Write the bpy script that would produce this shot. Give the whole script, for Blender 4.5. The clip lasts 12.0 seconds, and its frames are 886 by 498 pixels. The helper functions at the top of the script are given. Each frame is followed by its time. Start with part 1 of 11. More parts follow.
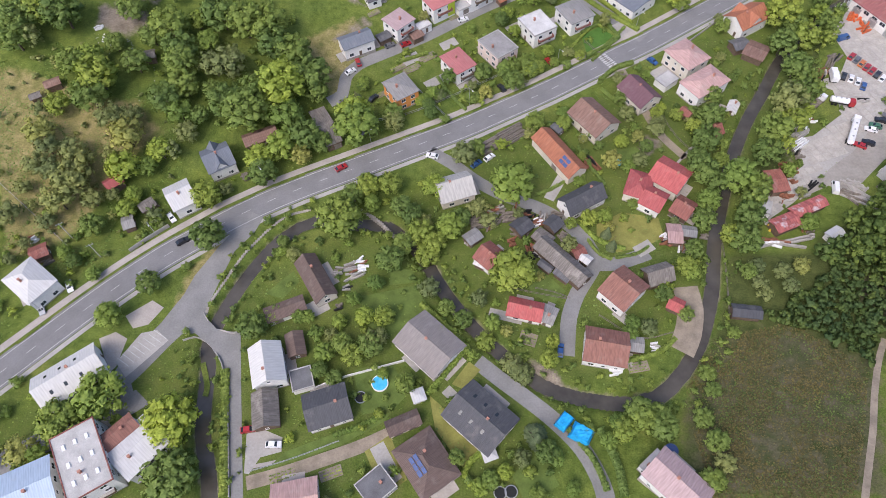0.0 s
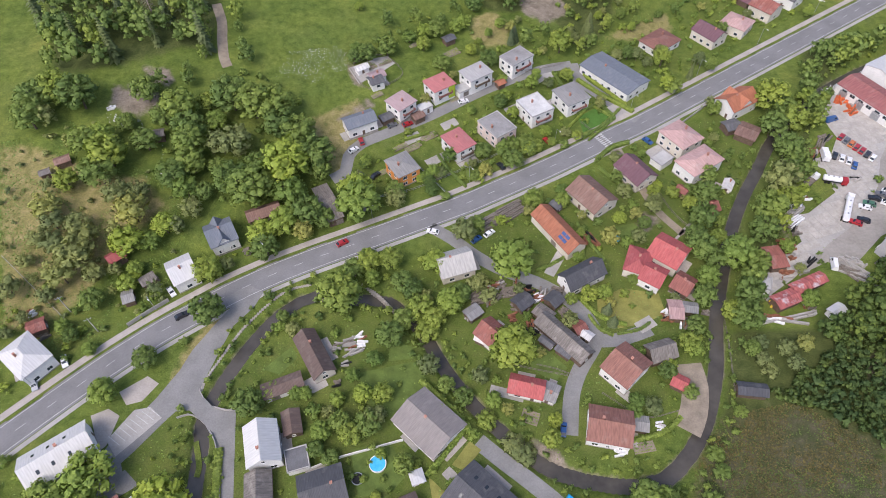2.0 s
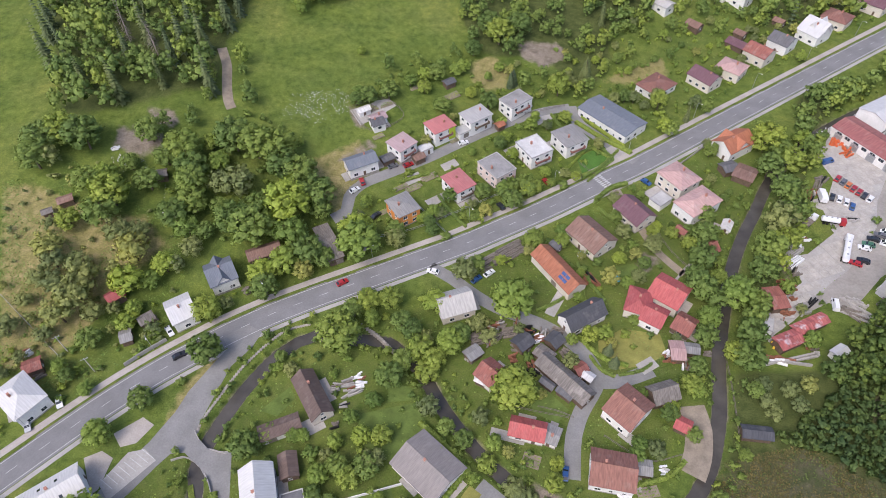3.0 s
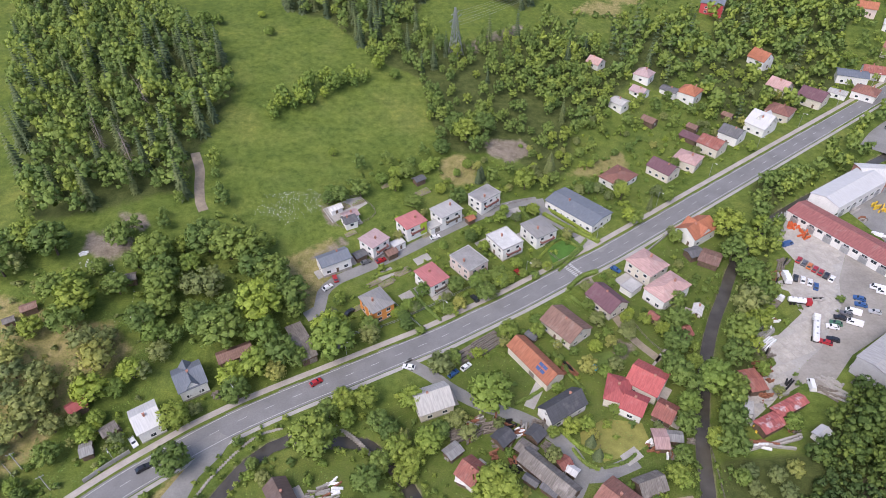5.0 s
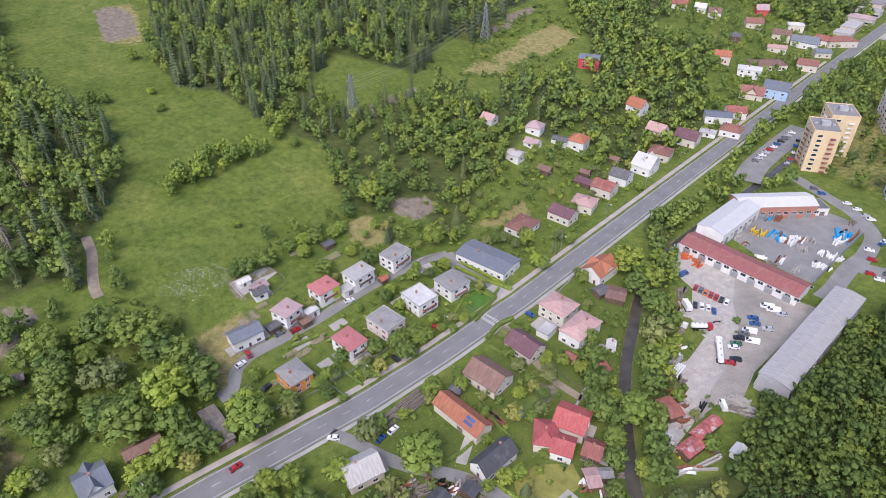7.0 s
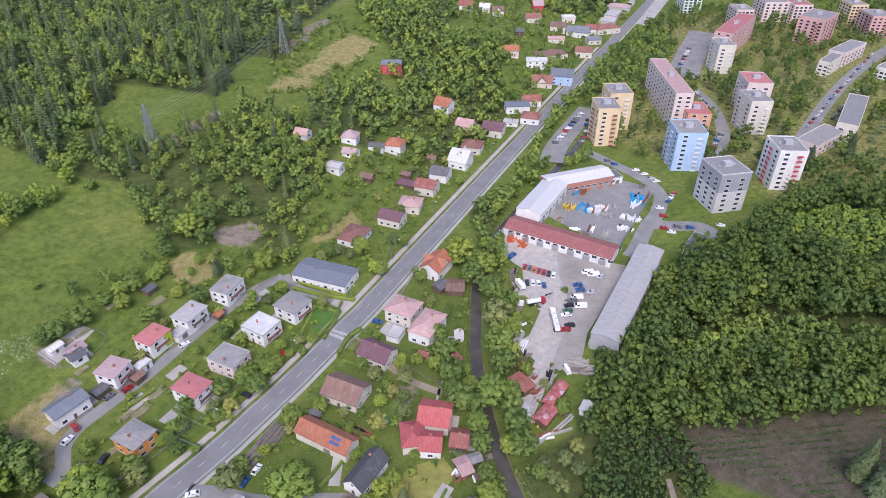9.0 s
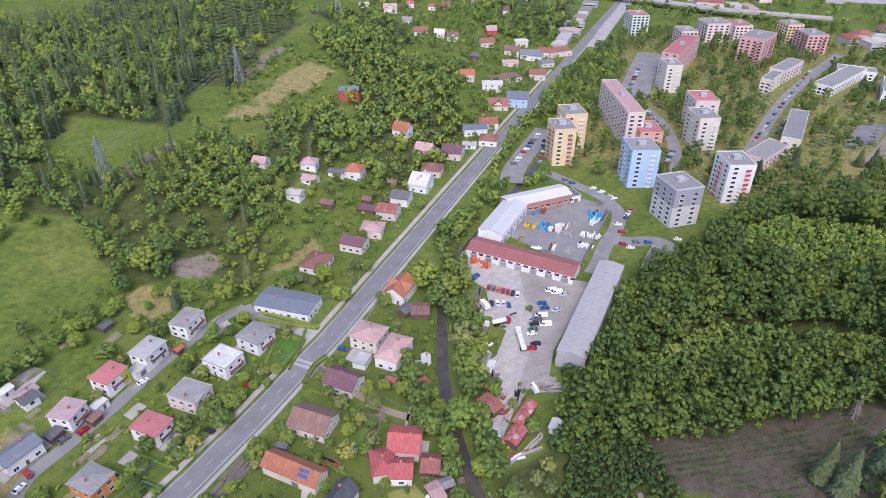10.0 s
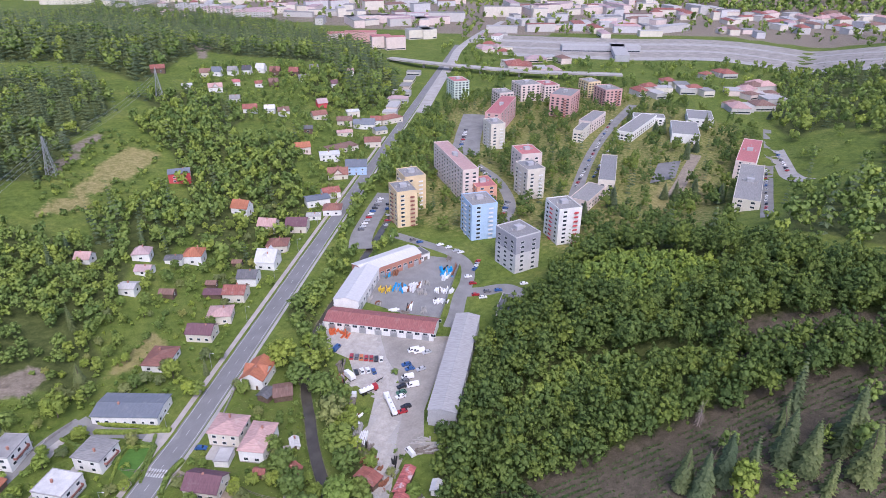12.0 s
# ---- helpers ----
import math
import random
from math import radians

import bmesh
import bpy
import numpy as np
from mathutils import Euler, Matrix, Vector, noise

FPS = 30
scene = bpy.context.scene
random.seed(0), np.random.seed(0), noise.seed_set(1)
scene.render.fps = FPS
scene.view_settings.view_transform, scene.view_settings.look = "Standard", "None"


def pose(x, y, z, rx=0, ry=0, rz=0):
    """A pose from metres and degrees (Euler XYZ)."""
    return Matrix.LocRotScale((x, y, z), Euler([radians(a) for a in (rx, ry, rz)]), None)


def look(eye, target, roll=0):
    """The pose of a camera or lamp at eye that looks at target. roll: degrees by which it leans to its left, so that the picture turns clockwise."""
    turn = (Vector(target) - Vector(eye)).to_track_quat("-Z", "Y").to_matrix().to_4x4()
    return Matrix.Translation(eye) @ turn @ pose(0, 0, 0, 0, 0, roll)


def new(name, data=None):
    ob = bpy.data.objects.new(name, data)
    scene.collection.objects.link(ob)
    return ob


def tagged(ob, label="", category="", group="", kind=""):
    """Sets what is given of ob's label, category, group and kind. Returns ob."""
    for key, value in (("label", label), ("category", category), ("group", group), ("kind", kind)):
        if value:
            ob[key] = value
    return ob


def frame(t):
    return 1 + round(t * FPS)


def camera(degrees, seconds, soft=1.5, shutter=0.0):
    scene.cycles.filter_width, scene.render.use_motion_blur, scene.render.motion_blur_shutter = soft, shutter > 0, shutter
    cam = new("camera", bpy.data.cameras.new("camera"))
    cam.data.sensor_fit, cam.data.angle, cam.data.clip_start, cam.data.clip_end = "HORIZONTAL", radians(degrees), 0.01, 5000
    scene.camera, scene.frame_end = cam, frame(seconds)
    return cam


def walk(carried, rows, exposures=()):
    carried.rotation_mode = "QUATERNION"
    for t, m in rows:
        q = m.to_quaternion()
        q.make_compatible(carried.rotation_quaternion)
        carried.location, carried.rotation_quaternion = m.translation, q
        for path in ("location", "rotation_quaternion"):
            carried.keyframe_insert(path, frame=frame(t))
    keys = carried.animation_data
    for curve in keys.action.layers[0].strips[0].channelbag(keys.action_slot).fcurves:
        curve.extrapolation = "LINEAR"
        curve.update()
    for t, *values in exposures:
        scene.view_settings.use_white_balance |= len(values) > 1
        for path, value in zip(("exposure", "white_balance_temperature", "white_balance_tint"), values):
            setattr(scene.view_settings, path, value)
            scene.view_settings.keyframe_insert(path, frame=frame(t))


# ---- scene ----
cam = camera(69.9, 12.0, soft=0.8)
walk(cam, [
    (0.0, pose(0, 0, 170, 30.679, 1.280, 0.262)),
    (0.5, pose(0, 0, 170, 32.216, 1.251, 0.305)),
    (1.0, pose(0, 0, 170, 33.964, 1.213, 0.361)),
    (1.5, pose(0, 0, 170, 35.723, 1.218, 0.397)),
    (2.0, pose(0, 0, 170, 37.465, 1.208, 0.417)),
    (2.5, pose(0, 0, 170, 39.219, 1.167, 0.472)),
    (3.0, pose(0, 0, 170, 41.059, 1.113, 0.537)),
    (4.8, pose(0, 0, 170, 48.578, 0.963, -1.639)),
    (5.0, pose(0, 0, 170, 49.459, 0.881, -2.557)),
    (5.5, pose(0, 0, 170, 51.548, 0.713, -5.034)),
    (6.0, pose(0, 0, 170, 53.320, 0.582, -7.196)),
    (6.5, pose(0, 0, 170, 54.427, 0.486, -9.244)),
    (7.0, pose(0, 0, 170, 54.618, 0.390, -12.102)),
    (7.2, pose(0, 0, 170, 54.680, 0.301, -13.686)),
    (8.8, pose(0, 0, 170, 55.135, -0.054, -28.257)),
    (9.0, pose(0, 0, 170, 55.391, -0.092, -29.778)),
    (9.5, pose(0, 0, 170, 56.270, -0.115, -31.839)),
    (10.0, pose(0, 0, 170, 57.478, -0.148, -33.717)),
    (10.5, pose(0, 0, 170, 58.943, -0.265, -37.345)),
    (11.0, pose(0, 0, 170, 60.464, -0.253, -41.372)),
    (11.5, pose(0, 0, 170, 61.947, -0.233, -45.086)),
    (12.0, pose(0, 0, 170, 63.396, -0.241, -48.764)),
], exposures=[(0.0, 0.07, 6300, 15), (7.0, 0.12, 6080, 17.5), (12.0, 0.12, 5740, 22)])

# ---- sky and sun: a bright, thinly overcast day ----
world = bpy.data.worlds.new("sky")
scene.world = world
world.use_nodes = True
wn = world.node_tree.nodes
sky = wn.new("ShaderNodeTexSky")
sky.sky_type = "NISHITA"
sky.sun_disc = False
sky.sun_elevation = radians(52)
sky.sun_rotation = radians(215)
sky.air_density = 0.7
sky.dust_density = 3.0
sky.ozone_density = 1.0
wn["Background"].inputs["Strength"].default_value = 0.25
world.node_tree.links.new(sky.outputs["Color"], wn["Background"].inputs["Color"])
sun_data = bpy.data.lights.new("sun", "SUN")
sun_data.energy = 1.5
sun_data.angle = radians(35)
sun_data.color = (1.0, 0.95, 0.88)
sun = new("sun", sun_data)
SUN_FROM = Vector((-0.34, -0.50, 0.80))
sun.matrix_world = look(SUN_FROM * 500, (0, 0, 0))


# ---- the lie of the land ----
ROAD = math.radians(33.87)
CA, SA = math.cos(ROAD), math.sin(ROAD)


def along(x, y):
    """Along the main road and to its left, from places on the map."""
    return CA * x + SA * y, -SA * x + CA * y - 122.0


def place(a, s):
    return CA * a - SA * (s + 122.0), SA * a + CA * (s + 122.0)


def ease(v, lo, hi):
    k = np.clip((np.asarray(v, float) - lo) / (hi - lo), 0, 1)
    return k * k * (3 - 2 * k)


def hills(x, y):
    """The height of the valley's sides, without the stream's bed."""
    x, y = np.asarray(x, float), np.asarray(y, float)
    a, s = along(x, y)
    left = 62 * (1 - np.exp(-np.maximum(s - 32, 0) / 270)) * (1 - ease(a, 760, 1050))
    foot = 112 + np.clip(a - 300, 0, 190) * 1.0 + np.maximum(a - 490, 0) * 0.42
    d = np.maximum(-s - foot, 0)
    right = 78 * (1 - np.exp(-d * d / (d + 12) * 0.34 / 78)) * (1 - ease(a, 900, 1500))
    side = ease(np.arctan2(x, y), 1.02, 1.22)
    far = 190 * ease(np.hypot(x, y), 2150 - 650 * side, 3600 - 700 * side)
    lumps = 2.2 * np.sin(x * 0.021 + 1.3) * np.sin(y * 0.017 + 0.4)
    lumps = lumps * np.clip(left / 12 + right / 14, 0, 1)
    return left + right + far + lumps

STREAM = [(-59.4, -19.9), (-63.4, 25.1), (-69.2, 45.0), (-71.0, 62.6), (-72.3, 69.4), (-70.4, 78.3), (-64.0, 93.1), (-55.3, 106.1), (-45.1, 112.4), (-33.1, 110.8), (-21.3, 109.6), (-11.1, 99.1), (-3.2, 85.3), (6.6, 72.5), (18.9, 60.6), (27.1, 55.4), (41.3, 52.2), (54.5, 53.7), (67.2, 66.2), (75.8, 84.8), (81.0, 104.4), (91.1, 130.8), (101.0, 150.5), (110.5, 165.1), (123.8, 185.0), (147.8, 209.0), (175.8, 227.0), (223.8, 255.0), (293.8, 297.0)]


def smooth_line(pts, step=3.0):
    """A Catmull-Rom line through the points, about every step metres."""
    pts = [np.array(p, float) for p in pts]
    ends = [2 * pts[0] - pts[1]] + pts + [2 * pts[-1] - pts[-2]]
    out = []
    for p0, p1, p2, p3 in zip(ends, ends[1:], ends[2:], ends[3:]):
        n = max(2, int(np.linalg.norm(p2 - p1) / step))
        for i in range(n):
            k = i / n
            out.append(0.5 * (2 * p1 + (p2 - p0) * k + (2 * p0 - 5 * p1 + 4 * p2 - p3) * k * k + (3 * p1 - p0 - 3 * p2 + p3) * k ** 3))
    out.append(pts[-1])
    return np.array(out)


def line_distance(x, y, line):
    x, y = np.asarray(x, float), np.asarray(y, float)
    if x.size <= 64:
        line = np.asarray(line, float)
        d = line[1:] - line[:-1]
        dx, dy = x[..., None] - line[:-1, 0], y[..., None] - line[:-1, 1]
        k = np.clip((dx * d[:, 0] + dy * d[:, 1]) / ((d * d).sum(1) + 1e-9), 0, 1)
        return np.hypot(dx - k * d[:, 0], dy - k * d[:, 1]).min(-1)
    best = np.full(x.shape, 1e9)
    for p, q in zip(line[:-1], line[1:]):
        d = q - p
        k = np.clip(((x - p[0]) * d[0] + (y - p[1]) * d[1]) / (d @ d + 1e-9), 0, 1)
        best = np.minimum(best, np.hypot(x - p[0] - k * d[0], y - p[1] - k * d[1]))
    return best


BED = smooth_line(STREAM, 5.0)


def ground_z(x, y):
    x, y = np.asarray(x, float), np.asarray(y, float)
    if x.size <= 64:
        d = line_distance(x, y, BED)
    else:
        near = (x > BED[:, 0].min() - 6) & (x < BED[:, 0].max() + 6) & (y > BED[:, 1].min() - 6) & (y < BED[:, 1].max() + 6)
        d = np.full(x.shape, 50.0)
        d[near] = line_distance(x[near], y[near], BED)
    return hills(x, y) - 2.0 * (1 - ease(d, 1.3, 3.4))


def gz(x, y):
    return float(ground_z(np.array([x]), np.array([y]))[0])


# ---- materials ----
def nodes_of(name):
    m = bpy.data.materials.new(name)
    m.use_nodes = True
    t = m.node_tree
    return m, t, t.nodes["Principled BSDF"]


def add(t, kind, **inputs):
    n = t.nodes.new(kind)
    for key, value in inputs.items():
        n.inputs[key.replace("_", " ")].default_value = value
    return n


def noise_at(t, scale, detail=4.0, rough=0.6, local=False):
    if local:
        c = t.nodes.new("ShaderNodeTexCoord").outputs["Object"]
    else:
        c = t.nodes.new("ShaderNodeNewGeometry").outputs["Position"]
    n = add(t, "ShaderNodeTexNoise", Scale=scale, Detail=detail, Roughness=rough)
    t.links.new(c, n.inputs["Vector"])
    return n.outputs["Fac"]


def ramp(t, fac, stops):
    r = t.nodes.new("ShaderNodeValToRGB")
    while len(r.color_ramp.elements) < len(stops):
        r.color_ramp.elements.new(0.5)
    for e, (p, c) in zip(r.color_ramp.elements, stops):
        e.position, e.color = p, (*c, 1)
    t.links.new(fac, r.inputs["Fac"])
    return r.outputs["Color"]


def mix(t, fac, a, b, mode="MIX"):
    m = t.nodes.new("ShaderNodeMix")
    m.data_type, m.blend_type = "RGBA", mode
    for sock, v in ((m.inputs[0], fac), (m.inputs[6], a), (m.inputs[7], b)):
        if isinstance(v, (int, float)):
            sock.default_value = v
        elif isinstance(v, tuple):
            sock.default_value = (*v, 1)
        else:
            t.links.new(v, sock)
    return m.outputs[2]


def shade(c, k):
    return tuple(min(1.0, v * k) for v in c)


def bump(t, bsdf, height, strength, distance):
    b = add(t, "ShaderNodeBump", Strength=strength, Distance=distance)
    t.links.new(height, b.inputs["Height"])
    t.links.new(b.outputs["Normal"], bsdf.inputs["Normal"])


def plain(name, color, rough=0.8, var=0.25, scale=0.6, metal=0.0, grain=4.0, spec=0.3):
    """A painted or mineral surface with stains of some metres and fine grain."""
    m, t, b = nodes_of(name)
    big = ramp(t, noise_at(t, scale), [(0.3, shade(color, 1 - var)), (0.7, shade(color, 1 + var * 0.6))])
    fine = ramp(t, noise_at(t, grain), [(0.3, (0.86, 0.86, 0.86)), (0.7, (1.06, 1.06, 1.06))])
    t.links.new(mix(t, 1.0, big, fine, "MULTIPLY"), b.inputs["Base Color"])
    b.inputs["Roughness"].default_value = rough
    b.inputs["Metallic"].default_value = metal
    b.inputs["Specular IOR Level"].default_value = spec
    bump(t, b, noise_at(t, grain * 3), 0.25, 0.03)
    return m


def roofing(name, color, pitch=0.9, rough=0.7, var=0.3, metal=0.0, depth=0.05, wear=(0.5, 0.47, 0.42), worn=0.15):
    """Roof covering with courses or seams across the ridge, streaks of wear, and moss in patches."""
    m, t, b = nodes_of(name)
    tc = t.nodes.new("ShaderNodeTexCoord").outputs["Object"]
    wave = add(t, "ShaderNodeTexWave", Scale=0.314 / pitch * 1.0, Distortion=0.3, Detail=1.0)
    wave.bands_direction = "X"
    t.links.new(tc, wave.inputs["Vector"])
    stretch = add(t, "ShaderNodeMapping", Scale=(3.0, 0.5, 0.5))
    t.links.new(tc, stretch.inputs["Vector"])
    streak = add(t, "ShaderNodeTexNoise", Scale=0.8, Detail=5.0)
    t.links.new(stretch.outputs["Vector"], streak.inputs["Vector"])
    base = ramp(t, streak.outputs["Fac"], [(0.3, shade(color, 1 - var)), (0.7, shade(color, 1 + var * 0.5))])
    patch = ramp(t, noise_at(t, 0.35), [(0.55, (0, 0, 0)), (0.75, (worn, worn, worn))])
    base = mix(t, patch, base, wear)
    seam = ramp(t, wave.outputs["Fac"], [(0.0, (0.92, 0.92, 0.92)), (0.25, (1, 1, 1))])
    rnd = t.nodes.new("ShaderNodeObjectInfo").outputs["Random"]
    tint = ramp(t, rnd, [(0.0, (0.88, 0.88, 0.9)), (1.0, (1.08, 1.06, 1.04))])
    base = mix(t, 1.0, base, seam, "MULTIPLY")
    t.links.new(mix(t, 1.0, base, tint, "MULTIPLY"), b.inputs["Base Color"])
    b.inputs["Roughness"].default_value = rough
    b.inputs["Metallic"].default_value = metal
    b.inputs["Specular IOR Level"].default_value = 0.3
    bump(t, b, wave.outputs["Fac"], 0.6, depth)
    return m


def foliage(name, dark, light, patch=0.05):
    """Leaves: small clumps of slightly differing tone, whole trees lighter or darker, warmer or colder."""
    m, t, b = nodes_of(name)
    isl = t.nodes.new("ShaderNodeNewGeometry").outputs["Random Per Island"]
    one = ramp(t, isl, [(0.0, dark), (1.0, light)])
    tone = t.nodes.new("ShaderNodeAttribute")
    tone.attribute_name = "tone"
    has = t.nodes.new("ShaderNodeMath")
    has.operation = "GREATER_THAN"
    has.inputs[1].default_value = 0.001
    t.links.new(tone.outputs["Fac"], has.inputs[0])
    pick = t.nodes.new("ShaderNodeMix")
    t.links.new(has.outputs[0], pick.inputs[0])
    t.links.new(t.nodes.new("ShaderNodeObjectInfo").outputs["Random"], pick.inputs[2])
    t.links.new(tone.outputs["Fac"], pick.inputs[3])
    own = ramp(t, pick.outputs[0], [(0.0, (0.66, 0.74, 0.80)), (0.35, (0.90, 0.94, 0.97)), (0.7, (1.10, 1.08, 1.0)), (1.0, (1.42, 1.30, 0.98))])
    stand = ramp(t, noise_at(t, patch, 2.0), [(0.35, (0.90, 0.93, 0.95)), (0.65, (1.12, 1.07, 0.98))])
    c = mix(t, 1.0, mix(t, 1.0, one, stand, "MULTIPLY"), own, "MULTIPLY")
    tuft = ramp(t, noise_at(t, 1.1, 5.0, 0.75), [(0.34, (0.74, 0.76, 0.76)), (0.66, (1.24, 1.22, 1.18))])
    c = mix(t, 1.0, c, tuft, "MULTIPLY")
    t.links.new(c, b.inputs["Base Color"])
    b.inputs["Roughness"].default_value = 0.6
    b.inputs["Specular IOR Level"].default_value = 0.2
    tr = t.nodes.new("ShaderNodeBsdfTranslucent")
    t.links.new(c, tr.inputs["Color"])
    sh = t.nodes.new("ShaderNodeMixShader")
    sh.inputs["Fac"].default_value = 0.25
    out = t.nodes["Material Output"]
    t.links.new(b.outputs["BSDF"], sh.inputs[1])
    t.links.new(tr.outputs["BSDF"], sh.inputs[2])
    t.links.new(sh.outputs["Shader"], out.inputs["Surface"])
    return m


def ground_material():
    """Grass, dry grass, bare earth, woodland floor and darkened open grass, by the cover stored on the sheet."""
    m, t, b = nodes_of("ground_cover")
    cov = t.nodes.new("ShaderNodeVertexColor")
    cov.layer_name = "cover"
    sep = t.nodes.new("ShaderNodeSeparateColor")
    t.links.new(cov.outputs["Color"], sep.inputs["Color"])
    n1, n2, n3 = noise_at(t, 0.035, 5.0), noise_at(t, 0.35, 5.0), noise_at(t, 2.2, 5.0)
    n4 = noise_at(t, 0.11, 3.0)
    blot = ramp(t, n4, [(0.35, (0.86, 0.90, 0.90)), (0.65, (1.12, 1.08, 1.0))])
    grass = ramp(t, n1, [(0.3, (0.100, 0.145, 0.032)), (0.5, (0.126, 0.172, 0.040)), (0.7, (0.165, 0.198, 0.054))])
    tuft = ramp(t, n2, [(0.3, (0.62, 0.68, 0.6)), (0.7, (1.25, 1.18, 1.15))])
    fine = ramp(t, n3, [(0.3, (0.68, 0.68, 0.68)), (0.7, (1.30, 1.28, 1.25))])
    dry = ramp(t, n2, [(0.3, (0.165, 0.165, 0.056)), (0.5, (0.255, 0.228, 0.090)), (0.7, (0.345, 0.290, 0.140))])
    bare = ramp(t, n2, [(0.3, (0.15, 0.125, 0.095)), (0.7, (0.29, 0.25, 0.20))])
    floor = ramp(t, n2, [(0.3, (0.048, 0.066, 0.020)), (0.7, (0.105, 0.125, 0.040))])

    def edge(channel, lo=0.3, hi=0.7):
        a = t.nodes.new("ShaderNodeMath")
        a.operation = "MULTIPLY_ADD"
        t.links.new(n2, a.inputs[0])
        a.inputs[1].default_value = 0.9
        a.inputs[2].default_value = -0.45
        s = t.nodes.new("ShaderNodeMath")
        s.operation = "ADD"
        t.links.new(a.outputs[0], s.inputs[0])
        t.links.new(channel, s.inputs[1])
        return ramp(t, s.outputs[0], [(lo, (0, 0, 0)), (hi, (1, 1, 1))])

    c = mix(t, 1.0, mix(t, 1.0, grass, tuft, "MULTIPLY"), blot, "MULTIPLY")
    c = mix(t, edge(sep.outputs["Red"]), c, dry)
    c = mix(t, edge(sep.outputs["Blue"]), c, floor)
    c = mix(t, edge(sep.outputs["Green"]), c, bare)
    soil = ramp(t, n2, [(0.3, (0.066, 0.056, 0.040)), (0.7, (0.135, 0.115, 0.084))])
    c = mix(t, edge(cov.outputs["Alpha"]), c, soil)
    t.links.new(mix(t, 1.0, c, fine, "MULTIPLY"), b.inputs["Base Color"])
    b.inputs["Roughness"].default_value = 0.95
    b.inputs["Specular IOR Level"].default_value = 0.1
    bump(t, b, n3, 0.6, 0.25)
    return m


M = {}
M["ground"] = ground_material()
M["asphalt"] = plain("asphalt", (0.215, 0.212, 0.210), 0.9, 0.16, 0.12, grain=2.0)
M["old_asphalt"] = plain("old_asphalt", (0.25, 0.245, 0.235), 0.92, 0.2, 0.12, grain=2.0)
M["paving"] = plain("paving", (0.42, 0.38, 0.34), 0.9, 0.16, 0.2, grain=2.5)
M["concrete"] = plain("concrete", (0.40, 0.38, 0.35), 0.9, 0.2, 0.1, grain=1.5)
M["yard_asphalt"] = plain("worn_yard_asphalt", (0.325, 0.300, 0.265), 0.92, 0.28, 0.08, grain=1.2)
M["slab"] = plain("old_concrete_slab", (0.44, 0.41, 0.365), 0.9, 0.22, 0.35, grain=2.0)
M["earth"] = plain("trodden_earth", (0.30, 0.25, 0.19), 0.95, 0.3, 0.3, grain=2.0)
M["paint_white"] = plain("road_paint", (0.56, 0.56, 0.54), 0.8, 0.2, 0.8, grain=5.0)
M["stone"] = plain("river_stone", (0.36, 0.33, 0.29), 0.9, 0.35, 0.8, grain=3.0)
M["trunk"] = plain("bark", (0.13, 0.10, 0.075), 0.95, 0.3, 2.0)
M["dead"] = plain("dead_wood", (0.30, 0.25, 0.22), 0.95, 0.3, 2.0)
M["dark"] = plain("dark_rubber", (0.02, 0.02, 0.02), 0.7)
M["steel"] = plain("galvanised_steel", (0.42, 0.43, 0.44), 0.5, 0.15, 1.0, metal=0.6)
M["pole_concrete"] = plain("pole_concrete", (0.5, 0.48, 0.45), 0.9)
M["timber_grey"] = plain("grey_timber", (0.22, 0.19, 0.16), 0.9, 0.35, 1.5)
M["white_plastic"] = plain("white_plastic", (0.8, 0.8, 0.8), 0.5, 0.1)
M["blue_tarp"] = plain("blue_tarpaulin", (0.02, 0.36, 0.72), 0.45, 0.25, 0.8)
M["rust"] = plain("rusty_steel", (0.28, 0.12, 0.07), 0.8, 0.4, 1.0)
M["orange_steel"] = plain("orange_steel", (0.62, 0.14, 0.05), 0.6, 0.3, 1.0)
M["yellow_steel"] = plain("yellow_steel", (0.75, 0.52, 0.06), 0.6, 0.2, 1.0)
M["solar"] = plain("solar_cells", (0.06, 0.10, 0.24), 0.2, 0.1, 1.0, spec=0.6)

m_, t_, b_ = nodes_of("water")
t_.links.new(ramp(t_, noise_at(t_, 0.12), [(0.3, (0.048, 0.043, 0.035)), (0.7, (0.105, 0.094, 0.078))]), b_.inputs["Base Color"])
b_.inputs["Roughness"].default_value = 0.22
bump(t_, b_, noise_at(t_, 0.9), 0.35, 0.12)
M["water"] = m_
m_, t_, b_ = nodes_of("pool_water")
t_.links.new(ramp(t_, noise_at(t_, 0.8), [(0.3, (0.04, 0.40, 0.68)), (0.7, (0.12, 0.55, 0.82))]), b_.inputs["Base Color"])
b_.inputs["Roughness"].default_value = 0.08
M["pool"] = m_
m_, t_, b_ = nodes_of("window_glass")
b_.inputs["Base Color"].default_value = (0.03, 0.04, 0.05, 1)
b_.inputs["Roughness"].default_value = 0.08
M["glass"] = m_

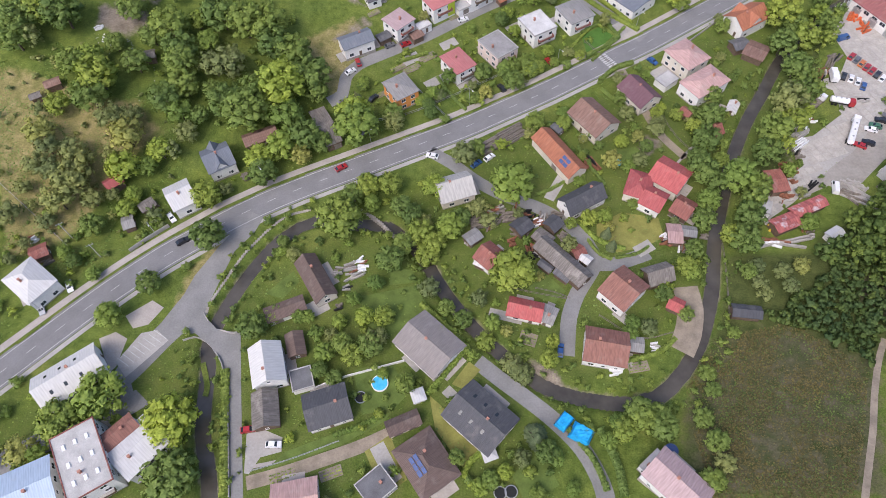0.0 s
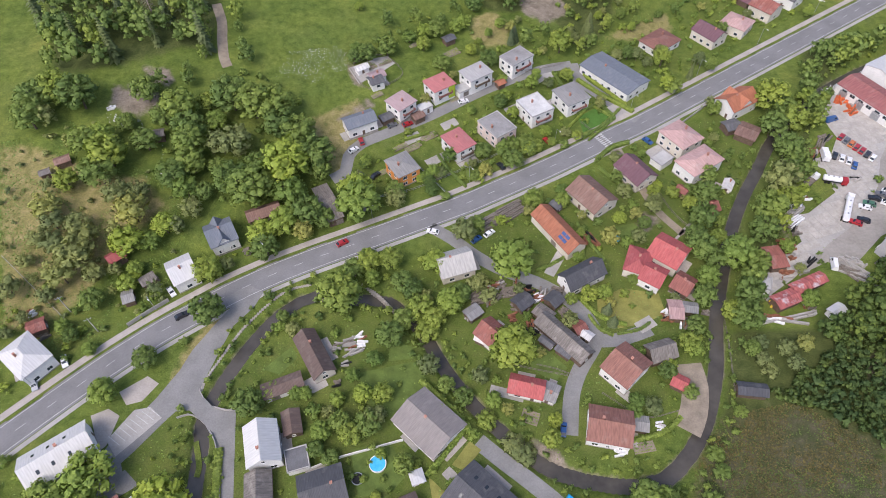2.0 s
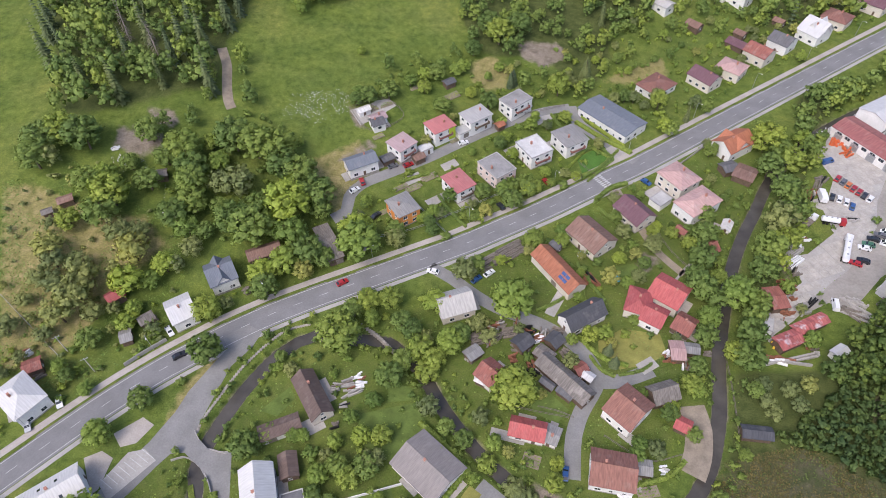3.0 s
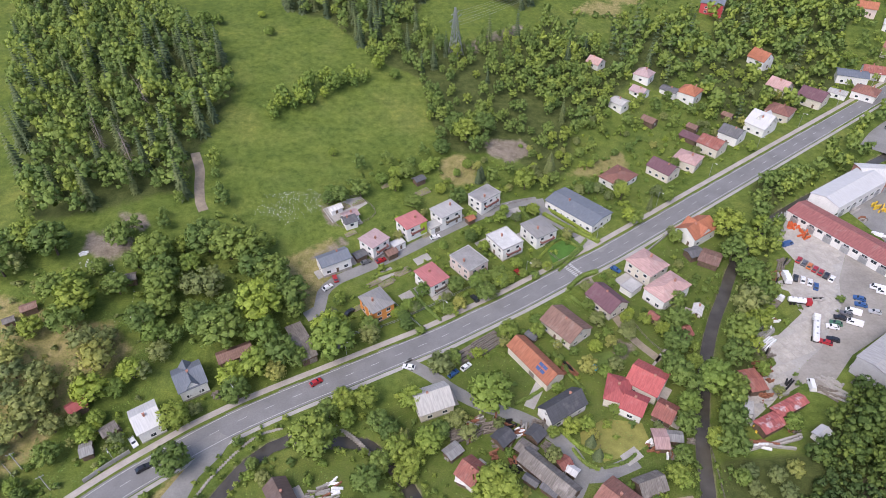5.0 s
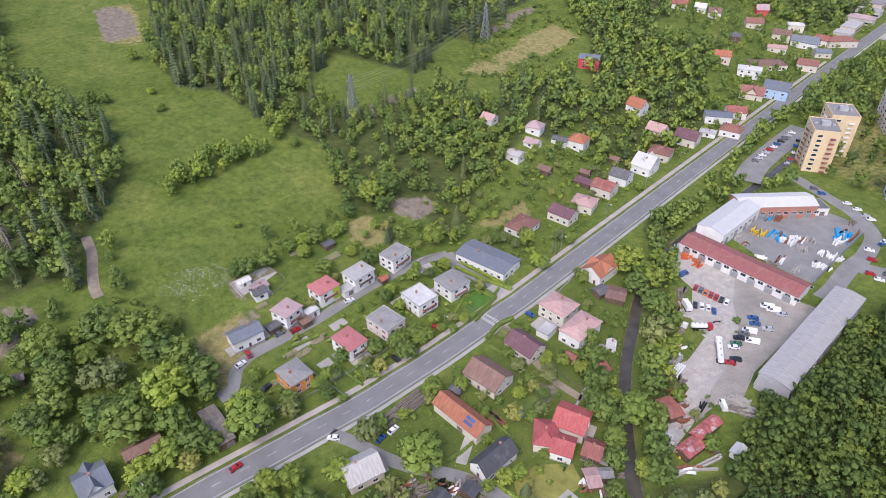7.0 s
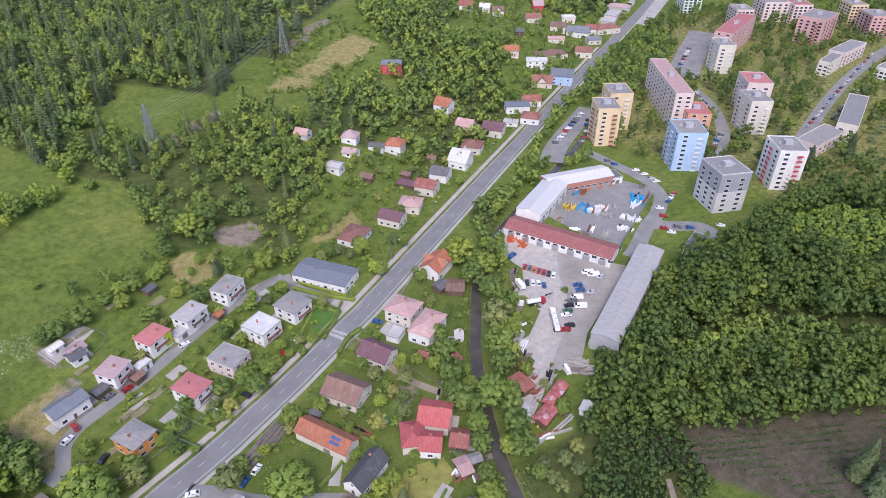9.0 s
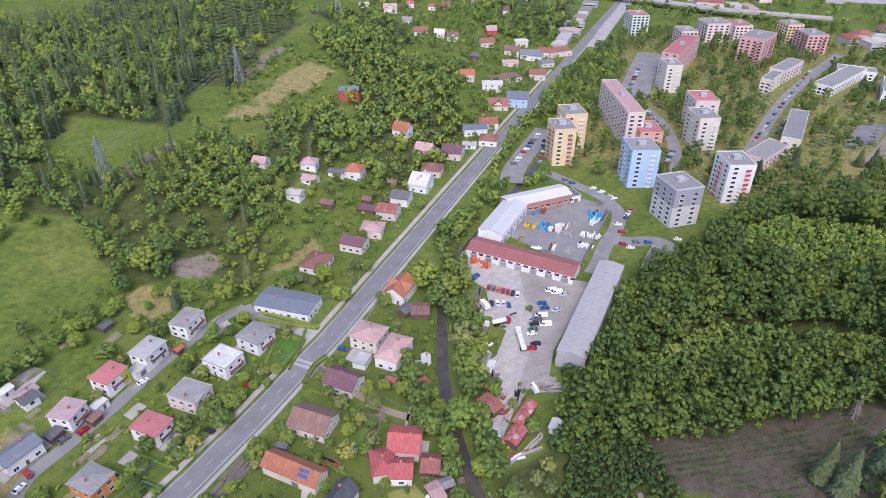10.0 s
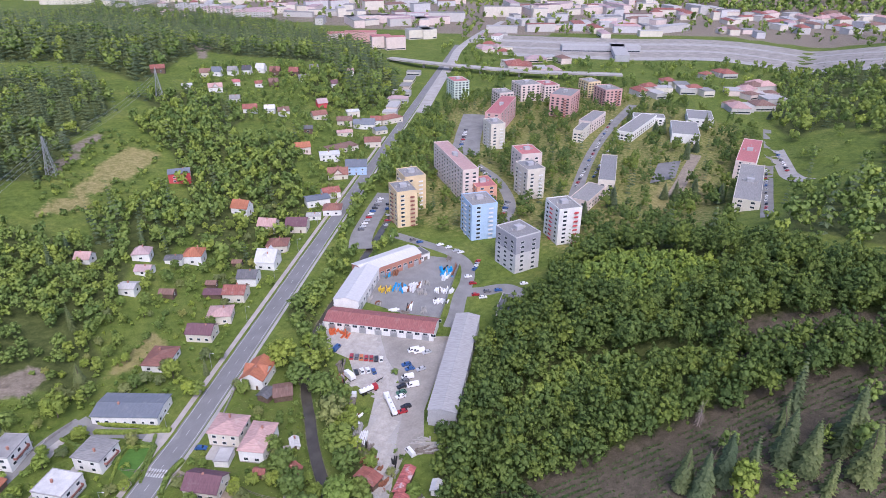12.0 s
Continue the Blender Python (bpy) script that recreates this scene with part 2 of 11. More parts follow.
for key, c, kw in (
    ("white_metal", (0.56, 0.56, 0.55), dict(pitch=0.7, rough=0.5, var=0.12, metal=0.0, depth=0.015)),
    ("light_grey", (0.43, 0.42, 0.40), dict(pitch=1.2, var=0.2, depth=0.02)),
    ("white_felt", (0.62, 0.61, 0.59), dict(pitch=1.4, var=0.2, depth=0.02)),
    ("blue_metal", (0.36, 0.45, 0.56), dict(pitch=0.6, rough=0.5, var=0.12, metal=0.2)),
    ("weathered", (0.20, 0.18, 0.16), dict(pitch=0.4, var=0.4, worn=0.4)),
    ("brown", (0.14, 0.10, 0.085), dict(pitch=0.35, var=0.2)),
    ("old_brown", (0.23, 0.14, 0.11), dict(pitch=0.35, var=0.3)),
    ("taupe", (0.26, 0.235, 0.22), dict(pitch=0.35, var=0.15)),
    ("dark_grey", (0.13, 0.13, 0.135), dict(pitch=0.5, var=0.25)),
    ("grey", (0.27, 0.265, 0.255), dict(pitch=0.6, var=0.25)),
    ("anthracite", (0.085, 0.087, 0.095), dict(pitch=0.4, var=0.2)),
    ("blue_slate", (0.16, 0.18, 0.21), dict(pitch=0.5, var=0.15)),
    ("pink", (0.47, 0.31, 0.285), dict(pitch=0.5, var=0.25, worn=0.3)),
    ("pink_red", (0.45, 0.17, 0.165), dict(pitch=0.6, var=0.2)),
    ("mauve", (0.42, 0.31, 0.31), dict(pitch=0.6, var=0.2)),
    ("old_red", (0.30, 0.115, 0.09), dict(pitch=0.35, var=0.35, worn=0.3)),
    ("red", (0.41, 0.105, 0.10), dict(pitch=0.35, var=0.25, worn=0.2, wear=(0.5, 0.28, 0.26))),
    ("hall_red", (0.32, 0.125, 0.115), dict(pitch=0.8, var=0.25, worn=0.2)),
    ("terracotta", (0.27, 0.130, 0.100), dict(pitch=0.35, var=0.3)),
    ("orange", (0.38, 0.150, 0.085), dict(pitch=0.35, var=0.3, worn=0.2, wear=(0.4, 0.24, 0.18))),
    ("purple", (0.16, 0.085, 0.10), dict(pitch=0.35, var=0.2)),
    ("patched", (0.42, 0.13, 0.12), dict(pitch=1.0, var=0.5, worn=0.9, wear=(0.6, 0.62, 0.64))),
):
    M[key] = roofing("roof_" + key, c, **kw)
for key, c in (
    ("white", (0.76, 0.75, 0.72)), ("cream", (0.66, 0.61, 0.52)), ("blush", (0.68, 0.57, 0.52)), ("wall_grey", (0.42, 0.42, 0.43)),
    ("orange_wall", (0.74, 0.30, 0.08)), ("lime_wall", (0.44, 0.55, 0.05)), ("yellow_wall", (0.70, 0.55, 0.34)), ("blue_wall", (0.42, 0.56, 0.74)),
    ("rose_wall", (0.60, 0.37, 0.34)), ("mint_wall", (0.58, 0.66, 0.58)), ("slate_wall", (0.34, 0.34, 0.37)), ("red_wall", (0.58, 0.09, 0.10)),
    ("peach_wall", (0.68, 0.36, 0.25)), ("lilac_wall", (0.56, 0.55, 0.55)), ("town_pale", (0.52, 0.50, 0.47)), ("brick_wall", (0.44, 0.22, 0.16)),
):
    M[key] = plain("render_" + key, c, 0.9, 0.1, 0.25, grain=3.0)
M["felt_light_grey"] = plain("pale_roofing_felt", (0.47, 0.46, 0.44), 0.9, 0.22, 0.25)
M["felt_grey"] = plain("grey_roofing_felt", (0.29, 0.28, 0.27), 0.9, 0.28, 0.25)
M["felt_dark_grey"] = plain("dark_roofing_felt", (0.15, 0.15, 0.155), 0.9, 0.28, 0.25)
M["felt_white_felt"] = plain("whitish_roofing_felt", (0.60, 0.59, 0.57), 0.9, 0.22, 0.25)
M["lawn"] = plain("mown_lawn", (0.130, 0.182, 0.046), 0.95, 0.3, 0.3, grain=2.5, spec=0.1)
M["lawn_fresh"] = plain("watered_lawn", (0.085, 0.180, 0.036), 0.95, 0.2, 0.3, grain=2.5, spec=0.1)
M["lawn_dry"] = plain("sunburnt_lawn", (0.255, 0.250, 0.072), 0.95, 0.3, 0.25, grain=2.5, spec=0.1)
M["timber"] = plain("dark_timber", (0.15, 0.105, 0.075), 0.9, 0.3, 1.2)
M["frame"] = plain("window_frame", (0.78, 0.78, 0.77), 0.6, 0.05)
M["leaf"] = foliage("leaves", (0.170, 0.240, 0.058), (0.244, 0.320, 0.084))
M["leaf_light"] = foliage("light_leaves", (0.200, 0.282, 0.058), (0.275, 0.362, 0.084))
M["leaf_grey"] = foliage("grey_leaves", (0.226, 0.258, 0.090), (0.310, 0.342, 0.130))
# Darker copy of leaf; the right-hand woods' shade is put into its colour.
M["leaf_deep"] = foliage("shaded_leaves", (0.100, 0.152, 0.038), (0.152, 0.212, 0.054))
# Darkened young green: the low light over the plantation is put into the colour.
M["leaf_young"] = foliage("dim_young_leaves", (0.066, 0.108, 0.034), (0.112, 0.165, 0.054))
M["weed_dry"] = foliage("dry_weeds", (0.070, 0.068, 0.030), (0.135, 0.122, 0.062))
M["needle"] = foliage("needles", (0.098, 0.134, 0.062), (0.150, 0.188, 0.092))
CAR_COLOURS = {"white": (0.75, 0.75, 0.75), "silver": (0.42, 0.43, 0.45), "grey": (0.13, 0.13, 0.14), "black": (0.02, 0.02, 0.025),
               "red": (0.36, 0.02, 0.025), "blue": (0.03, 0.09, 0.25), "green": (0.05, 0.14, 0.08), "orange": (0.55, 0.16, 0.04)}
for key, c in CAR_COLOURS.items():
    m_, t_, b_ = nodes_of("car_paint_" + key)
    b_.inputs["Base Color"].default_value = (*c, 1)
    b_.inputs["Roughness"].default_value = 0.28
    b_.inputs["Coat Weight"].default_value = 0.5
    M["car_" + key] = m_


# ---- mesh building ----
class Shape:
    """Faces gathered into one mesh."""

    def __init__(self):
        self.v, self.f = [], []

    def box(self, x0, x1, y0, y1, z0, z1, taper=0.0):
        n, k = len(self.v), taper
        self.v += [(x0, y0, z0), (x1, y0, z0), (x1, y1, z0), (x0, y1, z0),
                   (x0 + k, y0 + k, z1), (x1 - k, y0 + k, z1), (x1 - k, y1 - k, z1), (x0 + k, y1 - k, z1)]
        self.f += [tuple(n + i for i in q) for q in ((3, 2, 1, 0), (4, 5, 6, 7), (0, 1, 5, 4), (1, 2, 6, 5), (2, 3, 7, 6), (3, 0, 4, 7))]
        return self

    def bar(self, p, q, w):
        """A square bar from p to q."""
        p, q = Vector(p), Vector(q)
        d = (q - p).normalized()
        e = d.cross(Vector((0, 0, 1)) if abs(d.z) < 0.9 else Vector((1, 0, 0))).normalized() * w / 2
        g = d.cross(e).normalized() * w / 2
        n = len(self.v)
        for c in (p, q):
            self.v += [tuple(c + e + g), tuple(c - e + g), tuple(c - e - g), tuple(c + e - g)]
        self.f += [tuple(n + i for i in r) for r in ((3, 2, 1, 0), (4, 5, 6, 7), (0, 1, 5, 4), (1, 2, 6, 5), (2, 3, 7, 6), (3, 0, 4, 7))]
        return self

    def prism(self, profile, x0, x1):
        """A convex profile in y and z, drawn out along x."""
        n, k = len(self.v), len(profile)
        self.v += [(x0, y, z) for y, z in profile] + [(x1, y, z) for y, z in profile]
        self.f.append(tuple(n + i for i in reversed(range(k))))
        self.f.append(tuple(n + k + i for i in range(k)))
        self.f += [(n + i, n + (i + 1) % k, n + k + (i + 1) % k, n + k + i) for i in range(k)]
        return self

    def tube(self, cx, cy, z0, z1, r0, r1, sides=10, cap=True):
        n = len(self.v)
        for z, r in ((z0, r0), (z1, r1)):
            self.v += [(cx + r * math.cos(i * math.tau / sides), cy + r * math.sin(i * math.tau / sides), z) for i in range(sides)]
        self.f += [(n + i, n + (i + 1) % sides, n + sides + (i + 1) % sides, n + sides + i) for i in range(sides)]
        if cap:
            self.f += [tuple(n + sides + i for i in range(sides)), tuple(n + i for i in reversed(range(sides)))]
        return self

    def mesh(self, name, material, smooth=False):
        me = bpy.data.meshes.new(name)
        me.from_pydata(self.v, [], self.f)
        me.materials.append(material)
        if smooth:
            me.polygons.foreach_set("use_smooth", [True] * len(me.polygons))
        me.update()
        return me


def part(name, shape, material, parent, label="", m=None):
    """One mesh under a thing or a part."""
    me = shape if isinstance(shape, bpy.types.Mesh) else shape.mesh(name, material)
    ob = new(name, me)
    ob.parent = parent
    if m is not None:
        ob.matrix_basis = m
    return tagged(ob, label)


def thing(name, label, category, m, group="", kind=""):
    ob = new(name)
    ob.empty_display_size = 0.5
    ob.matrix_basis = m
    return tagged(ob, label, category, group, kind)


def sheet(name, verts, faces, material, label, kind="structure"):
    me = bpy.data.meshes.new(name)
    me.from_pydata([tuple(v) for v in verts], [], faces)
    me.materials.append(material)
    me.update()
    return tagged(new(name, me), label, name.split("_")[-1], kind=kind)


TAKEN = []
CLEAR_POLYS = []      # discs and bands where nothing grows: x, y, half length, half width, angle


def keep_clear(x, y, hl, hw, ang=0.0):
    TAKEN.append((x, y, hl, hw, math.cos(radians(ang)), math.sin(radians(ang))))


# ---- the ground: one sheet from the stream to the horizon ----
def inside(x, y, poly):
    """How far inside the polygon the places lie, in metres (negative outside)."""
    x, y = np.asarray(x, float), np.asarray(y, float)
    p = np.array(poly, float)
    if x.size > 64:
        lo, hi = p.min(0) - 16, p.max(0) + 16
        near = (x > lo[0]) & (x < hi[0]) & (y > lo[1]) & (y < hi[1])
        if not near.all():
            out = np.full(x.shape, -16.0)
            if near.any():
                out[near] = inside(x[near], y[near], poly)
            return out
    odd = np.zeros(x.shape, bool)
    for (x0, y0), (x1, y1) in zip(p, np.roll(p, -1, 0)):
        if y0 != y1:
            odd ^= ((y0 > y) != (y1 > y)) & (x < (x1 - x0) * (y - y0) / (y1 - y0) + x0)
    d = line_distance(x, y, np.vstack([p, p[:1]]))
    return np.where(odd, d, -d)


def steps(lo, fine_lo, fine_hi, hi, fine, grow):
    mid = list(np.arange(fine_lo, fine_hi + fine / 2, fine))
    up, down, d = [mid[-1]], [mid[0]], fine
    while up[-1] < hi:
        d *= grow
        up.append(up[-1] + d)
    d = fine
    while down[-1] > lo:
        d *= grow
        down.append(down[-1] - d)
    return np.array(down[:0:-1] + mid + up[1:])


VILLAGE = [place(-170, 9), place(330, 9), place(430, 9), place(430, 55), place(150, 75), place(0, 30), place(-60, 55), place(-170, 40)]
GARDENS = [place(-160, -9), place(230, -9), place(230, -75), place(120, -95), place(60, -100), place(-10, -135), place(-160, -140)]
FLATS = [(379.4, 387.2), (555.6, 480.9), (753.4, 353.7), (681.9, 227.3), (634.6, 156.0), (322.1, 83.9), (286.2, 137.2), (295.3, 203.6), (281.9, 206.6), (258.0, 270.8), (234.5, 271.8)]
DRY = [[(12.2, 304.1), (36.9, 315.9), (46.9, 314.4), (41.2, 303.9), (19.1, 294.2)],
       [(7.4, 253.8), (17.0, 258.9), (24.8, 250.9), (22.9, 236.4), (12.9, 234.2), (6.5, 241.1)],
       [(-58.4, 186.0), (-44.6, 190.6), (-43.9, 185.4), (-38.7, 175.4), (-40.3, 168.0), (-43.0, 162.2), (-48.2, 167.7), (-54.1, 179.4)],
       [(-118.3, 156.5), (-110.2, 158.3), (-106.3, 149.8), (-115.3, 146.2)],
       [(-133.3, 150.9), (-119.9, 150.4), (-112.5, 136.5), (-126.7, 131.8)],
       [(-164.4, 167.2), (-152.9, 168.0), (-126.5, 158.0), (-110.6, 156.8), (-100.4, 146.0), (-111.8, 129.8), (-119.4, 111.1), (-131.3, 99.1), (-141.2, 98.5)],
       [(-57.1, 176.6), (-43.5, 191.6), (-36.4, 184.0), (-45.4, 163.7)],
       [(-85.3, 78.4), (-83.4, 93.6), (-74.6, 108.0), (-72.6, 101.7), (-78.3, 85.8)],
       [(72.7, 251.4), (98.6, 265.1), (97.8, 246.5), (64.0, 243.5)],
       [(156.0, 456.7), (195.3, 486.0), (205.0, 459.3), (191.0, 446.4), (161.2, 424.0), (145.9, 439.1)],
       [(126.9, 426.9), (147.2, 442.1), (155.2, 427.1), (147.9, 416.4), (126.0, 413.7)],
       [(97.0, 402.8), (118.0, 420.9), (133.4, 410.0), (129.4, 395.5), (110.5, 396.0), (96.0, 394.6)],
       [(-150.2, 530.7), (-121.5, 529.4), (-107.6, 461.4), (-131.7, 453.2)],
       [(235.5, 50.7), (259.8, 21.7), (258.7, 6.8), (230.8, 38.8)],
       [(449.0, 164.1), (494.8, 169.7), (493.7, 151.2), (411.7, 132.5)],
       [(428.0, 172.3), (453.3, 169.4), (431.3, 150.6), (391.8, 145.3), (398.8, 158.7)],
       [(-58.8, 187.7), (-37.8, 201.2), (-33.3, 193.8), (-39.3, 183.1), (-35.1, 177.7), (-41.6, 164.7), (-48.3, 166.2), (-53.2, 181.0)]]
ROUGH = [[(59.3, 50.9), (70.9, 70.5), (96.6, 77.4), (114.6, 61.9), (102.6, 23.6), (57.1, 24.6)]]
SOIL = [[(124.1, 84.1), (150.5, 66.4), (169.9, 54.2), (187.2, 42.4), (206.5, 30.9), (228.9, 10.9), (247.0, -17.8), (247.8, -45.2), (195.4, -46.2), (152.8, 21.1)]]
BARE = [[(124.2, 460.5), (171.6, 510.8), (197.0, 517.0), (171.4, 497.8), (130.7, 453.8)],
        [(28.8, 267.8), (38.4, 269.7), (50.4, 268.4), (51.9, 261.8), (39.4, 253.9), (29.8, 256.6)],
        [(-59.1, 185.5), (-46.7, 190.1), (-34.8, 201.7), (-31.0, 199.6), (-32.1, 197.2), (-44.1, 189.3), (-52.6, 186.0)],
        [(-45.1, 216.3), (-38.4, 219.2), (-36.8, 206.3), (-41.3, 207.8)],
        [(-134.8, 179.3), (-128.8, 192.9), (-125.5, 198.2), (-111.6, 193.5), (-112.3, 188.2), (-119.5, 183.3), (-127.7, 185.9)],
        [(20.0, 65.6), (27.6, 61.4), (31.0, 55.7), (27.1, 55.7), (20.5, 61.4)],
        [(64.5, 147.2), (71.4, 143.1), (65.0, 135.6), (59.7, 134.6)],
        [(934.5, 742.4), (1083.0, 645.1), (1257.7, 394.9), (1193.5, 154.7), (1066.2, 2.4), (1860.9, -61.4), (2021.8, 146.6), (798.4, 2274.6), (793.2, 1495.8), (876.5, 979.3), (939.0, 799.7)],
        [(-131.4, 185.2), (-129.1, 196.4), (-119.4, 195.9), (-119.6, 187.6)],
        [(-122.7, 205.7), (-110.8, 205.4), (-109.6, 199.7), (-117.9, 198.9)],
        [(34.7, 258.9), (48.5, 267.6), (53.0, 260.4), (39.2, 250.1)],
        [(24.2, 348.9), (62.1, 376.2), (64.5, 369.3), (30.1, 343.0)],
        [(-151.0, 524.6), (-124.7, 523.4), (-112.9, 472.2), (-133.6, 463.3)],
        [(427.0, 805.8), (570.0, 1000.5), (396.3, 713.1), (377.2, 704.9)],
        [(-123.8, 207.2), (-112.4, 208.2), (-108.5, 199.7), (-117.8, 198.7)],
        [(-132.2, 196.8), (-120.9, 196.2), (-117.0, 188.4), (-129.2, 186.5)],
        [(235.6, 48.6), (259.1, 21.6), (256.9, 17.3), (231.0, 40.9)],
        [(111.1, 143.1), (114.8, 148.3), (114.3, 138.0), (110.9, 130.7)]]
WOOD_FARRIGHT2 = [(770.6, 203.5), (1418.7, 186.3), (1172.5, -47.7), (338.7, -43.8), (316.8, 16.2), (311.6, 77.9), (477.2, 105.7)]
WOOD_ORCHARD = [(-164.4, 167.2), (-142.1, 179.1), (-113.6, 161.4), (-97.0, 157.9), (-92.9, 142.1), (-92.4, 111.5), (-109.8, 83.9), (-141.2, 98.5)]
WOOD_UPPER = [(-125.9, 196.7), (-111.4, 198.1), (-92.8, 241.6), (-77.1, 214.1), (-91.3, 206.2), (-104.0, 193.2), (-114.9, 194.9)]
WOOD_TERRACE = [(-41.1, 232.2), (-19.5, 249.3), (1.5, 257.6), (16.8, 250.9), (13.0, 239.1), (-9.9, 235.9), (-33.8, 221.8)]
WOOD_MEADOWHEDGE = [(-73.7, 278.8), (-52.3, 306.2), (-27.0, 322.8), (-17.9, 334.0), (-18.2, 317.5), (-48.7, 291.4), (-70.4, 272.2)]
WOOD_BEHIND = [(34.9, 246.2), (61.9, 245.3), (84.8, 257.3), (107.9, 274.8), (81.9, 227.4), (78.7, 245.2), (56.7, 233.9), (44.8, 226.8), (25.9, 238.6)]
WOOD_HILLHOUSES = [(95.5, 336.9), (133.1, 345.4), (190.5, 335.8), (182.5, 309.5), (144.0, 283.4), (109.0, 267.9), (76.6, 261.1), (77.4, 290.6)]
WOOD_LEFT = [(-154.4, 198.1), (-342.2, 651.4), (-259.2, 646.6), (-174.9, 415.9), (-137.8, 362.7), (-114.1, 347.6), (-90.7, 292.4), (-98.6, 247.2), (-96.5, 218.3), (-110.5, 217.0), (-127.7, 207.4)]
WOOD_SPRUCE = [(-98.3, 421.7), (-128.9, 639.2), (148.3, 631.6), (100.8, 457.5), (68.3, 391.4), (16.5, 420.7), (-3.8, 374.6), (-30.1, 339.8), (-56.7, 376.7), (-72.9, 377.8)]
WOOD_CENTRE = [(-30.1, 334.0), (-3.8, 374.6), (14.4, 348.8), (64.5, 369.3), (106.6, 351.0), (99.9, 325.8), (77.8, 288.9), (72.2, 253.2), (56.7, 233.9), (39.5, 258.4), (14.6, 255.2), (2.8, 276.7), (-0.5, 315.1)]
WOOD_GROVE = [(-119.0, 196.0), (-104.2, 194.6), (-92.9, 203.0), (-85.1, 208.4), (-69.3, 206.0), (-57.8, 192.8), (-45.5, 164.9), (-51.4, 161.9), (-52.4, 144.6), (-66.1, 137.0), (-73.7, 148.1), (-87.3, 148.2), (-103.8, 162.2)]
WOOD_BELT = [(148.7, 237.0), (168.5, 240.8), (179.9, 244.8), (150.0, 207.0), (142.0, 190.0), (132.0, 171.0), (121.0, 152.0), (110.0, 130.0), (97.0, 108.0), (88.0, 103.5), (97.0, 128.0), (107.5, 146.5), (117.0, 161.0), (130.5, 181.0), (141.0, 208.0)]
WOOD_RIGHT = [(119.2, 95.8), (133.5, 111.7), (198.6, 146.5), (230.9, 148.4), (313.6, 151.3), (312.4, 105.8), (306.4, 14.3), (343.5, -52.0), (292.0, -51.8), (261.4, 20.2), (239.8, 50.1), (230.4, 48.8), (258.6, 5.4), (288.0, -51.7), (261.7, -51.6), (226.8, 10.4), (203.0, 31.5), (171.1, 54.7), (145.7, 69.9), (125.9, 85.5)]
GRASS_MID = [(359.6, 126.1), (400.7, 125.0), (407.8, 110.0), (370.3, 94.2), (334.1, 97.8), (338.1, 114.4)]
YOUNG_LOWER = [(162.7, 111.8), (199.5, 103.8), (214.5, 73.4), (227.5, 59.3), (227.9, 49.5), (213.1, 52.2), (195.7, 78.1), (170.5, 91.0), (152.5, 99.1)]
YOUNG_UPPER = [(290.9, 137.8), (290.5, 82.7), (283.0, 69.5), (256.2, 79.0), (245.1, 94.7), (250.5, 118.3), (253.7, 136.8)]
CLEARED_STRIP = [(239.1, 54.8), (250.2, 42.6), (263.8, 22.2), (268.6, 0.0), (256.2, 0.0), (250.2, 23.0), (237.0, 32.5), (228.8, 46.9)]
# Open grass in the dark floor tone: long grass, plus shade put into colour.
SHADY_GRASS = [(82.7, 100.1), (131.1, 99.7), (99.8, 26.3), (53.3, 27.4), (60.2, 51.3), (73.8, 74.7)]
WOOD_CORNER = [(148.2, 38.7), (175.6, 36.0), (185.7, 32.7), (183.6, 25.1), (205.8, 21.9), (221.4, 9.1), (245.3, -18.0), (195.4, -46.2)]
WOOD_PLANTATION = [(87.5, 76.5), (101.9, 84.6), (114.7, 94.1), (131.5, 99.9), (140.8, 90.8), (123.9, 57.9), (111.1, 60.3), (101.1, 71.7)]
WOOD_RIGHTFOOT = [(104.6, 94.1), (113.8, 108.3), (123.2, 110.3), (139.6, 123.3), (152.6, 123.2), (140.2, 93.0), (130.1, 99.9), (114.7, 94.1)]
WOOD_FARHILL = [(1575.4, 782.0), (1561.2, 512.3), (1579.9, 386.9), (1652.3, 191.8), (1753.5, -64.6), (2136.9, -46.6), (1997.6, 1001.9)]
WOOD_FARRIGHT = [(959.4, 233.1), (1069.5, 225.7), (1089.2, 137.0), (1007.3, -46.8), (367.1, -43.2), (328.0, 18.2), (335.7, 58.9), (376.0, 73.9), (438.9, 76.4), (472.5, 38.3), (627.1, 62.2), (651.2, 118.7), (598.2, 122.6), (683.4, 160.2)]
WOOD_MIDLEFT = [(217.6, 533.6), (273.6, 545.4), (271.1, 454.4), (320.8, 438.3), (268.9, 385.6), (238.1, 320.5), (173.0, 284.7), (153.5, 293.6), (155.1, 342.8), (166.0, 383.1), (176.4, 367.5), (211.2, 459.5)]
WOOD_MIDLEFT2 = [(119.0, 384.6), (181.9, 405.6), (154.2, 335.1), (128.6, 312.5), (106.0, 347.1)]
WOOD_LOWLEFT = [(78.8, 393.2), (106.3, 354.4), (116.8, 319.3), (86.3, 284.9), (55.8, 286.0), (50.8, 309.2)]
WOOD_RIDGE = [(277.0, 1743.3), (504.8, 1611.4), (661.0, 1705.3), (769.9, 1453.6), (780.9, 1142.4), (736.7, 825.3), (524.9, 514.7), (445.4, 504.0), (518.2, 668.1), (435.9, 716.2), (410.9, 763.2), (280.3, 642.1), (266.5, 735.3), (129.6, 879.3)]
WOOD_LEFTSPRUCE = [(84.2, 747.6), (256.6, 686.1), (221.0, 565.7), (163.8, 509.1), (124.1, 445.9), (34.8, 471.8)]
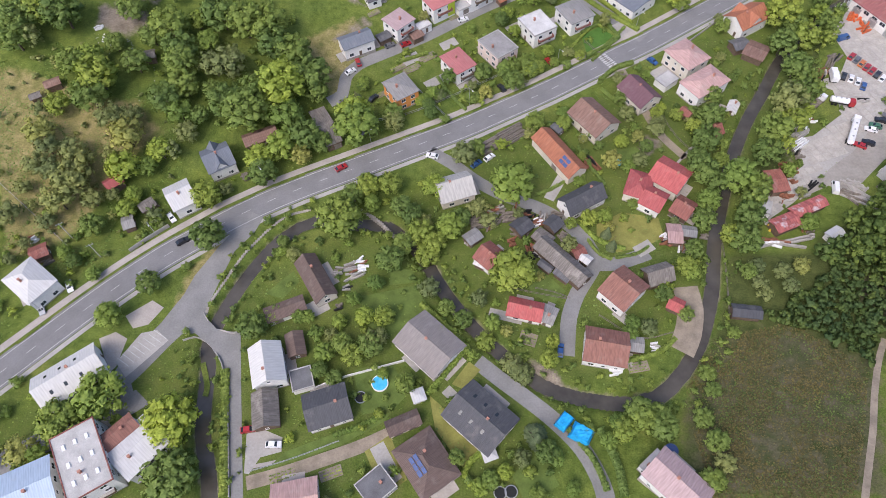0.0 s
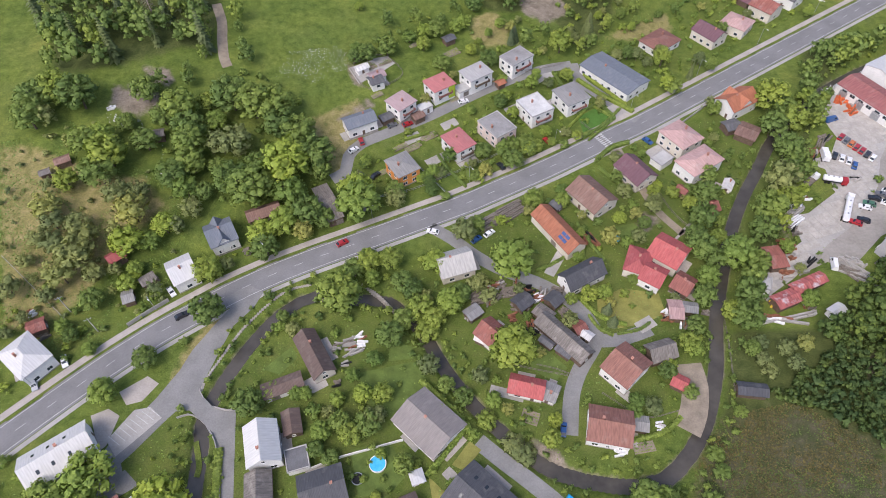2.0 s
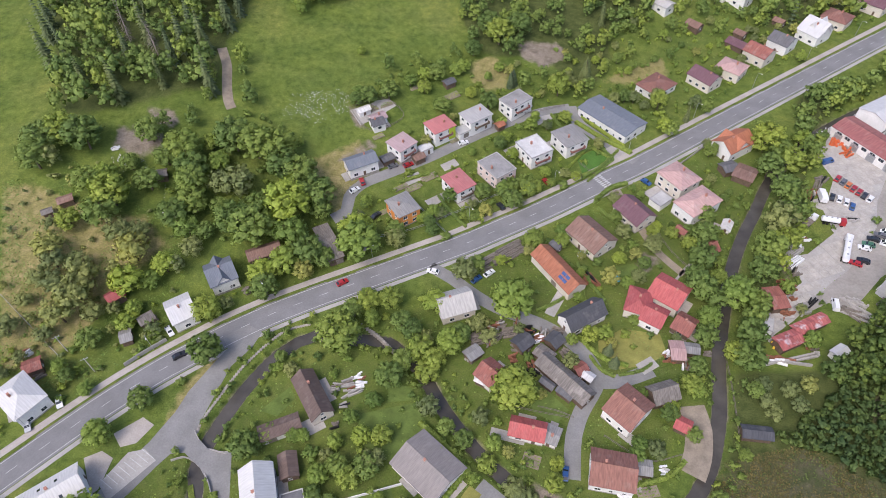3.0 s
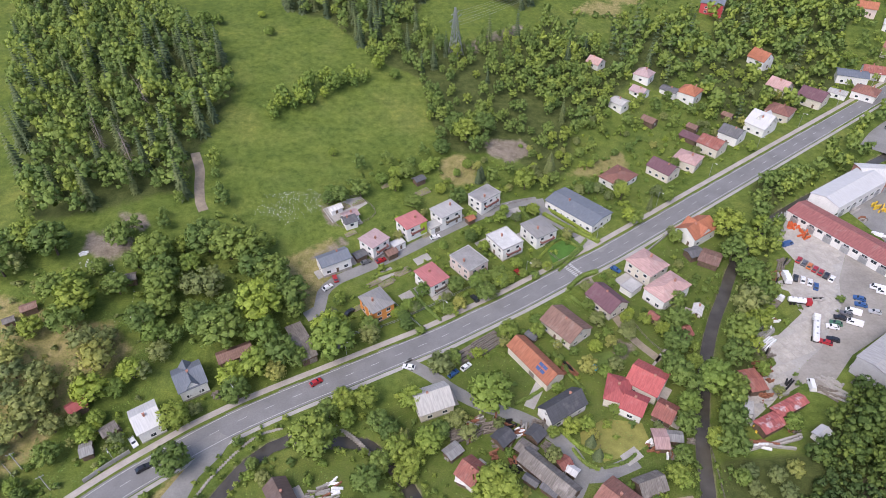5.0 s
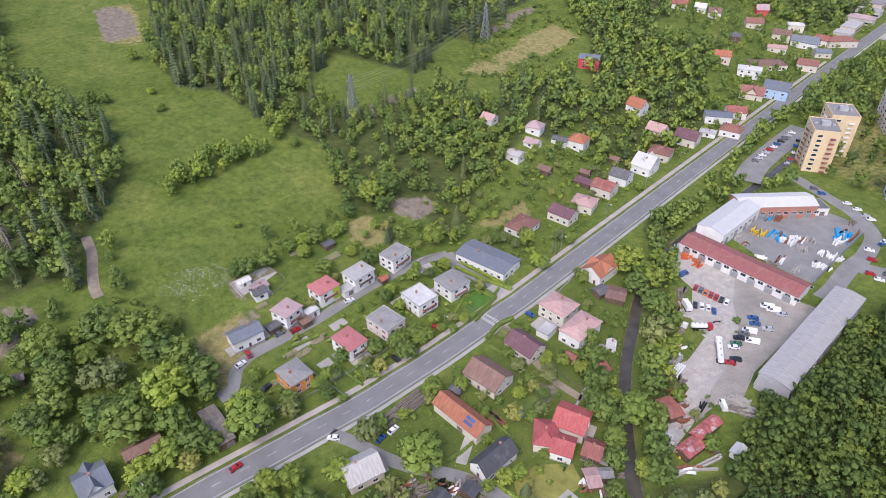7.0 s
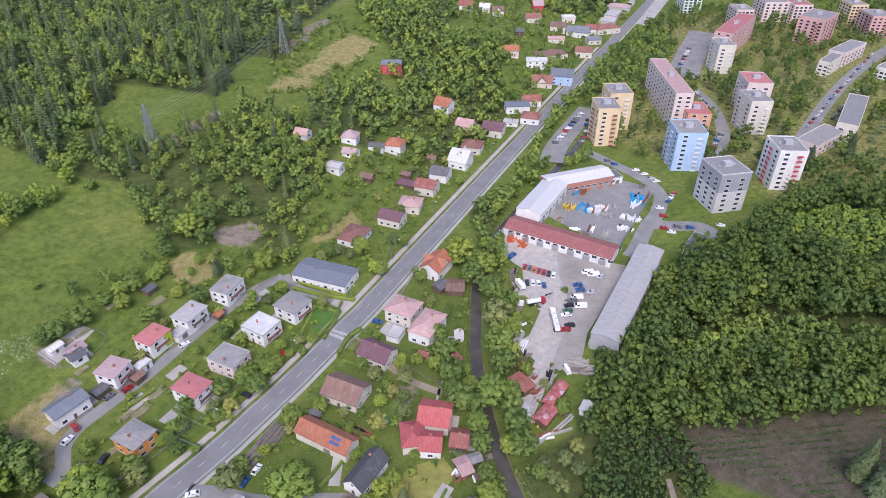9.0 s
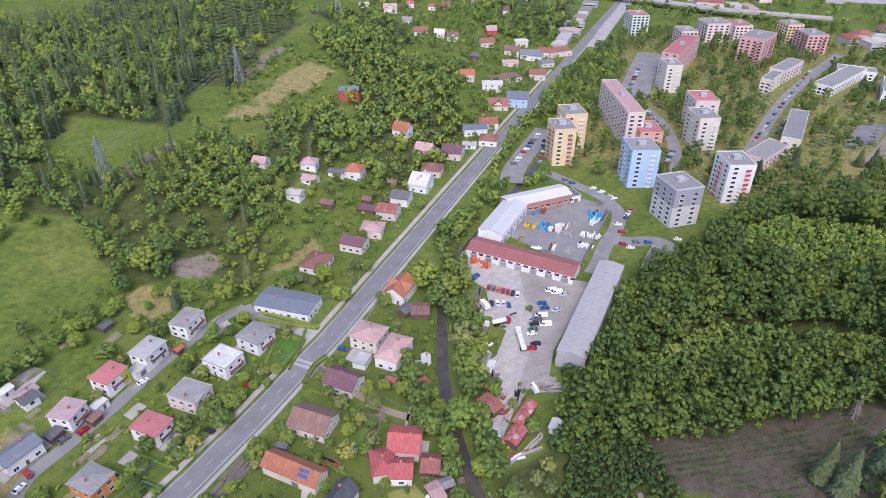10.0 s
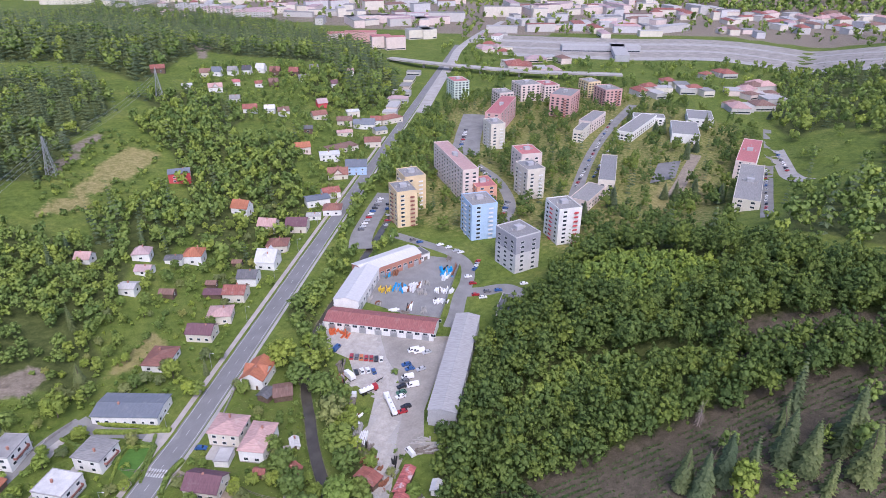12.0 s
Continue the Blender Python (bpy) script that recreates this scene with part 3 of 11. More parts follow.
WOOD_HILLFAR = [(446.8, 619.5), (571.0, 642.0), (496.9, 505.0), (419.4, 492.3), (406.4, 547.7)]
WOOD_MIDHILL = [(247.2, 606.4), (318.6, 604.6), (318.0, 507.6), (269.9, 476.8), (256.4, 542.8)]
WOODS_AND_SHADE = [SHADY_GRASS, WOOD_LEFT, WOOD_SPRUCE, WOOD_CENTRE, WOOD_BELT, WOOD_RIGHT, WOOD_CORNER, WOOD_PLANTATION, WOOD_RIGHTFOOT, WOOD_FARRIGHT, WOOD_MIDLEFT, WOOD_MIDLEFT2, WOOD_LOWLEFT, WOOD_RIDGE, WOOD_LEFTSPRUCE, WOOD_HILLFAR, WOOD_MIDHILL]


def build_ground():
    a = steps(-1500, -90, 150, 4600, 1.15, 1.034)
    s = steps(-3500, -128, 18, 4200, 1.15, 1.043)
    ga, gs = np.meshgrid(a, s)
    x, y = place(ga.ravel(), gs.ravel())
    z = ground_z(x, y)
    n, k = len(a), len(s)
    idx = np.arange(n * k).reshape(k, n)
    quads = np.stack([idx[:-1, :-1], idx[:-1, 1:], idx[1:, 1:], idx[1:, :-1]], -1).reshape(-1, 4)
    me = bpy.data.meshes.new("ground")
    me.vertices.add(n * k)
    me.vertices.foreach_set("co", np.stack([x, y, z], 1).ravel())
    me.loops.add(quads.size)
    me.loops.foreach_set("vertex_index", quads.ravel())
    me.polygons.add(len(quads))
    me.polygons.foreach_set("loop_start", np.arange(0, quads.size, 4))
    me.polygons.foreach_set("use_smooth", np.ones(len(quads), bool))
    me.update(calc_edges=True)
    dry, bare, floor, soil = np.zeros((4, len(x)))
    for poly in DRY:
        dry = np.maximum(dry, ease(inside(x, y, poly), -3, 4) * 0.9)
    dry = np.maximum(dry, 0.5 * ease(inside(x, y, FLATS), -10, 20))
    for poly in BARE:
        bare = np.maximum(bare, ease(inside(x, y, poly), -2, 3))
    # woodland floor, and the same dark tone painted as shade over SHADY_GRASS
    for poly in WOODS_AND_SHADE:
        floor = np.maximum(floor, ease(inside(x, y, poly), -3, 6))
    for poly, k in ((GARDENS, 0.40), (VILLAGE, 0.30)):
        floor = np.maximum(floor, k * ease(inside(x, y, poly), -3, 8))
    for poly in SOIL + [CLEARED_STRIP]:
        k = ease(inside(x, y, poly), -11, -2)
        soil = np.maximum(soil, 0.78 * k)
    for poly in ROUGH:
        k = ease(inside(x, y, poly), -6, 6)
        floor, dry, soil = np.maximum(floor, 0.62 * k), np.maximum(dry, 0.5 * k), np.maximum(soil, 0.50 * k)
    d = line_distance(x, y, BED)
    bare = np.maximum(bare, 0.62 * (1 - ease(d, 1.8, 3.2)))
    col = me.color_attributes.new("cover", "FLOAT_COLOR", "POINT")
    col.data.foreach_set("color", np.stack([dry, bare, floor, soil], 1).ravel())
    me.materials.append(M["ground"])
    return tagged(new("ground", me), "green valley ground of grass, dry meadow and woodland floor", "ground", kind="structure")


build_ground()


def strip(name, pts, width, lift, material, label, smooth=True, clear=True, cat="road"):
    """A road or path laid on the ground along a line; width: one number or one for each point."""
    line = smooth_line(pts, 2.5) if smooth else np.array(pts, float)
    if isinstance(width, (int, float)):
        w = np.full(len(line), float(width))
    else:
        at = [min(range(len(line)), key=lambda i: np.linalg.norm(line[i] - p)) for p in np.array(pts, float)]
        w = np.interp(range(len(line)), at, width)
    tan = np.gradient(line, axis=0)
    nor = np.stack([-tan[:, 1], tan[:, 0]], 1) / (np.linalg.norm(tan, axis=1, keepdims=True) + 1e-9)
    across = np.linspace(-0.5, 0.5, 4)
    p = line[:, None, :] + nor[:, None, :] * (across[None, :, None] * w[:, None, None])
    z = hills(p[..., 0], p[..., 1]) + lift
    verts = np.concatenate([p, z[..., None]], -1).reshape(-1, 3)
    n = len(line)
    faces = [(i * 4 + j, i * 4 + j + 1, (i + 1) * 4 + j + 1, (i + 1) * 4 + j)[::-1] for i in range(n - 1) for j in range(3)]
    if clear:
        for i in range(n - 1):
            c, d = (line[i] + line[i + 1]) / 2, line[i + 1] - line[i]
            keep_clear(c[0], c[1], np.linalg.norm(d) / 2 + 0.5, w[i] / 2 + 0.6, math.degrees(math.atan2(d[1], d[0])))
    ob = sheet(name, verts, faces, material, label)
    ob["category"] = cat
    return ob


def pad(name, poly, lift, material, label, cat="pavement", clear=True):
    """A paved or trodden area with a kerb-high edge."""
    bm = bmesh.new()
    top = [bm.verts.new((x, y, float(hills(x, y)) + lift)) for x, y in poly]
    low = [bm.verts.new((x, y, float(hills(x, y)) - 0.2)) for x, y in poly]
    bm.faces.new(top)
    for i in range(len(poly)):
        j = (i + 1) % len(poly)
        bm.faces.new((low[i], low[j], top[j], top[i]))
    bmesh.ops.recalc_face_normals(bm, faces=bm.faces)
    bmesh.ops.triangulate(bm, faces=bm.faces)
    me = bpy.data.meshes.new(name)
    bm.to_mesh(me)
    bm.free()
    me.materials.append(material)
    if clear:
        CLEAR_POLYS.append(poly)
    return tagged(new(name, me), label, cat, kind="structure")




# ---- water, roads, paths ----
strip("water", STREAM, 5.0, -1.3, M["water"], "shallow dark stream winding between grassy banks", clear=False, cat="water")
for p_, q_ in zip(BED[:-1], BED[1:]):
    c_, d_ = (p_ + q_) / 2, q_ - p_
    keep_clear(c_[0], c_[1], np.linalg.norm(d_) / 2 + 0.5, 2.0, math.degrees(math.atan2(d_[1], d_[0])))


def bend(a):
    """How far the road's middle lies left of its straight line."""
    return float(np.interp(a, [-420, -100, -73, -51, -36, -20, 2, 18, 33, 49, 64, 86, 120, 170, 300, 530, 1100], [-85, -5, 1.3, 6.3, 9.3, 11.3, 12.3, 11.5, 9.5, 6.9, 4.6, 1.2, -1.6, -3.5, -3.2, -3.0, -5.0]))


def main_line(a0, a1, s, step=9.0):
    return [place(a, s + bend(a)) for a in np.arange(a0, a1 + 0.1, (a1 - a0) / max(2, round((a1 - a0) / step)))]


strip("road_main", main_line(-420, 330, 0), 9.6, 0.06, M["asphalt"], "grey two-lane asphalt main road with white lines")
strip("road_main_far", main_line(330, 1100, 0), 8.4, 0.06, M["asphalt"], "grey asphalt main road running on towards the flats")
strip("pavement_main", main_line(-420, 560, 6.9), 2.3, 0.16, M["paving"], "pale paved footway beside the main road", cat="pavement")
strip("road_shoulder", main_line(-420, 700, -5.9), 1.5, 0.05, M["concrete"], "pale gravelly shoulder of the main road", cat="pavement", clear=False)


def road_marks():
    for side in (-4.0, 4.0):
        strip("road_edge_line", main_line(-300, 800, side), 0.17, 0.075, M["paint_white"], "white edge line painted on the road", clear=False, cat="road marking")
    s = Shape()
    for i in range(int(1000 / 9)):
        a = -300 + i * 9
        n = len(s.v)
        for da, ds in ((0, -0.065), (3.0, -0.065), (3.0, 0.065), (0, 0.065)):
            s.v.append((*place(a + da, ds + bend(a + da)), 0.078))
        s.f.append((n, n + 1, n + 2, n + 3))
    tagged(new("centre_line", s.mesh("centre_line", M["paint_white"])), "dashed white centre line of the main road", "road marking", kind="structure")
    ob = None
    for i in range(8):
        s = Shape()
        ds = -3.5 + i * 1.0
        for da, e in ((-1.9, -0.27), (1.9, -0.27), (1.9, 0.27), (-1.9, 0.27)):
            s.v.append((*place(149.1 + da, ds + e + bend(149.1)), 0.08))
        s.f.append((0, 1, 2, 3))
        tagged(new("crossing_stripe", s.mesh("crossing_stripe", M["paint_white"])), "white stripe of a pedestrian crossing", "road marking", "crossing stripes", "structure")


road_marks()
# grassy islands between the road and the footway
for i_ in range(34):
    a_ = -190 + i_ * 17.5
    if not (-52 < a_ < -30 or 149.1 - 8 < a_ < 149.1 + 6):
        strip("verge_grass", main_line(a_, a_ + 10.5, 5.0, 4.0), 1.1, 0.17, M["ground"], "grass island between the road and the footway", clear=False, cat="verge")

pad("road_junction", [(-74.6, 111.0), (-67.8, 116.2), (-62.5, 113.1), (-64.5, 107.5), (-69.7, 100.6), (-74.5, 82.0), (-74.5, 78.0), (-70.1, 74.0), (-63.1, 72.9), (-59.8, 54.3), (-54.4, 25.1), (-57.5, 25.1), (-63.2, 54.3), (-66.5, 62.9), (-71.3, 69.0), (-76.5, 72.9), (-80.3, 72.6), (-83.1, 69.1), (-88.6, 61.3), (-93.5, 55.2), (-96.6, 52.0), (-99.3, 56.1), (-96.2, 63.5), (-87.3, 76.2), (-82.5, 85.5), (-80.5, 92.0), (-75.3, 101.7), (-72.1, 106.9)], 0.065, M["old_asphalt"], "grey asphalt side road and bridge over the stream", "road")
pad("pavement_parking", [(-97.5, 64.0), (-92.4, 73.0), (-87.9, 73.9), (-83.8, 70.7), (-90.0, 63.5), (-93.5, 59.6)], 0.1, M["concrete"], "pale parking bays beside the side road", "pavement")
pad("pavement_court", [(-104.4, 71.3), (-100.0, 73.4), (-96.1, 71.3), (-97.1, 62.6), (-98.7, 61.0)], 0.09, M["paving"], "paved court before the white farmhouse", "pavement")
pad("pavement_stop", [(-98.5, 78.5), (-91.6, 83.6), (-87.6, 81.2), (-91.0, 75.7), (-95.2, 74.5)], 0.09, M["paving"], "paved bus stop area by the road", "pavement")
pad("pavement_school", [(-121.9, 39.1), (-114.2, 43.6), (-101.5, 47.4), (-89.7, 56.0), (-84.8, 52.0), (-96.0, 44.3), (-108.9, 39.1), (-119.3, 31.9)], 0.08, M["old_asphalt"], "dark asphalt yard of the assembly hall", "pavement")
strip("road_village", [(-9.1, 139.9), (-1.3, 134.4), (7.1, 126.7), (16.2, 120.7), (25.1, 116.8), (32.9, 111.7), (39.3, 104.8), (42.3, 97.6), (41.1, 93.1), (35.9, 85.1), (32.8, 77.7), (31.4, 69.8), (30.8, 65.5)], 4.6, 0.06, M["old_asphalt"], "narrow grey village lane between the houses", cat="road")
strip("road_village_branch", [(40.8, 95.0), (47.7, 95.0), (54.0, 96.9), (59.1, 98.9)], 4.6, 0.07, M["old_asphalt"], "short asphalt branch of the village lane", cat="road")
strip("road_lower", [(5.6, 63.9), (11.0, 59.3), (18.5, 53.4), (26.3, 46.7), (32.4, 39.8), (36.1, 31.9), (37.1, 24.3)], 4.6, 0.06, M["old_asphalt"], "grey asphalt lane along the stream", cat="road")
strip("track_dirt", [(-54.6, 31.1), (-45.5, 33.6), (-35.6, 36.9), (-25.5, 40.5), (-18.1, 43.8)], 3.6, 0.06, M["earth"], "brown dirt track between the gardens", cat="track")
strip("path_garden", [(-54.6, 35.1), (-46.0, 36.9), (-37.4, 40.2), (-31.6, 42.3)], 1.0, 0.06, M["paving"], "pale garden path", cat="path")
pad("pavement_drive", [(-56.6, 43.8), (-51.6, 44.7), (-46.8, 42.8), (-46.6, 39.1), (-52.0, 37.6), (-54.3, 33.4), (-55.6, 33.6)], 0.07, M["concrete"], "concrete drive with a parked white car", "pavement")
strip("road_upper", [(-45.6, 161.9), (-41.0, 165.8), (-40.3, 172.5), (-36.0, 178.6), (-25.6, 185.1), (-10.4, 194.4), (10.2, 208.9), (23.5, 217.0), (37.2, 224.1), (49.8, 228.0)], 4.4, 0.08, M["old_asphalt"], "narrow asphalt street above the houses", cat="road")
strip("road_office", [(72.5, 194.2), (66.2, 201.2), (59.5, 209.6), (52.5, 219.0), (49.9, 228.6)], 5.5, 0.07, M["old_asphalt"], "asphalt drive beside the long office building", cat="road")
strip("track_village", [(61.7, 177.5), (65.3, 164.0), (70.2, 147.4), (77.4, 135.8)], 3.0, 0.06, M["earth"], "dirt track between the gardens", cat="track")
strip("road_grove", [(-30.7, 148.3), (-34.2, 153.8), (-38.7, 157.4)], 5, 0.07, M["old_asphalt"], "short asphalt drive off the main road", cat="road")
strip("path_garden", [(86.0, 141.5), (80.8, 140.6), (74.0, 133.4)], 0.9, 0.06, M["paving"], "pale garden path", cat="path")
strip("path_meadow", [(118.4, 68.8), (113.9, 61.9), (108.7, 52.1), (104.4, 42.9), (99.8, 34.3), (94.8, 25.0)], 1.6, 0.1, M["earth"], "trodden footpath down the meadow", cat="path")
strip("track_forest", [(-101.1, 245.4), (-96.9, 234.7), (-95.1, 224.7), (-92.8, 215.2), (-90.6, 210.7)], 4, 0.15, M["earth"], "gravel track at the edge of the wood", cat="track")
strip("track_dry_field", [(-12.5, 312.3), (-24.1, 317.4), (-41.2, 308.1), (-51.7, 296.1)], 2.0, 0.15, M["ground"], "grassy track across the meadow", cat="track")
pad("yard_concrete", [(154.7, 209.2), (160.6, 203.3), (169.7, 187.7), (157.6, 170.7), (151.3, 157.0), (133.9, 137.8), (124.6, 131.3), (112.1, 120.4), (107.9, 116.9), (97.2, 109.7), (93.3, 110.2), (102.5, 122.2), (116.0, 132.4), (113.5, 143.3), (122.4, 144.8), (135.3, 154.6), (131.9, 167.6), (138.4, 187.6)], 0.05, M["concrete"], "pale concrete works yard with parked vehicles", "yard")
pad("yard_asphalt", [(169.3, 187.0), (176.2, 178.0), (184.6, 165.0), (189.8, 159.0), (164.8, 146.2), (143.1, 134.4), (127.2, 120.0), (121.5, 123.8), (113.9, 120.2), (112.1, 120.4), (124.6, 131.3), (133.9, 137.8), (151.3, 157.0), (157.6, 170.7)], 0.13, M["yard_asphalt"], "worn grey asphalt of the works yard", "yard")
YARD_PLOTS = CLEAR_POLYS[-2:]
pad("yard_upper", [(183.0, 216.3), (210.1, 230.4), (241.9, 226.1), (252.3, 207.1), (245.0, 201.8), (197.8, 174.4), (188.4, 191.7)], 0.06, M["old_asphalt"], "grey asphalt storage yard behind the halls", "yard")
strip("road_estate", [(250.4, 259.6), (253.3, 237.7), (255.0, 216.3), (250.0, 200.4), (235.4, 187.9), (220.0, 180.1), (204.4, 170.1), (194.8, 165.0)], 7.5, 0.065, M["old_asphalt"], "asphalt access road to the works yard", cat="road")
strip("road_estate_branch", [(223.8, 182.1), (231.8, 174.7), (241.4, 167.9), (238.5, 153.6)], 9, 0.07, M["old_asphalt"], "asphalt parking road by the flats", cat="road")
strip("road_flats", [(661.6, 300.6), (588.4, 282.3), (515.3, 261.4), (454.3, 239.1), (405.7, 218.6), (369.6, 202.9), (351.1, 196.8)], 9, 0.065, M["old_asphalt"], "street lined with parked cars between the flats", cat="road")
strip("road_flats_car_park", [(296.6, 313.2), (264.5, 292.9), (237.5, 274.4), (222.9, 260.5)], 14, 0.065, M["old_asphalt"], "car park beside the yellow flats", cat="road")
strip("road_flats_lane", [(513.2, 404.7), (447.9, 360.3), (402.5, 326.9)], 24, 0.065, M["old_asphalt"], "car park between the long blocks", cat="road")
strip("road_flats_court", [(389.0, 303.4), (372.4, 270.5), (341.2, 235.7), (306.9, 217.4)], 8, 0.065, M["old_asphalt"], "car park lane behind the flats", cat="road")
strip("road_terrace", [(592.6, 133.1), (548.5, 115.3), (502.5, 95.9), (488.3, 83.9)], 12, 0.15, M["concrete"], "pale car park on the slope", cat="road")
strip("road_white_blocks", [(657.6, 158.9), (534.1, 121.3), (368.6, 78.3)], 7, 0.15, M["old_asphalt"], "lane beside the long low flats", cat="road")
strip("railway", [(955.4, 720.0), (1073.4, 525.1), (1177.0, 367.4), (1102.3, 118.8)], 48, 0.6, M["yard_asphalt"], "pale gravel railway track bed", cat="railway")
strip("railway", [(929.0, 690.0), (1039.0, 507.5), (1140.3, 354.8), (1069.5, 114.1)], 30, 0.5, M["concrete"], "pale gravel railway track bed", cat="railway")
strip("railway", [(904.3, 661.8), (1006.7, 491.0), (1105.7, 343.0), (1036.6, 109.4)], 48, 0.6, M["yard_asphalt"], "pale gravel railway track bed", cat="railway")
strip("railway", [(881.0, 635.3), (976.2, 475.4), (1073.0, 331.8), (1003.1, 104.8)], 30, 0.5, M["concrete"], "pale gravel railway track bed", cat="railway")
strip("railway", [(859.0, 610.3), (947.4, 460.6), (1042.1, 321.3), (969.2, 100.2)], 48, 0.6, M["yard_asphalt"], "pale gravel railway track bed", cat="railway")
strip("railway", [(834.0, 583.6), (915.7, 444.4), (1008.1, 309.7), (934.1, 95.3)], 30, 0.5, M["concrete"], "pale gravel railway track bed", cat="railway")
strip("road_town", [(479.9, 450.4), (594.2, 528.3), (722.0, 614.4), (826.7, 685.6), (974.8, 761.2), (1151.7, 839.5)], 13, 0.3, M["concrete"], "wide pale road into the town", cat="road")
pad("sports_court", [(491.3, 194.3), (510.8, 183.4), (468.2, 170.1), (443.3, 179.4)], 0.3, M["asphalt"], "grey hard sports court", "court")
strip("running_track", [(534.1, 179.7), (494.2, 170.4), (459.1, 161.8), (427.1, 154.7)], 9, 0.3, M["earth"], "reddish running track", cat="track")
pad("lawn", [(44.4, 109.4), (52.9, 114.0), (64.2, 111.8), (64.9, 104.6), (58.1, 100.9), (49.5, 99.2), (43.8, 103.7)], 0.045, M["lawn_dry"], "mown garden lawn of short grass", "lawn", clear=False)
pad("lawn", [(-28.6, 84.5), (-12.6, 88.2), (-8.2, 80.7), (-12.2, 75.3), (-17.8, 70.0), (-28.0, 76.3)], 0.049, M["lawn"], "mown garden lawn of short grass", "lawn", clear=False)
pad("lawn", [(-29.3, 61.6), (-18.3, 63.7), (-14.0, 54.2), (-16.9, 50.8), (-26.0, 48.8)], 0.053, M["lawn"], "mown garden lawn of short grass", "lawn", clear=False)
pad("lawn", [(48.9, 196.2), (57.5, 202.0), (62.0, 195.0), (50.0, 185.4)], 0.057, M["lawn_fresh"], "mown garden lawn of short grass", "lawn", clear=False)
pad("lawn", [(-45.5, 39.1), (-31.8, 44.2), (-18.4, 49.5), (-19.5, 47.2), (-31.5, 40.5), (-50.1, 34.5)], 0.061, M["lawn"], "mown garden lawn of short grass", "lawn", clear=False)
pad("lawn", [(-24.6, 39.1), (-18.1, 43.5), (-13.2, 32.0), (-18.8, 27.9)], 0.065, M["lawn_dry"], "mown garden lawn of short grass", "lawn", clear=False)
pad("lawn", [(3.2, 63.9), (6.4, 61.4), (1.6, 55.8), (-1.6, 57.4)], 0.069, M["lawn_dry"], "mown garden lawn of short grass", "lawn", clear=False)
pad("lawn", [(-7.8, 54.2), (-1.6, 48.7), (5.8, 39.0), (1.3, 34.8), (-6.1, 44.9)], 0.073, M["lawn_dry"], "mown garden lawn of short grass", "lawn", clear=False)
pad("lawn", [(13.6, 33.4), (22.0, 39.0), (25.7, 30.6), (16.8, 26.6)], 0.077, M["lawn"], "mown garden lawn of short grass", "lawn", clear=False)
pad("lawn", [(20.0, 92.8), (25.3, 93.8), (32.3, 86.0), (28.5, 81.4), (22.1, 85.2)], 0.081, M["lawn"], "mown garden lawn of short grass", "lawn", clear=False)
pad("lawn", [(52.9, 138.5), (61.1, 141.0), (65.9, 135.9), (57.0, 128.7)], 0.085, M["lawn"], "mown garden lawn of short grass", "lawn", clear=False)
pad("lawn", [(-20.6, 95.1), (-13.6, 93.1), (-11.7, 89.2), (-20.3, 88.3)], 0.089, M["lawn"], "mown garden lawn of short grass", "lawn", clear=False)
pad("lawn", [(-57.7, 85.7), (-50.1, 93.4), (-47.9, 89.5), (-52.3, 83.8)], 0.093, M["lawn"], "mown garden lawn of short grass", "lawn", clear=False)
strip("bay_line", [(-97.5, 65.4), (-93.4, 62.8)], 0.16, 0.115, M["paint_white"], "white parking bay line on pale paving", cat="road marking")
strip("bay_line", [(-96.3, 66.6), (-92.2, 64.0)], 0.16, 0.115, M["paint_white"], "white parking bay line on pale paving", cat="road marking")
strip("bay_line", [(-95.0, 67.8), (-90.9, 65.2)], 0.16, 0.115, M["paint_white"], "white parking bay line on pale paving", cat="road marking")
strip("bay_line", [(-93.8, 69.0), (-89.7, 66.4)], 0.16, 0.115, M["paint_white"], "white parking bay line on pale paving", cat="road marking")
strip("bay_line", [(-92.6, 70.2), (-88.4, 67.6)], 0.16, 0.115, M["paint_white"], "white parking bay line on pale paving", cat="road marking")
strip("bay_line", [(-91.3, 71.4), (-87.2, 68.8)], 0.16, 0.115, M["paint_white"], "white parking bay line on pale paving", cat="road marking")
strip("bay_line", [(-90.0, 72.6), (-85.9, 70.0)], 0.16, 0.115, M["paint_white"], "white parking bay line on pale paving", cat="road marking")
strip("bay_line", [(-88.8, 73.9), (-84.6, 71.2)], 0.16, 0.115, M["paint_white"], "white parking bay line on pale paving", cat="road marking")
strip("road_asphalt_court", [(-101.5, 47.4), (-94.6, 53.6), (-90.5, 56.0)], 9, 0.085, M["old_asphalt"], "grey asphalt forecourt between the halls", cat="road")
pad("pavement_drive", [(-4.5, 177.3), (-12.0, 172.4), (-9.8, 169.0), (-2.3, 173.9)], 0.08, M["concrete"], "pale concrete drive beside a house", "pavement")
pad("pavement_drive", [(-14.9, 186.8), (-20.7, 182.9), (-18.6, 179.6), (-12.7, 183.4)], 0.08, M["concrete"], "pale concrete drive beside a house", "pavement")
pad("pavement_drive", [(-16.0, 197.8), (-22.7, 193.5), (-20.5, 190.1), (-13.8, 194.5)], 0.08, M["concrete"], "pale concrete drive beside a house", "pavement")
pad("pavement_drive", [(6.9, 175.3), (0.2, 170.9), (2.1, 168.0), (8.8, 172.4)], 0.08, M["concrete"], "pale concrete drive beside a house", "pavement")
pad("pavement_drive", [(-0.4, 194.8), (-6.2, 191.0), (-4.3, 188.0), (1.5, 191.8)], 0.08, M["concrete"], "pale concrete drive beside a house", "pavement")
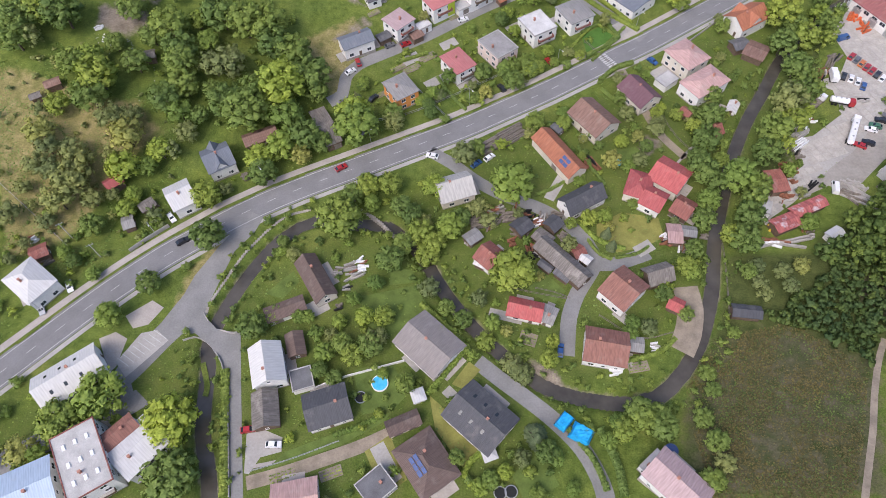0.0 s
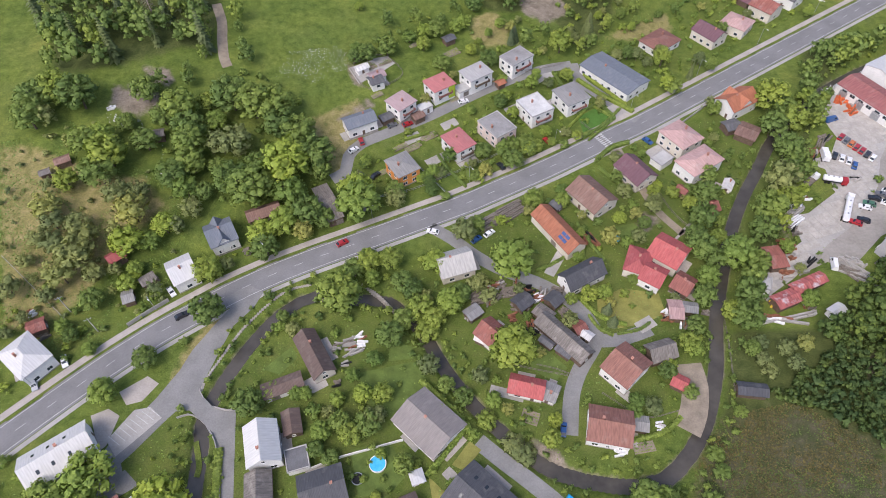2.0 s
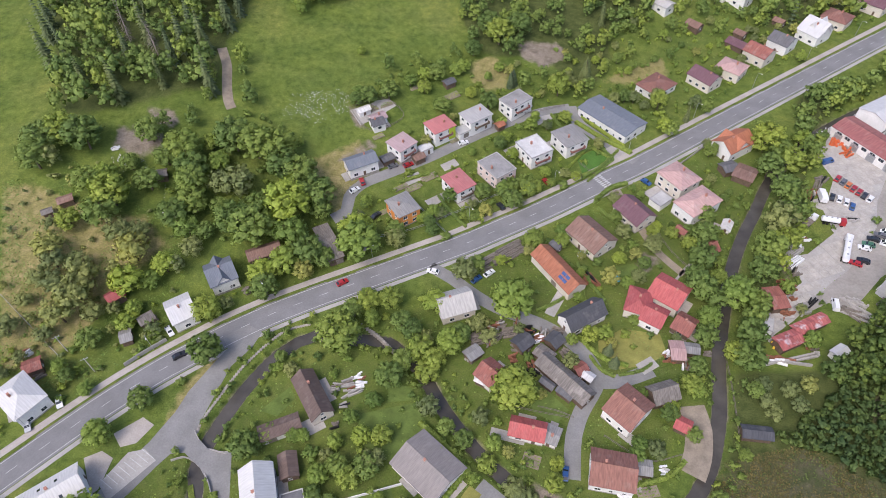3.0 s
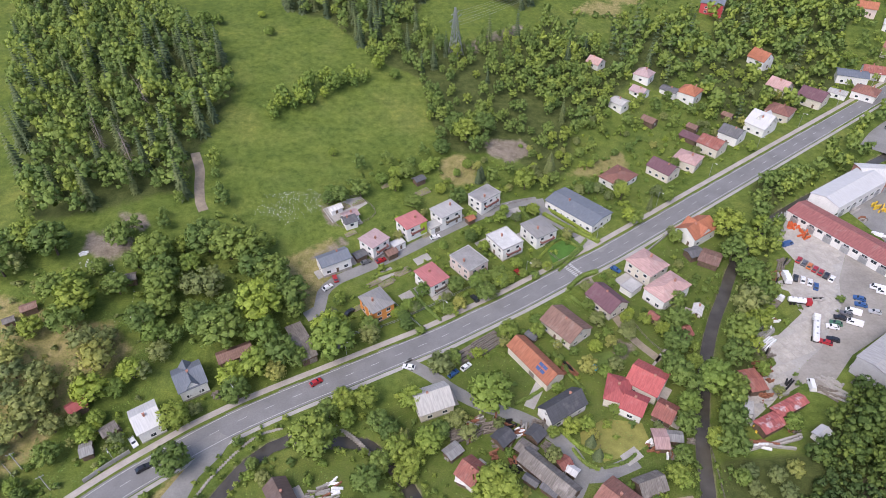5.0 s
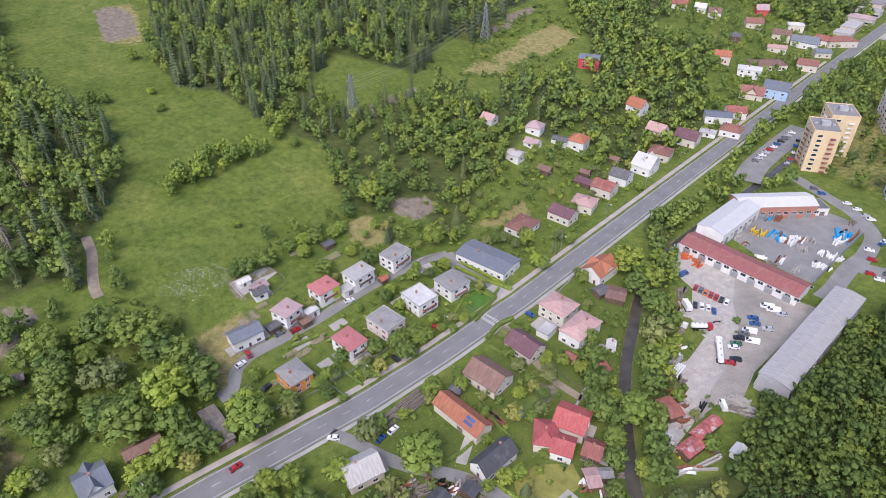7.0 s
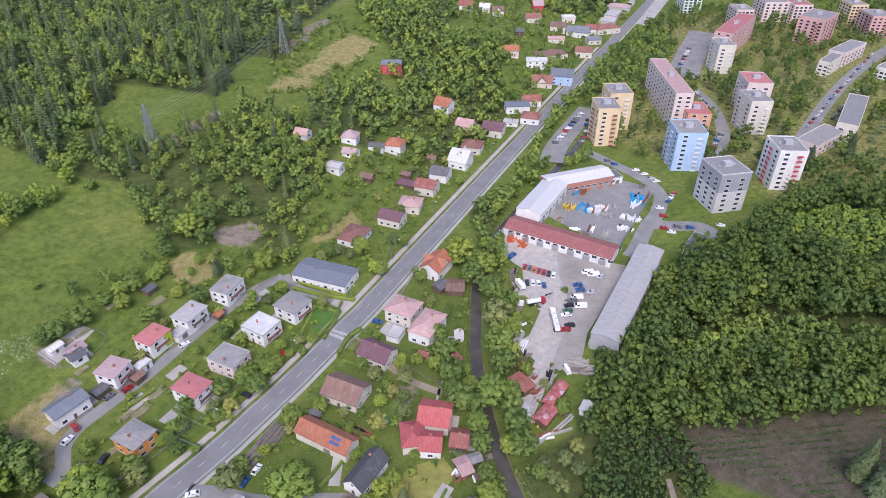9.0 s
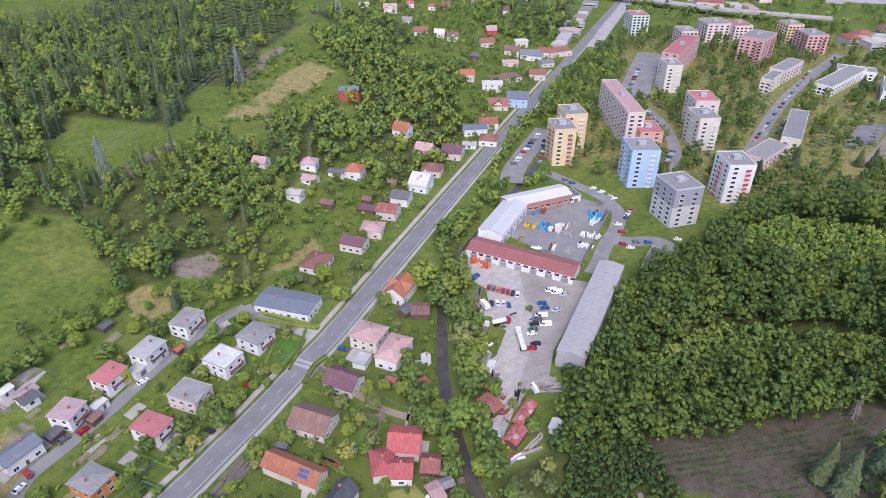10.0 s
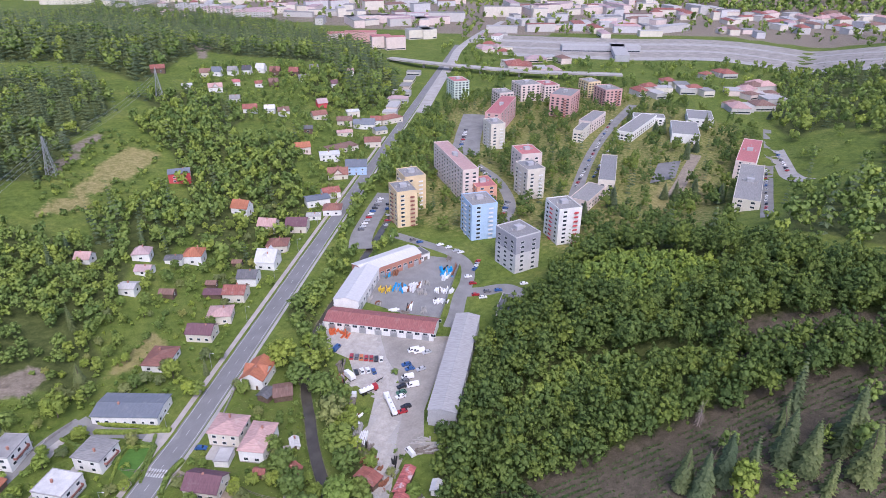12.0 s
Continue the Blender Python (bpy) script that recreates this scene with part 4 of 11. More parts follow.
pad("pavement_drive", [(25.3, 204.9), (19.4, 201.1), (21.6, 197.8), (27.5, 201.6)], 0.08, M["concrete"], "pale concrete drive beside a house", "pavement")
pad("pavement_drive", [(39.2, 207.5), (34.2, 204.2), (36.4, 200.9), (41.4, 204.1)], 0.08, M["concrete"], "pale concrete drive beside a house", "pavement")
pad("pavement_drive", [(-38.6, 186.3), (-44.5, 182.5), (-42.3, 179.1), (-36.4, 183.0)], 0.08, M["concrete"], "pale concrete drive beside a house", "pavement")
pad("pavement_drive", [(38.3, 226.7), (30.7, 221.8), (34.6, 216.0), (42.1, 220.9)], 0.08, M["concrete"], "pale concrete drive beside a house", "pavement")
pad("pavement_drive", [(66.8, 205.5), (60.1, 201.1), (65.5, 192.7), (72.2, 197.1)], 0.08, M["concrete"], "pale concrete drive beside a house", "pavement")
pad("pavement_drive", [(79.0, 181.0), (71.5, 176.1), (74.7, 171.1), (82.3, 176.0)], 0.08, M["concrete"], "pale concrete drive beside a house", "pavement")
pad("pavement_drive", [(-40.0, 84.8), (-46.0, 81.3), (-43.5, 77.0), (-37.5, 80.5)], 0.08, M["concrete"], "pale paved patch beside a house", "pavement")
pad("pavement_drive", [(-9.5, 62.9), (-13.8, 67.2), (-15.9, 65.1), (-11.6, 60.8)], 0.08, M["concrete"], "pale paved patch beside a house", "pavement")
pad("pavement_drive", [(1.3, 53.5), (-2.3, 57.0), (-4.4, 54.9), (-0.9, 51.4)], 0.08, M["concrete"], "pale paved patch beside a house", "pavement")
pad("pavement_drive", [(19.4, 78.0), (9.8, 80.6), (9.0, 77.7), (18.6, 75.1)], 0.08, M["concrete"], "pale paved patch beside a house", "pavement")
pad("pavement_drive", [(50.7, 76.9), (47.2, 80.5), (45.1, 78.3), (48.6, 74.8)], 0.08, M["concrete"], "pale paved patch beside a house", "pavement")
pad("pavement_drive", [(-126.8, 90.5), (-133.4, 85.9), (-130.5, 81.8), (-123.9, 86.4)], 0.08, M["concrete"], "pale paved patch beside a house", "pavement")
pad("pavement_drive", [(34.6, 130.6), (28.6, 120.2), (31.6, 118.5), (37.6, 128.9)], 0.08, M["concrete"], "pale paved patch beside a house", "pavement")
pad("pavement_drive", [(59.6, 103.8), (54.4, 100.8), (56.4, 97.3), (61.6, 100.3)], 0.08, M["concrete"], "pale paved patch beside a house", "pavement")
pad("pavement_drive", [(-19.8, 41.8), (-23.3, 39.8), (-18.8, 32.0), (-15.3, 34.0)], 0.08, M["concrete"], "pale paved patch beside a house", "pavement")


def stream_wall(pts, label):
    """A low bank wall of rough stones."""
    line = smooth_line(pts, 0.9)
    s = Shape()
    rng = random.Random(4)
    for x, y in line:
        h = rng.uniform(0.1, 0.35)
        s.box(x - 0.5, x + 0.5, y - 0.5, y + 0.5, -1.9, h, 0.08)
    tagged(new("bank_wall", s.mesh("bank_wall", M["stone"])), label, "wall", kind="structure")


stream_wall([(-74.5, 78.9), (-73.9, 82.4), (-70.3, 91.2), (-65.3, 101.2), (-56.1, 112.6), (-47.7, 116.0)], "rough stone bank wall beside the stream")
stream_wall([(-30.8, 115.8), (-25.0, 111.4), (-19.3, 105.3)], "stone wall of the weir basin")

for x_, y_ in smooth_line([(-28.6, 105.9), (-26.3, 108.8), (-23.8, 110.5)], 1.0):
    pass
strip("weir_foam", [(-28.6, 105.4), (-26.6, 108.0), (-24.2, 110.1)], 1.2, -1.40, M["paint_white"], "white foaming water over the small weir", clear=False, cat="water")
strip("gravel_bank", [(68.0, 87.1), (68.3, 80.2), (66.1, 72.2), (63.0, 66.7)], 7.5, 0.05, M["earth"], "pale gravel bank beside the stream", cat="gravel")
strip("stream_bar", [(-72.9, 64.2), (-70.3, 57.6), (-70.3, 54.4)], 1.6, -1.05, M["ground"], "grassy bar in the stream", clear=False, cat="bank")



# ---- windows shared by the houses ----
def window_mesh(w, h):
    f = Shape()
    for x0, x1, z0, z1 in ((-w / 2, w / 2, 0, 0.08), (-w / 2, w / 2, h - 0.08, h), (-w / 2, -w / 2 + 0.08, 0.08, h - 0.08),
                           (w / 2 - 0.08, w / 2, 0.08, h - 0.08), (-0.03, 0.03, 0.08, h - 0.08)):
        f.box(x0, x1, -0.06, 0.05, z0, z1)
    f.box(-w / 2 - 0.08, w / 2 + 0.08, -0.12, 0.04, -0.07, -0.005)
    g = Shape().box(-w / 2 + 0.04, w / 2 - 0.04, -0.03, 0.02, 0.04, h - 0.04)
    return f.mesh("window_frame", M["frame"]), g.mesh("pane", M["glass"])


WIN = {"wide": window_mesh(1.7, 1.4), "small": window_mesh(1.0, 1.1), "block": window_mesh(2.3, 1.5)}


def joined_window(kind):
    """Frame and glass in one mesh, for houses far off."""
    w, h = {"wide": (1.7, 1.4), "small": (1.0, 1.1), "block": (2.6, 1.5)}[kind]
    s = Shape()
    for y, m in ((0.03, 0.0), (-0.06, 0.0), (-0.06, 0.12), (-0.02, 0.12)):
        s.v += [(-w / 2 + m, y, m), (w / 2 - m, y, m), (w / 2 - m, y, h - m), (-w / 2 + m, y, h - m)]
    for r in range(3):
        s.f += [(r * 4 + i, r * 4 + (i + 1) % 4, r * 4 + 4 + (i + 1) % 4, r * 4 + 4 + i) for i in range(4)]
    s.f.append((12, 13, 14, 15))
    me = s.mesh("window", M["frame"])
    me.materials.append(M["glass"])
    me.polygons[12].material_index = 1
    return me


FAR_WIN = {k: joined_window(k) for k in WIN}
DOOR = Shape().box(-0.5, 0.5, -0.06, 0.05, 0, 2.05).box(0.3, 0.36, -0.1, -0.06, 0.95, 1.1).mesh("door", M["timber"])
GATE = Shape().box(-1.25, 1.25, -0.06, 0.05, 0, 2.2).box(-0.02, 0.02, -0.08, -0.06, 0.1, 2.1).mesh("garage_door", M["timber_grey"])
CHIMNEY = Shape().box(-0.3, 0.3, -0.3, 0.3, -1.2, 1.1).box(-0.38, 0.38, -0.38, 0.38, 1.1, 1.22).mesh("chimney", M["brick_wall"])
SKYLIGHT = Shape().box(-0.4, 0.4, -0.6, 0.6, 0, 0.1).mesh("roof_window", M["glass"])


def window(kind, parent, x, y, z, rot, far=False):
    if far:
        return part("window", FAR_WIN[kind], None, parent, "", pose(x, y, z, 0, 0, rot))
    f = part("window", WIN[kind][0], None, parent, "", pose(x, y, z, 0, 0, rot))
    part("pane", WIN[kind][1], None, f)
    return f


def wall_slots(L, W):
    """Each wall: its length, and where a place u along it lies, with the outward turn."""
    return ((L, lambda u: (u, -W / 2), 0), (L, lambda u: (-u, W / 2), 180), (W, lambda u: (L / 2, u), 90), (W, lambda u: (-L / 2, -u), 270))


ROOF_WORDS = {"white_metal": "white sheet-metal", "light_grey": "pale grey", "white_felt": "whitish felt", "blue_metal": "blue-grey metal", "weathered": "weathered grey",
              "brown": "dark brown", "old_brown": "worn brown tiled", "taupe": "taupe tiled", "dark_grey": "dark grey", "grey": "grey", "anthracite": "anthracite",
              "blue_slate": "blue-grey slate", "pink": "faded pink", "pink_red": "pinkish red", "mauve": "mauve", "old_red": "old red tiled", "red": "red tiled",
              "hall_red": "faded red", "terracotta": "terracotta tiled", "orange": "orange tiled", "purple": "dark purple-brown", "patched": "patched red and silver"}
WALL_WORDS = {"white": "white", "cream": "cream", "blush": "blush pink", "grey": "grey", "orange_wall": "orange", "lime_wall": "white and lime", "timber": "dark timber",
              "blue_wall": "pale blue", "red_wall": "red", "yellow_wall": "yellow"}
ROOF_KIND = {"gable": "gable roof", "hip": "hipped roof", "flat": "flat roof", "cross": "cross-gabled roof"}


def gable_roof(L, W, h, rise, over=0.45, thick=0.2):
    """Two slopes with eaves and verges."""
    k = rise / (W / 2)
    s = Shape()
    e, zb = W / 2 + over, h - over * k
    prof = [(-e, zb), (0, h + rise), (e, zb), (e, zb + thick), (0.12, h + rise + thick), (0, h + rise + thick + 0.07), (-0.12, h + rise + thick), (-e, zb + thick)]
    for x in (-L / 2 - over, L / 2 + over):
        s.v += [(x, y, z) for y, z in prof]
    s.f = [(i, (i + 1) % 8, 8 + (i + 1) % 8, 8 + i)[::-1] for i in range(8)]
    s.f += [(0, 1, 6, 7), (1, 2, 3, 4), (1, 4, 5, 6), (15, 14, 9, 8), (12, 11, 10, 9), (14, 13, 12, 9)]
    return s


def hip_roof(L, W, h, rise, over=0.45):
    l, w = L / 2 + over, W / 2 + over
    r = max(0.15, abs(l - w)) if abs(L - W) > 1.5 else 0.3
    s = Shape()
    z0, z1 = h - 0.05, h + 0.13
    ends = [(-r, 0), (r, 0)] if l >= w else [(0, -r), (0, r)]
    s.v += [(-l, -w, z0), (l, -w, z0), (l, w, z0), (-l, w, z0), (-l, -w, z1), (l, -w, z1), (l, w, z1), (-l, w, z1),
            (*ends[0], h + rise), (*ends[1], h + rise)]
    s.f += [(3, 2, 1, 0), (0, 1, 5, 4), (1, 2, 6, 5), (2, 3, 7, 6), (3, 0, 4, 7)]
    if l >= w:
        s.f += [(4, 5, 9, 8), (5, 6, 9), (6, 7, 8, 9), (7, 4, 8)]
    else:
        s.f += [(4, 5, 8), (5, 6, 9, 8), (6, 7, 9), (7, 4, 8, 9)]
    return s


def house(name, x, y, L, W, rot, h, rise, kind, roof, wall, far=False, extra=""):
    """A house or shed: walls with gables, roof, chimney, windows with panes, doors."""
    rng = random.Random(int(x * 131 + y * 17))
    far = far or math.hypot(x, y) > 190
    long_way = math.hypot(x, y) > 300
    base = gz(x, y)
    wall_mat = M["wall_grey" if wall == "grey" else "white" if wall == "lime_wall" else wall]
    label = f"{WALL_WORDS.get(wall, wall)} {name.replace('_', ' ')} with a {ROOF_WORDS[roof]} {ROOF_KIND[kind]}"
    root = thing(name, label, name.replace("_", " "), pose(x, y, base, 0, 0, rot))
    keep_clear(x, y, L / 2 + 0.8, W / 2 + 0.8, rot)
    w = Shape()
    if kind in ("gable", "cross"):
        w.prism([(-W / 2, -1.5), (W / 2, -1.5), (W / 2, h - 0.05), (0, h + rise - 0.06), (-W / 2, h - 0.05)][::-1], -L / 2, L / 2)
    else:
        w.box(-L / 2, L / 2, -W / 2, W / 2, -1.5, h - 0.06)
    walls = part("wall", w, wall_mat, root)
    if kind == "gable":
        part("roof", gable_roof(L, W, h, rise), M[roof], root)
    elif kind == "cross":
        part("roof", gable_roof(L, W, h, rise), M[roof], root)
        part("roof", gable_roof(W * 0.98, L * 0.5, h, rise * 0.92), M[roof], root, "cross gable of the roof", pose(0, 0, 0, 0, 0, 90))
        part("wall", Shape().prism([(-L * 0.25, -1.0), (L * 0.25, -1.0), (L * 0.25, h - 0.05), (0, h + rise * 0.92 - 0.1), (-L * 0.25, h - 0.05)][::-1], -W / 2 - 0.03, W / 2 + 0.03),
             wall_mat, root, "", pose(0, 0, 0, 0, 0, 90))
    elif kind == "hip":
        part("roof", hip_roof(L, W, h, rise), M[roof], root)
    else:
        part("roof", Shape().box(-L / 2 - 0.1, L / 2 + 0.1, -W / 2 - 0.1, W / 2 + 0.1, h - 0.055, h + 0.12), M["felt_" + roof], root)
        e = Shape()
        for x0, x1, y0, y1 in ((-L / 2 - 0.18, L / 2 + 0.18, -W / 2 - 0.18, -W / 2 + 0.1), (-L / 2 - 0.18, L / 2 + 0.18, W / 2 - 0.1, W / 2 + 0.18),
                               (-L / 2 - 0.18, -L / 2 + 0.1, -W / 2 + 0.1, W / 2 - 0.1), (L / 2 - 0.1, L / 2 + 0.18, -W / 2 + 0.1, W / 2 - 0.1)):
            e.box(x0, x1, y0, y1, h - 0.1, h + 0.32)
        part("parapet", e, M["old_red" if extra == "flat_lights" else "light_grey"], root)
    dwelling = name not in ("shed", "barn", "long_barn", "carport", "container", "market_stall", "garage")
    floors = max(1, int((h - 0.4) / 2.6))
    if dwelling:
        for wi, (length, at_, turn) in enumerate(wall_slots(L, W)):
            n = max(1, int((length - 1.2) / 3.3)) if not long_way else max(1, int((length - 1.0) / 5.0))
            for fl in range(floors):
                for i in range(n):
                    u = (i - (n - 1) / 2) * (length - 1.0) / n
                    px, py = at_(u)
                    if fl == 0 and wi == rng.randrange(4) and i == n // 2:
                        part("door", DOOR, None, root, "wooden front door", pose(px, py, 0.1, 0, 0, turn))
                        continue
                    window("wide" if n < 3 or rng.random() < 0.7 else "small", root, px, py, 0.95 + fl * 2.75, turn, far)
            if kind == "gable" and wi >= 2 and rise > 2:
                px, py = at_(0)
                window("small", root, px, py, h + 0.15, turn, far)
        if kind != "flat":
            part("chimney", CHIMNEY, None, root, "brick chimney", pose(rng.uniform(-0.2, 0.25) * L, rng.uniform(-0.12, 0.12) * W, h + rise * 0.8))
        else:
            part("chimney", CHIMNEY, None, root, "brick chimney", pose(rng.uniform(-0.3, 0.3) * L, rng.uniform(-0.3, 0.3) * W, h + 0.2))
        # balcony on the street side of the two-storey houses
        if floors >= 2 and rise < 1.2 and not long_way:
            b = Shape().box(-L * 0.32, L * 0.32, -W / 2 - 1.25, -W / 2, 2.75, 2.92)
            part("balcony", b, M["light_grey"], root, "concrete balcony slab")
            r = Shape()
            r.box(-L * 0.32, L * 0.32, -W / 2 - 1.25, -W / 2 - 1.19, 2.92, 3.85)
            r.box(-L * 0.32, -L * 0.32 + 0.06, -W / 2 - 1.19, -W / 2, 2.92, 3.85).box(L * 0.32 - 0.06, L * 0.32, -W / 2 - 1.19, -W / 2, 2.92, 3.85)
            part("railing", r, M["old_red"] if rng.random() < 0.5 else M["timber"], root, "coloured balcony railing")
        if wall == "lime_wall":
            part("facade_panel", Shape().box(L * 0.18, L / 2 + 0.06, -W / 2 - 0.08, -W / 2 - 0.002, 0, h - 0.2).box(L / 2 + 0.002, L / 2 + 0.08, -W / 2, W * 0.1, 0, h - 0.2),
                 M["lime_wall"], root, "bright lime green facade panel")
        if math.hypot(x, y) < 235 and L < 16:
            side = rng.choice((-1, 1))
            part("terrace", Shape().box(-L * 0.34, L * 0.2, W / 2 + 0.02, W / 2 + 2.8, -1.0, 0.16) if side > 0 else Shape().box(L / 2 + 0.02, L / 2 + 2.6, -W * 0.3, W * 0.34, -1.0, 0.16), M["paving"], root, "paved garden terrace")
        if math.hypot(x, y) < 200:
            part("plinth", Shape().box(-L / 2 - 0.05, L / 2 + 0.05, -W / 2 - 0.05, W / 2 + 0.05, -1.4, 0.45), M["stone"], root)
    elif name == "garage":
        for u in (-L / 4, L / 4) if L > 7 else (0,):
            part("garage_door", GATE, None, root, "", pose(u, -W / 2, 0.05))
    elif name in ("barn", "long_barn", "shed"):
        part("door", DOOR if name == "shed" else GATE, None, root, "weathered plank door", pose(rng.uniform(-0.2, 0.2) * L, -W / 2, 0.05))
        window("small", root, L / 2, 0, 0.9, 90)
    if extra == "solar":
        k = rise / (W / 2)
        tilt = math.degrees(math.atan(k))
        cols, first = (2, L * 0.2) if name == "barn" else (3, -L * 0.15)
        for i in range(cols):
            for j in range(2):
                u, v = first + i * 1.9, -W * 0.15 - j * 1.3
                part("solar_panel", Shape().box(-0.85, 0.85, -0.55, 0.55, 0, 0.05), M["solar"], root, "dark blue solar panel", pose(u, v, h + rise + k * v + 0.35, tilt, 0, 0))
    if extra == "skylights":
        k = rise / (W / 2)
        tilt = math.degrees(math.atan(k))
        for u in (-L * 0.28, -L * 0.05, L * 0.2):
            for v in (-1, 1):
                part("roof_window", SKYLIGHT, None, root, "", pose(u, v * W * 0.24, h + rise - k * W * 0.24 + 0.2, -v * tilt, 0, 0))
    if extra == "flat_lights":
        for i in range(3):
            for j in range(3):
                part("roof_light", Shape().box(-0.5, 0.5, -0.8, 0.8, 0, 0.35, 0.1), M["white_plastic"], root, "white domed roof light", pose((i - 1) * L * 0.27, (j - 1) * W * 0.28, h + 0.12))
    return root


# ---- village houses and sheds ----
house("farmhouse", -106.7, 58.3, 17.3, 11.0, 37, 4.5, 3.5, "gable", "white_metal", "white", extra="skylights")
house("assembly_hall", -94.6, 35.3, 11.0, 18.0, 32, 8.5, 0, "flat", "light_grey", "white", extra="flat_lights")
house("workshop_wing", -82.6, 38.9, 12.0, 10.6, 50, 6, 0.9, "gable", "white_metal", "white")
house("annex", -87.9, 42.6, 8.6, 4.4, 46, 6.6, 1.0, "gable", "terracotta", "white")
house("blue_hall", -107.5, 28.8, 11.8, 11.6, 26, 6, 1.2, "gable", "blue_metal", "white")
house("white_house", -52.3, 61.3, 11.1, 8.5, -74, 5.5, 3.2, "gable", "white_metal", "white")
house("barn", -51.7, 49.5, 9.5, 6.5, -79, 3, 2.2, "gable", "weathered", "timber")
house("shed", -45.9, 68.2, 6.6, 4.5, -74, 2.8, 1.2, "gable", "brown", "timber")
house("garage", -42.9, 58.1, 6.0, 5.8, -73, 2.8, 0, "flat", "dark_grey", "white")
house("house", -35.0, 50.1, 11.3, 9.6, 18, 3.6, 2, "gable", "anthracite", "white")
house("bungalow", -7.9, 68.0, 15.5, 12.6, -43, 3.4, 2.4, "gable", "taupe", "white")
house("house", 5.9, 47.2, 15.6, 12.4, -42, 3.6, 2.6, "gable", "anthracite", "cream", extra="skylights")
house("bungalow", -8.2, 35.6, 14.0, 11.0, -56, 3.2, 2.6, "hip", "brown", "cream", extra="solar")
house("garage", -14.5, 45.9, 8.5, 3.7, 23, 2.8, 1.2, "gable", "brown", "cream")
house("house", -20.8, 30.0, 8.0, 7.0, 40, 3.2, 0, "flat", "dark_grey", "grey")
house("bungalow", -40.6, 26.5, 11.0, 9.0, 11, 3.4, 2, "gable", "pink", "cream")
house("house", 53.2, 30.0, 14.0, 9.0, -46, 5, 2.2, "gable", "mauve", "white")
house("annex", 49.1, 35.2, 3.5, 6.5, -50, 3.4, 0, "flat", "light_grey", "white")
house("house", -42.3, 89.1, 15.3, 6.3, -59, 3.4, 2.4, "gable", "brown", "cream")
house("garage", -50.2, 79.2, 11.1, 4.4, 23, 3, 0.8, "gable", "brown", "white")
house("cottage", -0.6, 121.8, 11.0, 9.3, 19, 4, 3.4, "gable", "light_grey", "cream")
house("shed", 5.0, 103.8, 4.5, 3.7, 37, 2.5, 0.5, "gable", "grey", "timber")
house("cottage", 10.0, 96.3, 6.2, 7.4, -44, 3.6, 2.4, "gable", "old_red", "white")
house("shed", 20.5, 107.7, 5.1, 4.9, 40, 2.6, 1, "gable", "anthracite", "timber")
house("shed", 30.4, 108.3, 4.0, 4.4, 44, 2.6, 1.2, "gable", "anthracite", "timber")
house("long_barn", 31.9, 94.6, 18.3, 5.5, -48, 3.2, 2, "gable", "weathered", "timber")
house("shed", 37.0, 98.1, 3.3, 3.2, 31, 2.6, 0.8, "gable", "old_red", "timber")
house("cottage", 19.7, 78.7, 9.5, 5.6, -14, 3, 2, "gable", "red", "white")
house("annex", 26.1, 77.1, 4.2, 5.0, -25, 2.8, 0.6, "gable", "grey", "white")
house("house", 58.8, 122.0, 7.3, 9.9, -22, 4, 2.4, "hip", "red", "cream")
house("house", 69.2, 125.5, 10.3, 10.6, -39, 4.5, 2.6, "gable", "red", "cream")
house("house", 62.6, 116.5, 6.6, 7.7, -34, 4, 2, "gable", "red", "white")
house("cottage", 71.7, 113.7, 5.6, 7.2, -39, 3, 2, "gable", "old_red", "timber")
house("shed", 67.3, 104.3, 3.8, 6.3, -4, 2.6, 0.8, "gable", "pink", "timber")
house("shed", 71.9, 105.0, 3.8, 3.2, -10, 2.6, 0.6, "gable", "grey", "timber")
house("house", 48.4, 84.3, 9.0, 11.2, -47, 5, 3, "gable", "terracotta", "white")
house("barn", 59.7, 89.8, 7.5, 5.8, 17, 3.2, 2.4, "gable", "weathered", "timber")
house("shed", 63.4, 80.2, 3.7, 3.8, -31, 2.4, 0.8, "gable", "red", "timber")
house("house", 41.2, 66.6, 11.3, 9.8, -11, 4.2, 2.6, "gable", "terracotta", "white")
house("shed", 50.2, 67.9, 3.3, 3.8, -9, 2.4, 0.6, "gable", "grey", "timber")
house("shed", 83.1, 77.8, 7.6, 3.4, -7, 2.6, 0.8, "gable", "anthracite", "timber")
house("market_stall", 116.1, 103.8, 4.5, 3.0, 30, 2.6, 0.6, "gable", "white_metal", "white")
house("shed", 101.9, 107.8, 7.9, 4.5, 23, 3, 0.6, "gable", "patched", "timber")
house("shed", 110.6, 113.6, 11.9, 3.5, 24, 3, 0.6, "gable", "patched", "timber")
house("shed", 103.4, 123.8, 5.0, 8.0, 8, 3, 0.6, "gable", "old_red", "timber")
house("container", 97.7, 113.9, 3.1, 4.8, -20, 2.6, 0, "flat", "light_grey", "white")
house("barn", 34.4, 135.5, 19.9, 7.2, -58, 4, 2.6, "gable", "orange", "cream", extra="solar")
house("house", 40.0, 116.9, 13.6, 6.9, 30, 4, 3, "gable", "anthracite", "white")
house("house", 47.7, 150.9, 13.9, 10.9, -54, 4, 3.2, "gable", "old_brown", "cream")
house("house", 65.1, 162.6, 12.1, 9.3, -58, 4, 3, "gable", "purple", "cream")
house("villa", 84.4, 178.9, 10.4, 11.8, 34, 6, 2, "hip", "pink", "cream")
house("villa", 88.2, 165.8, 14.8, 9.1, 34, 5.5, 2, "hip", "pink", "white")
house("carport", 76.3, 169.9, 6.6, 5.2, 38, 2.8, 0, "flat", "light_grey", "white")
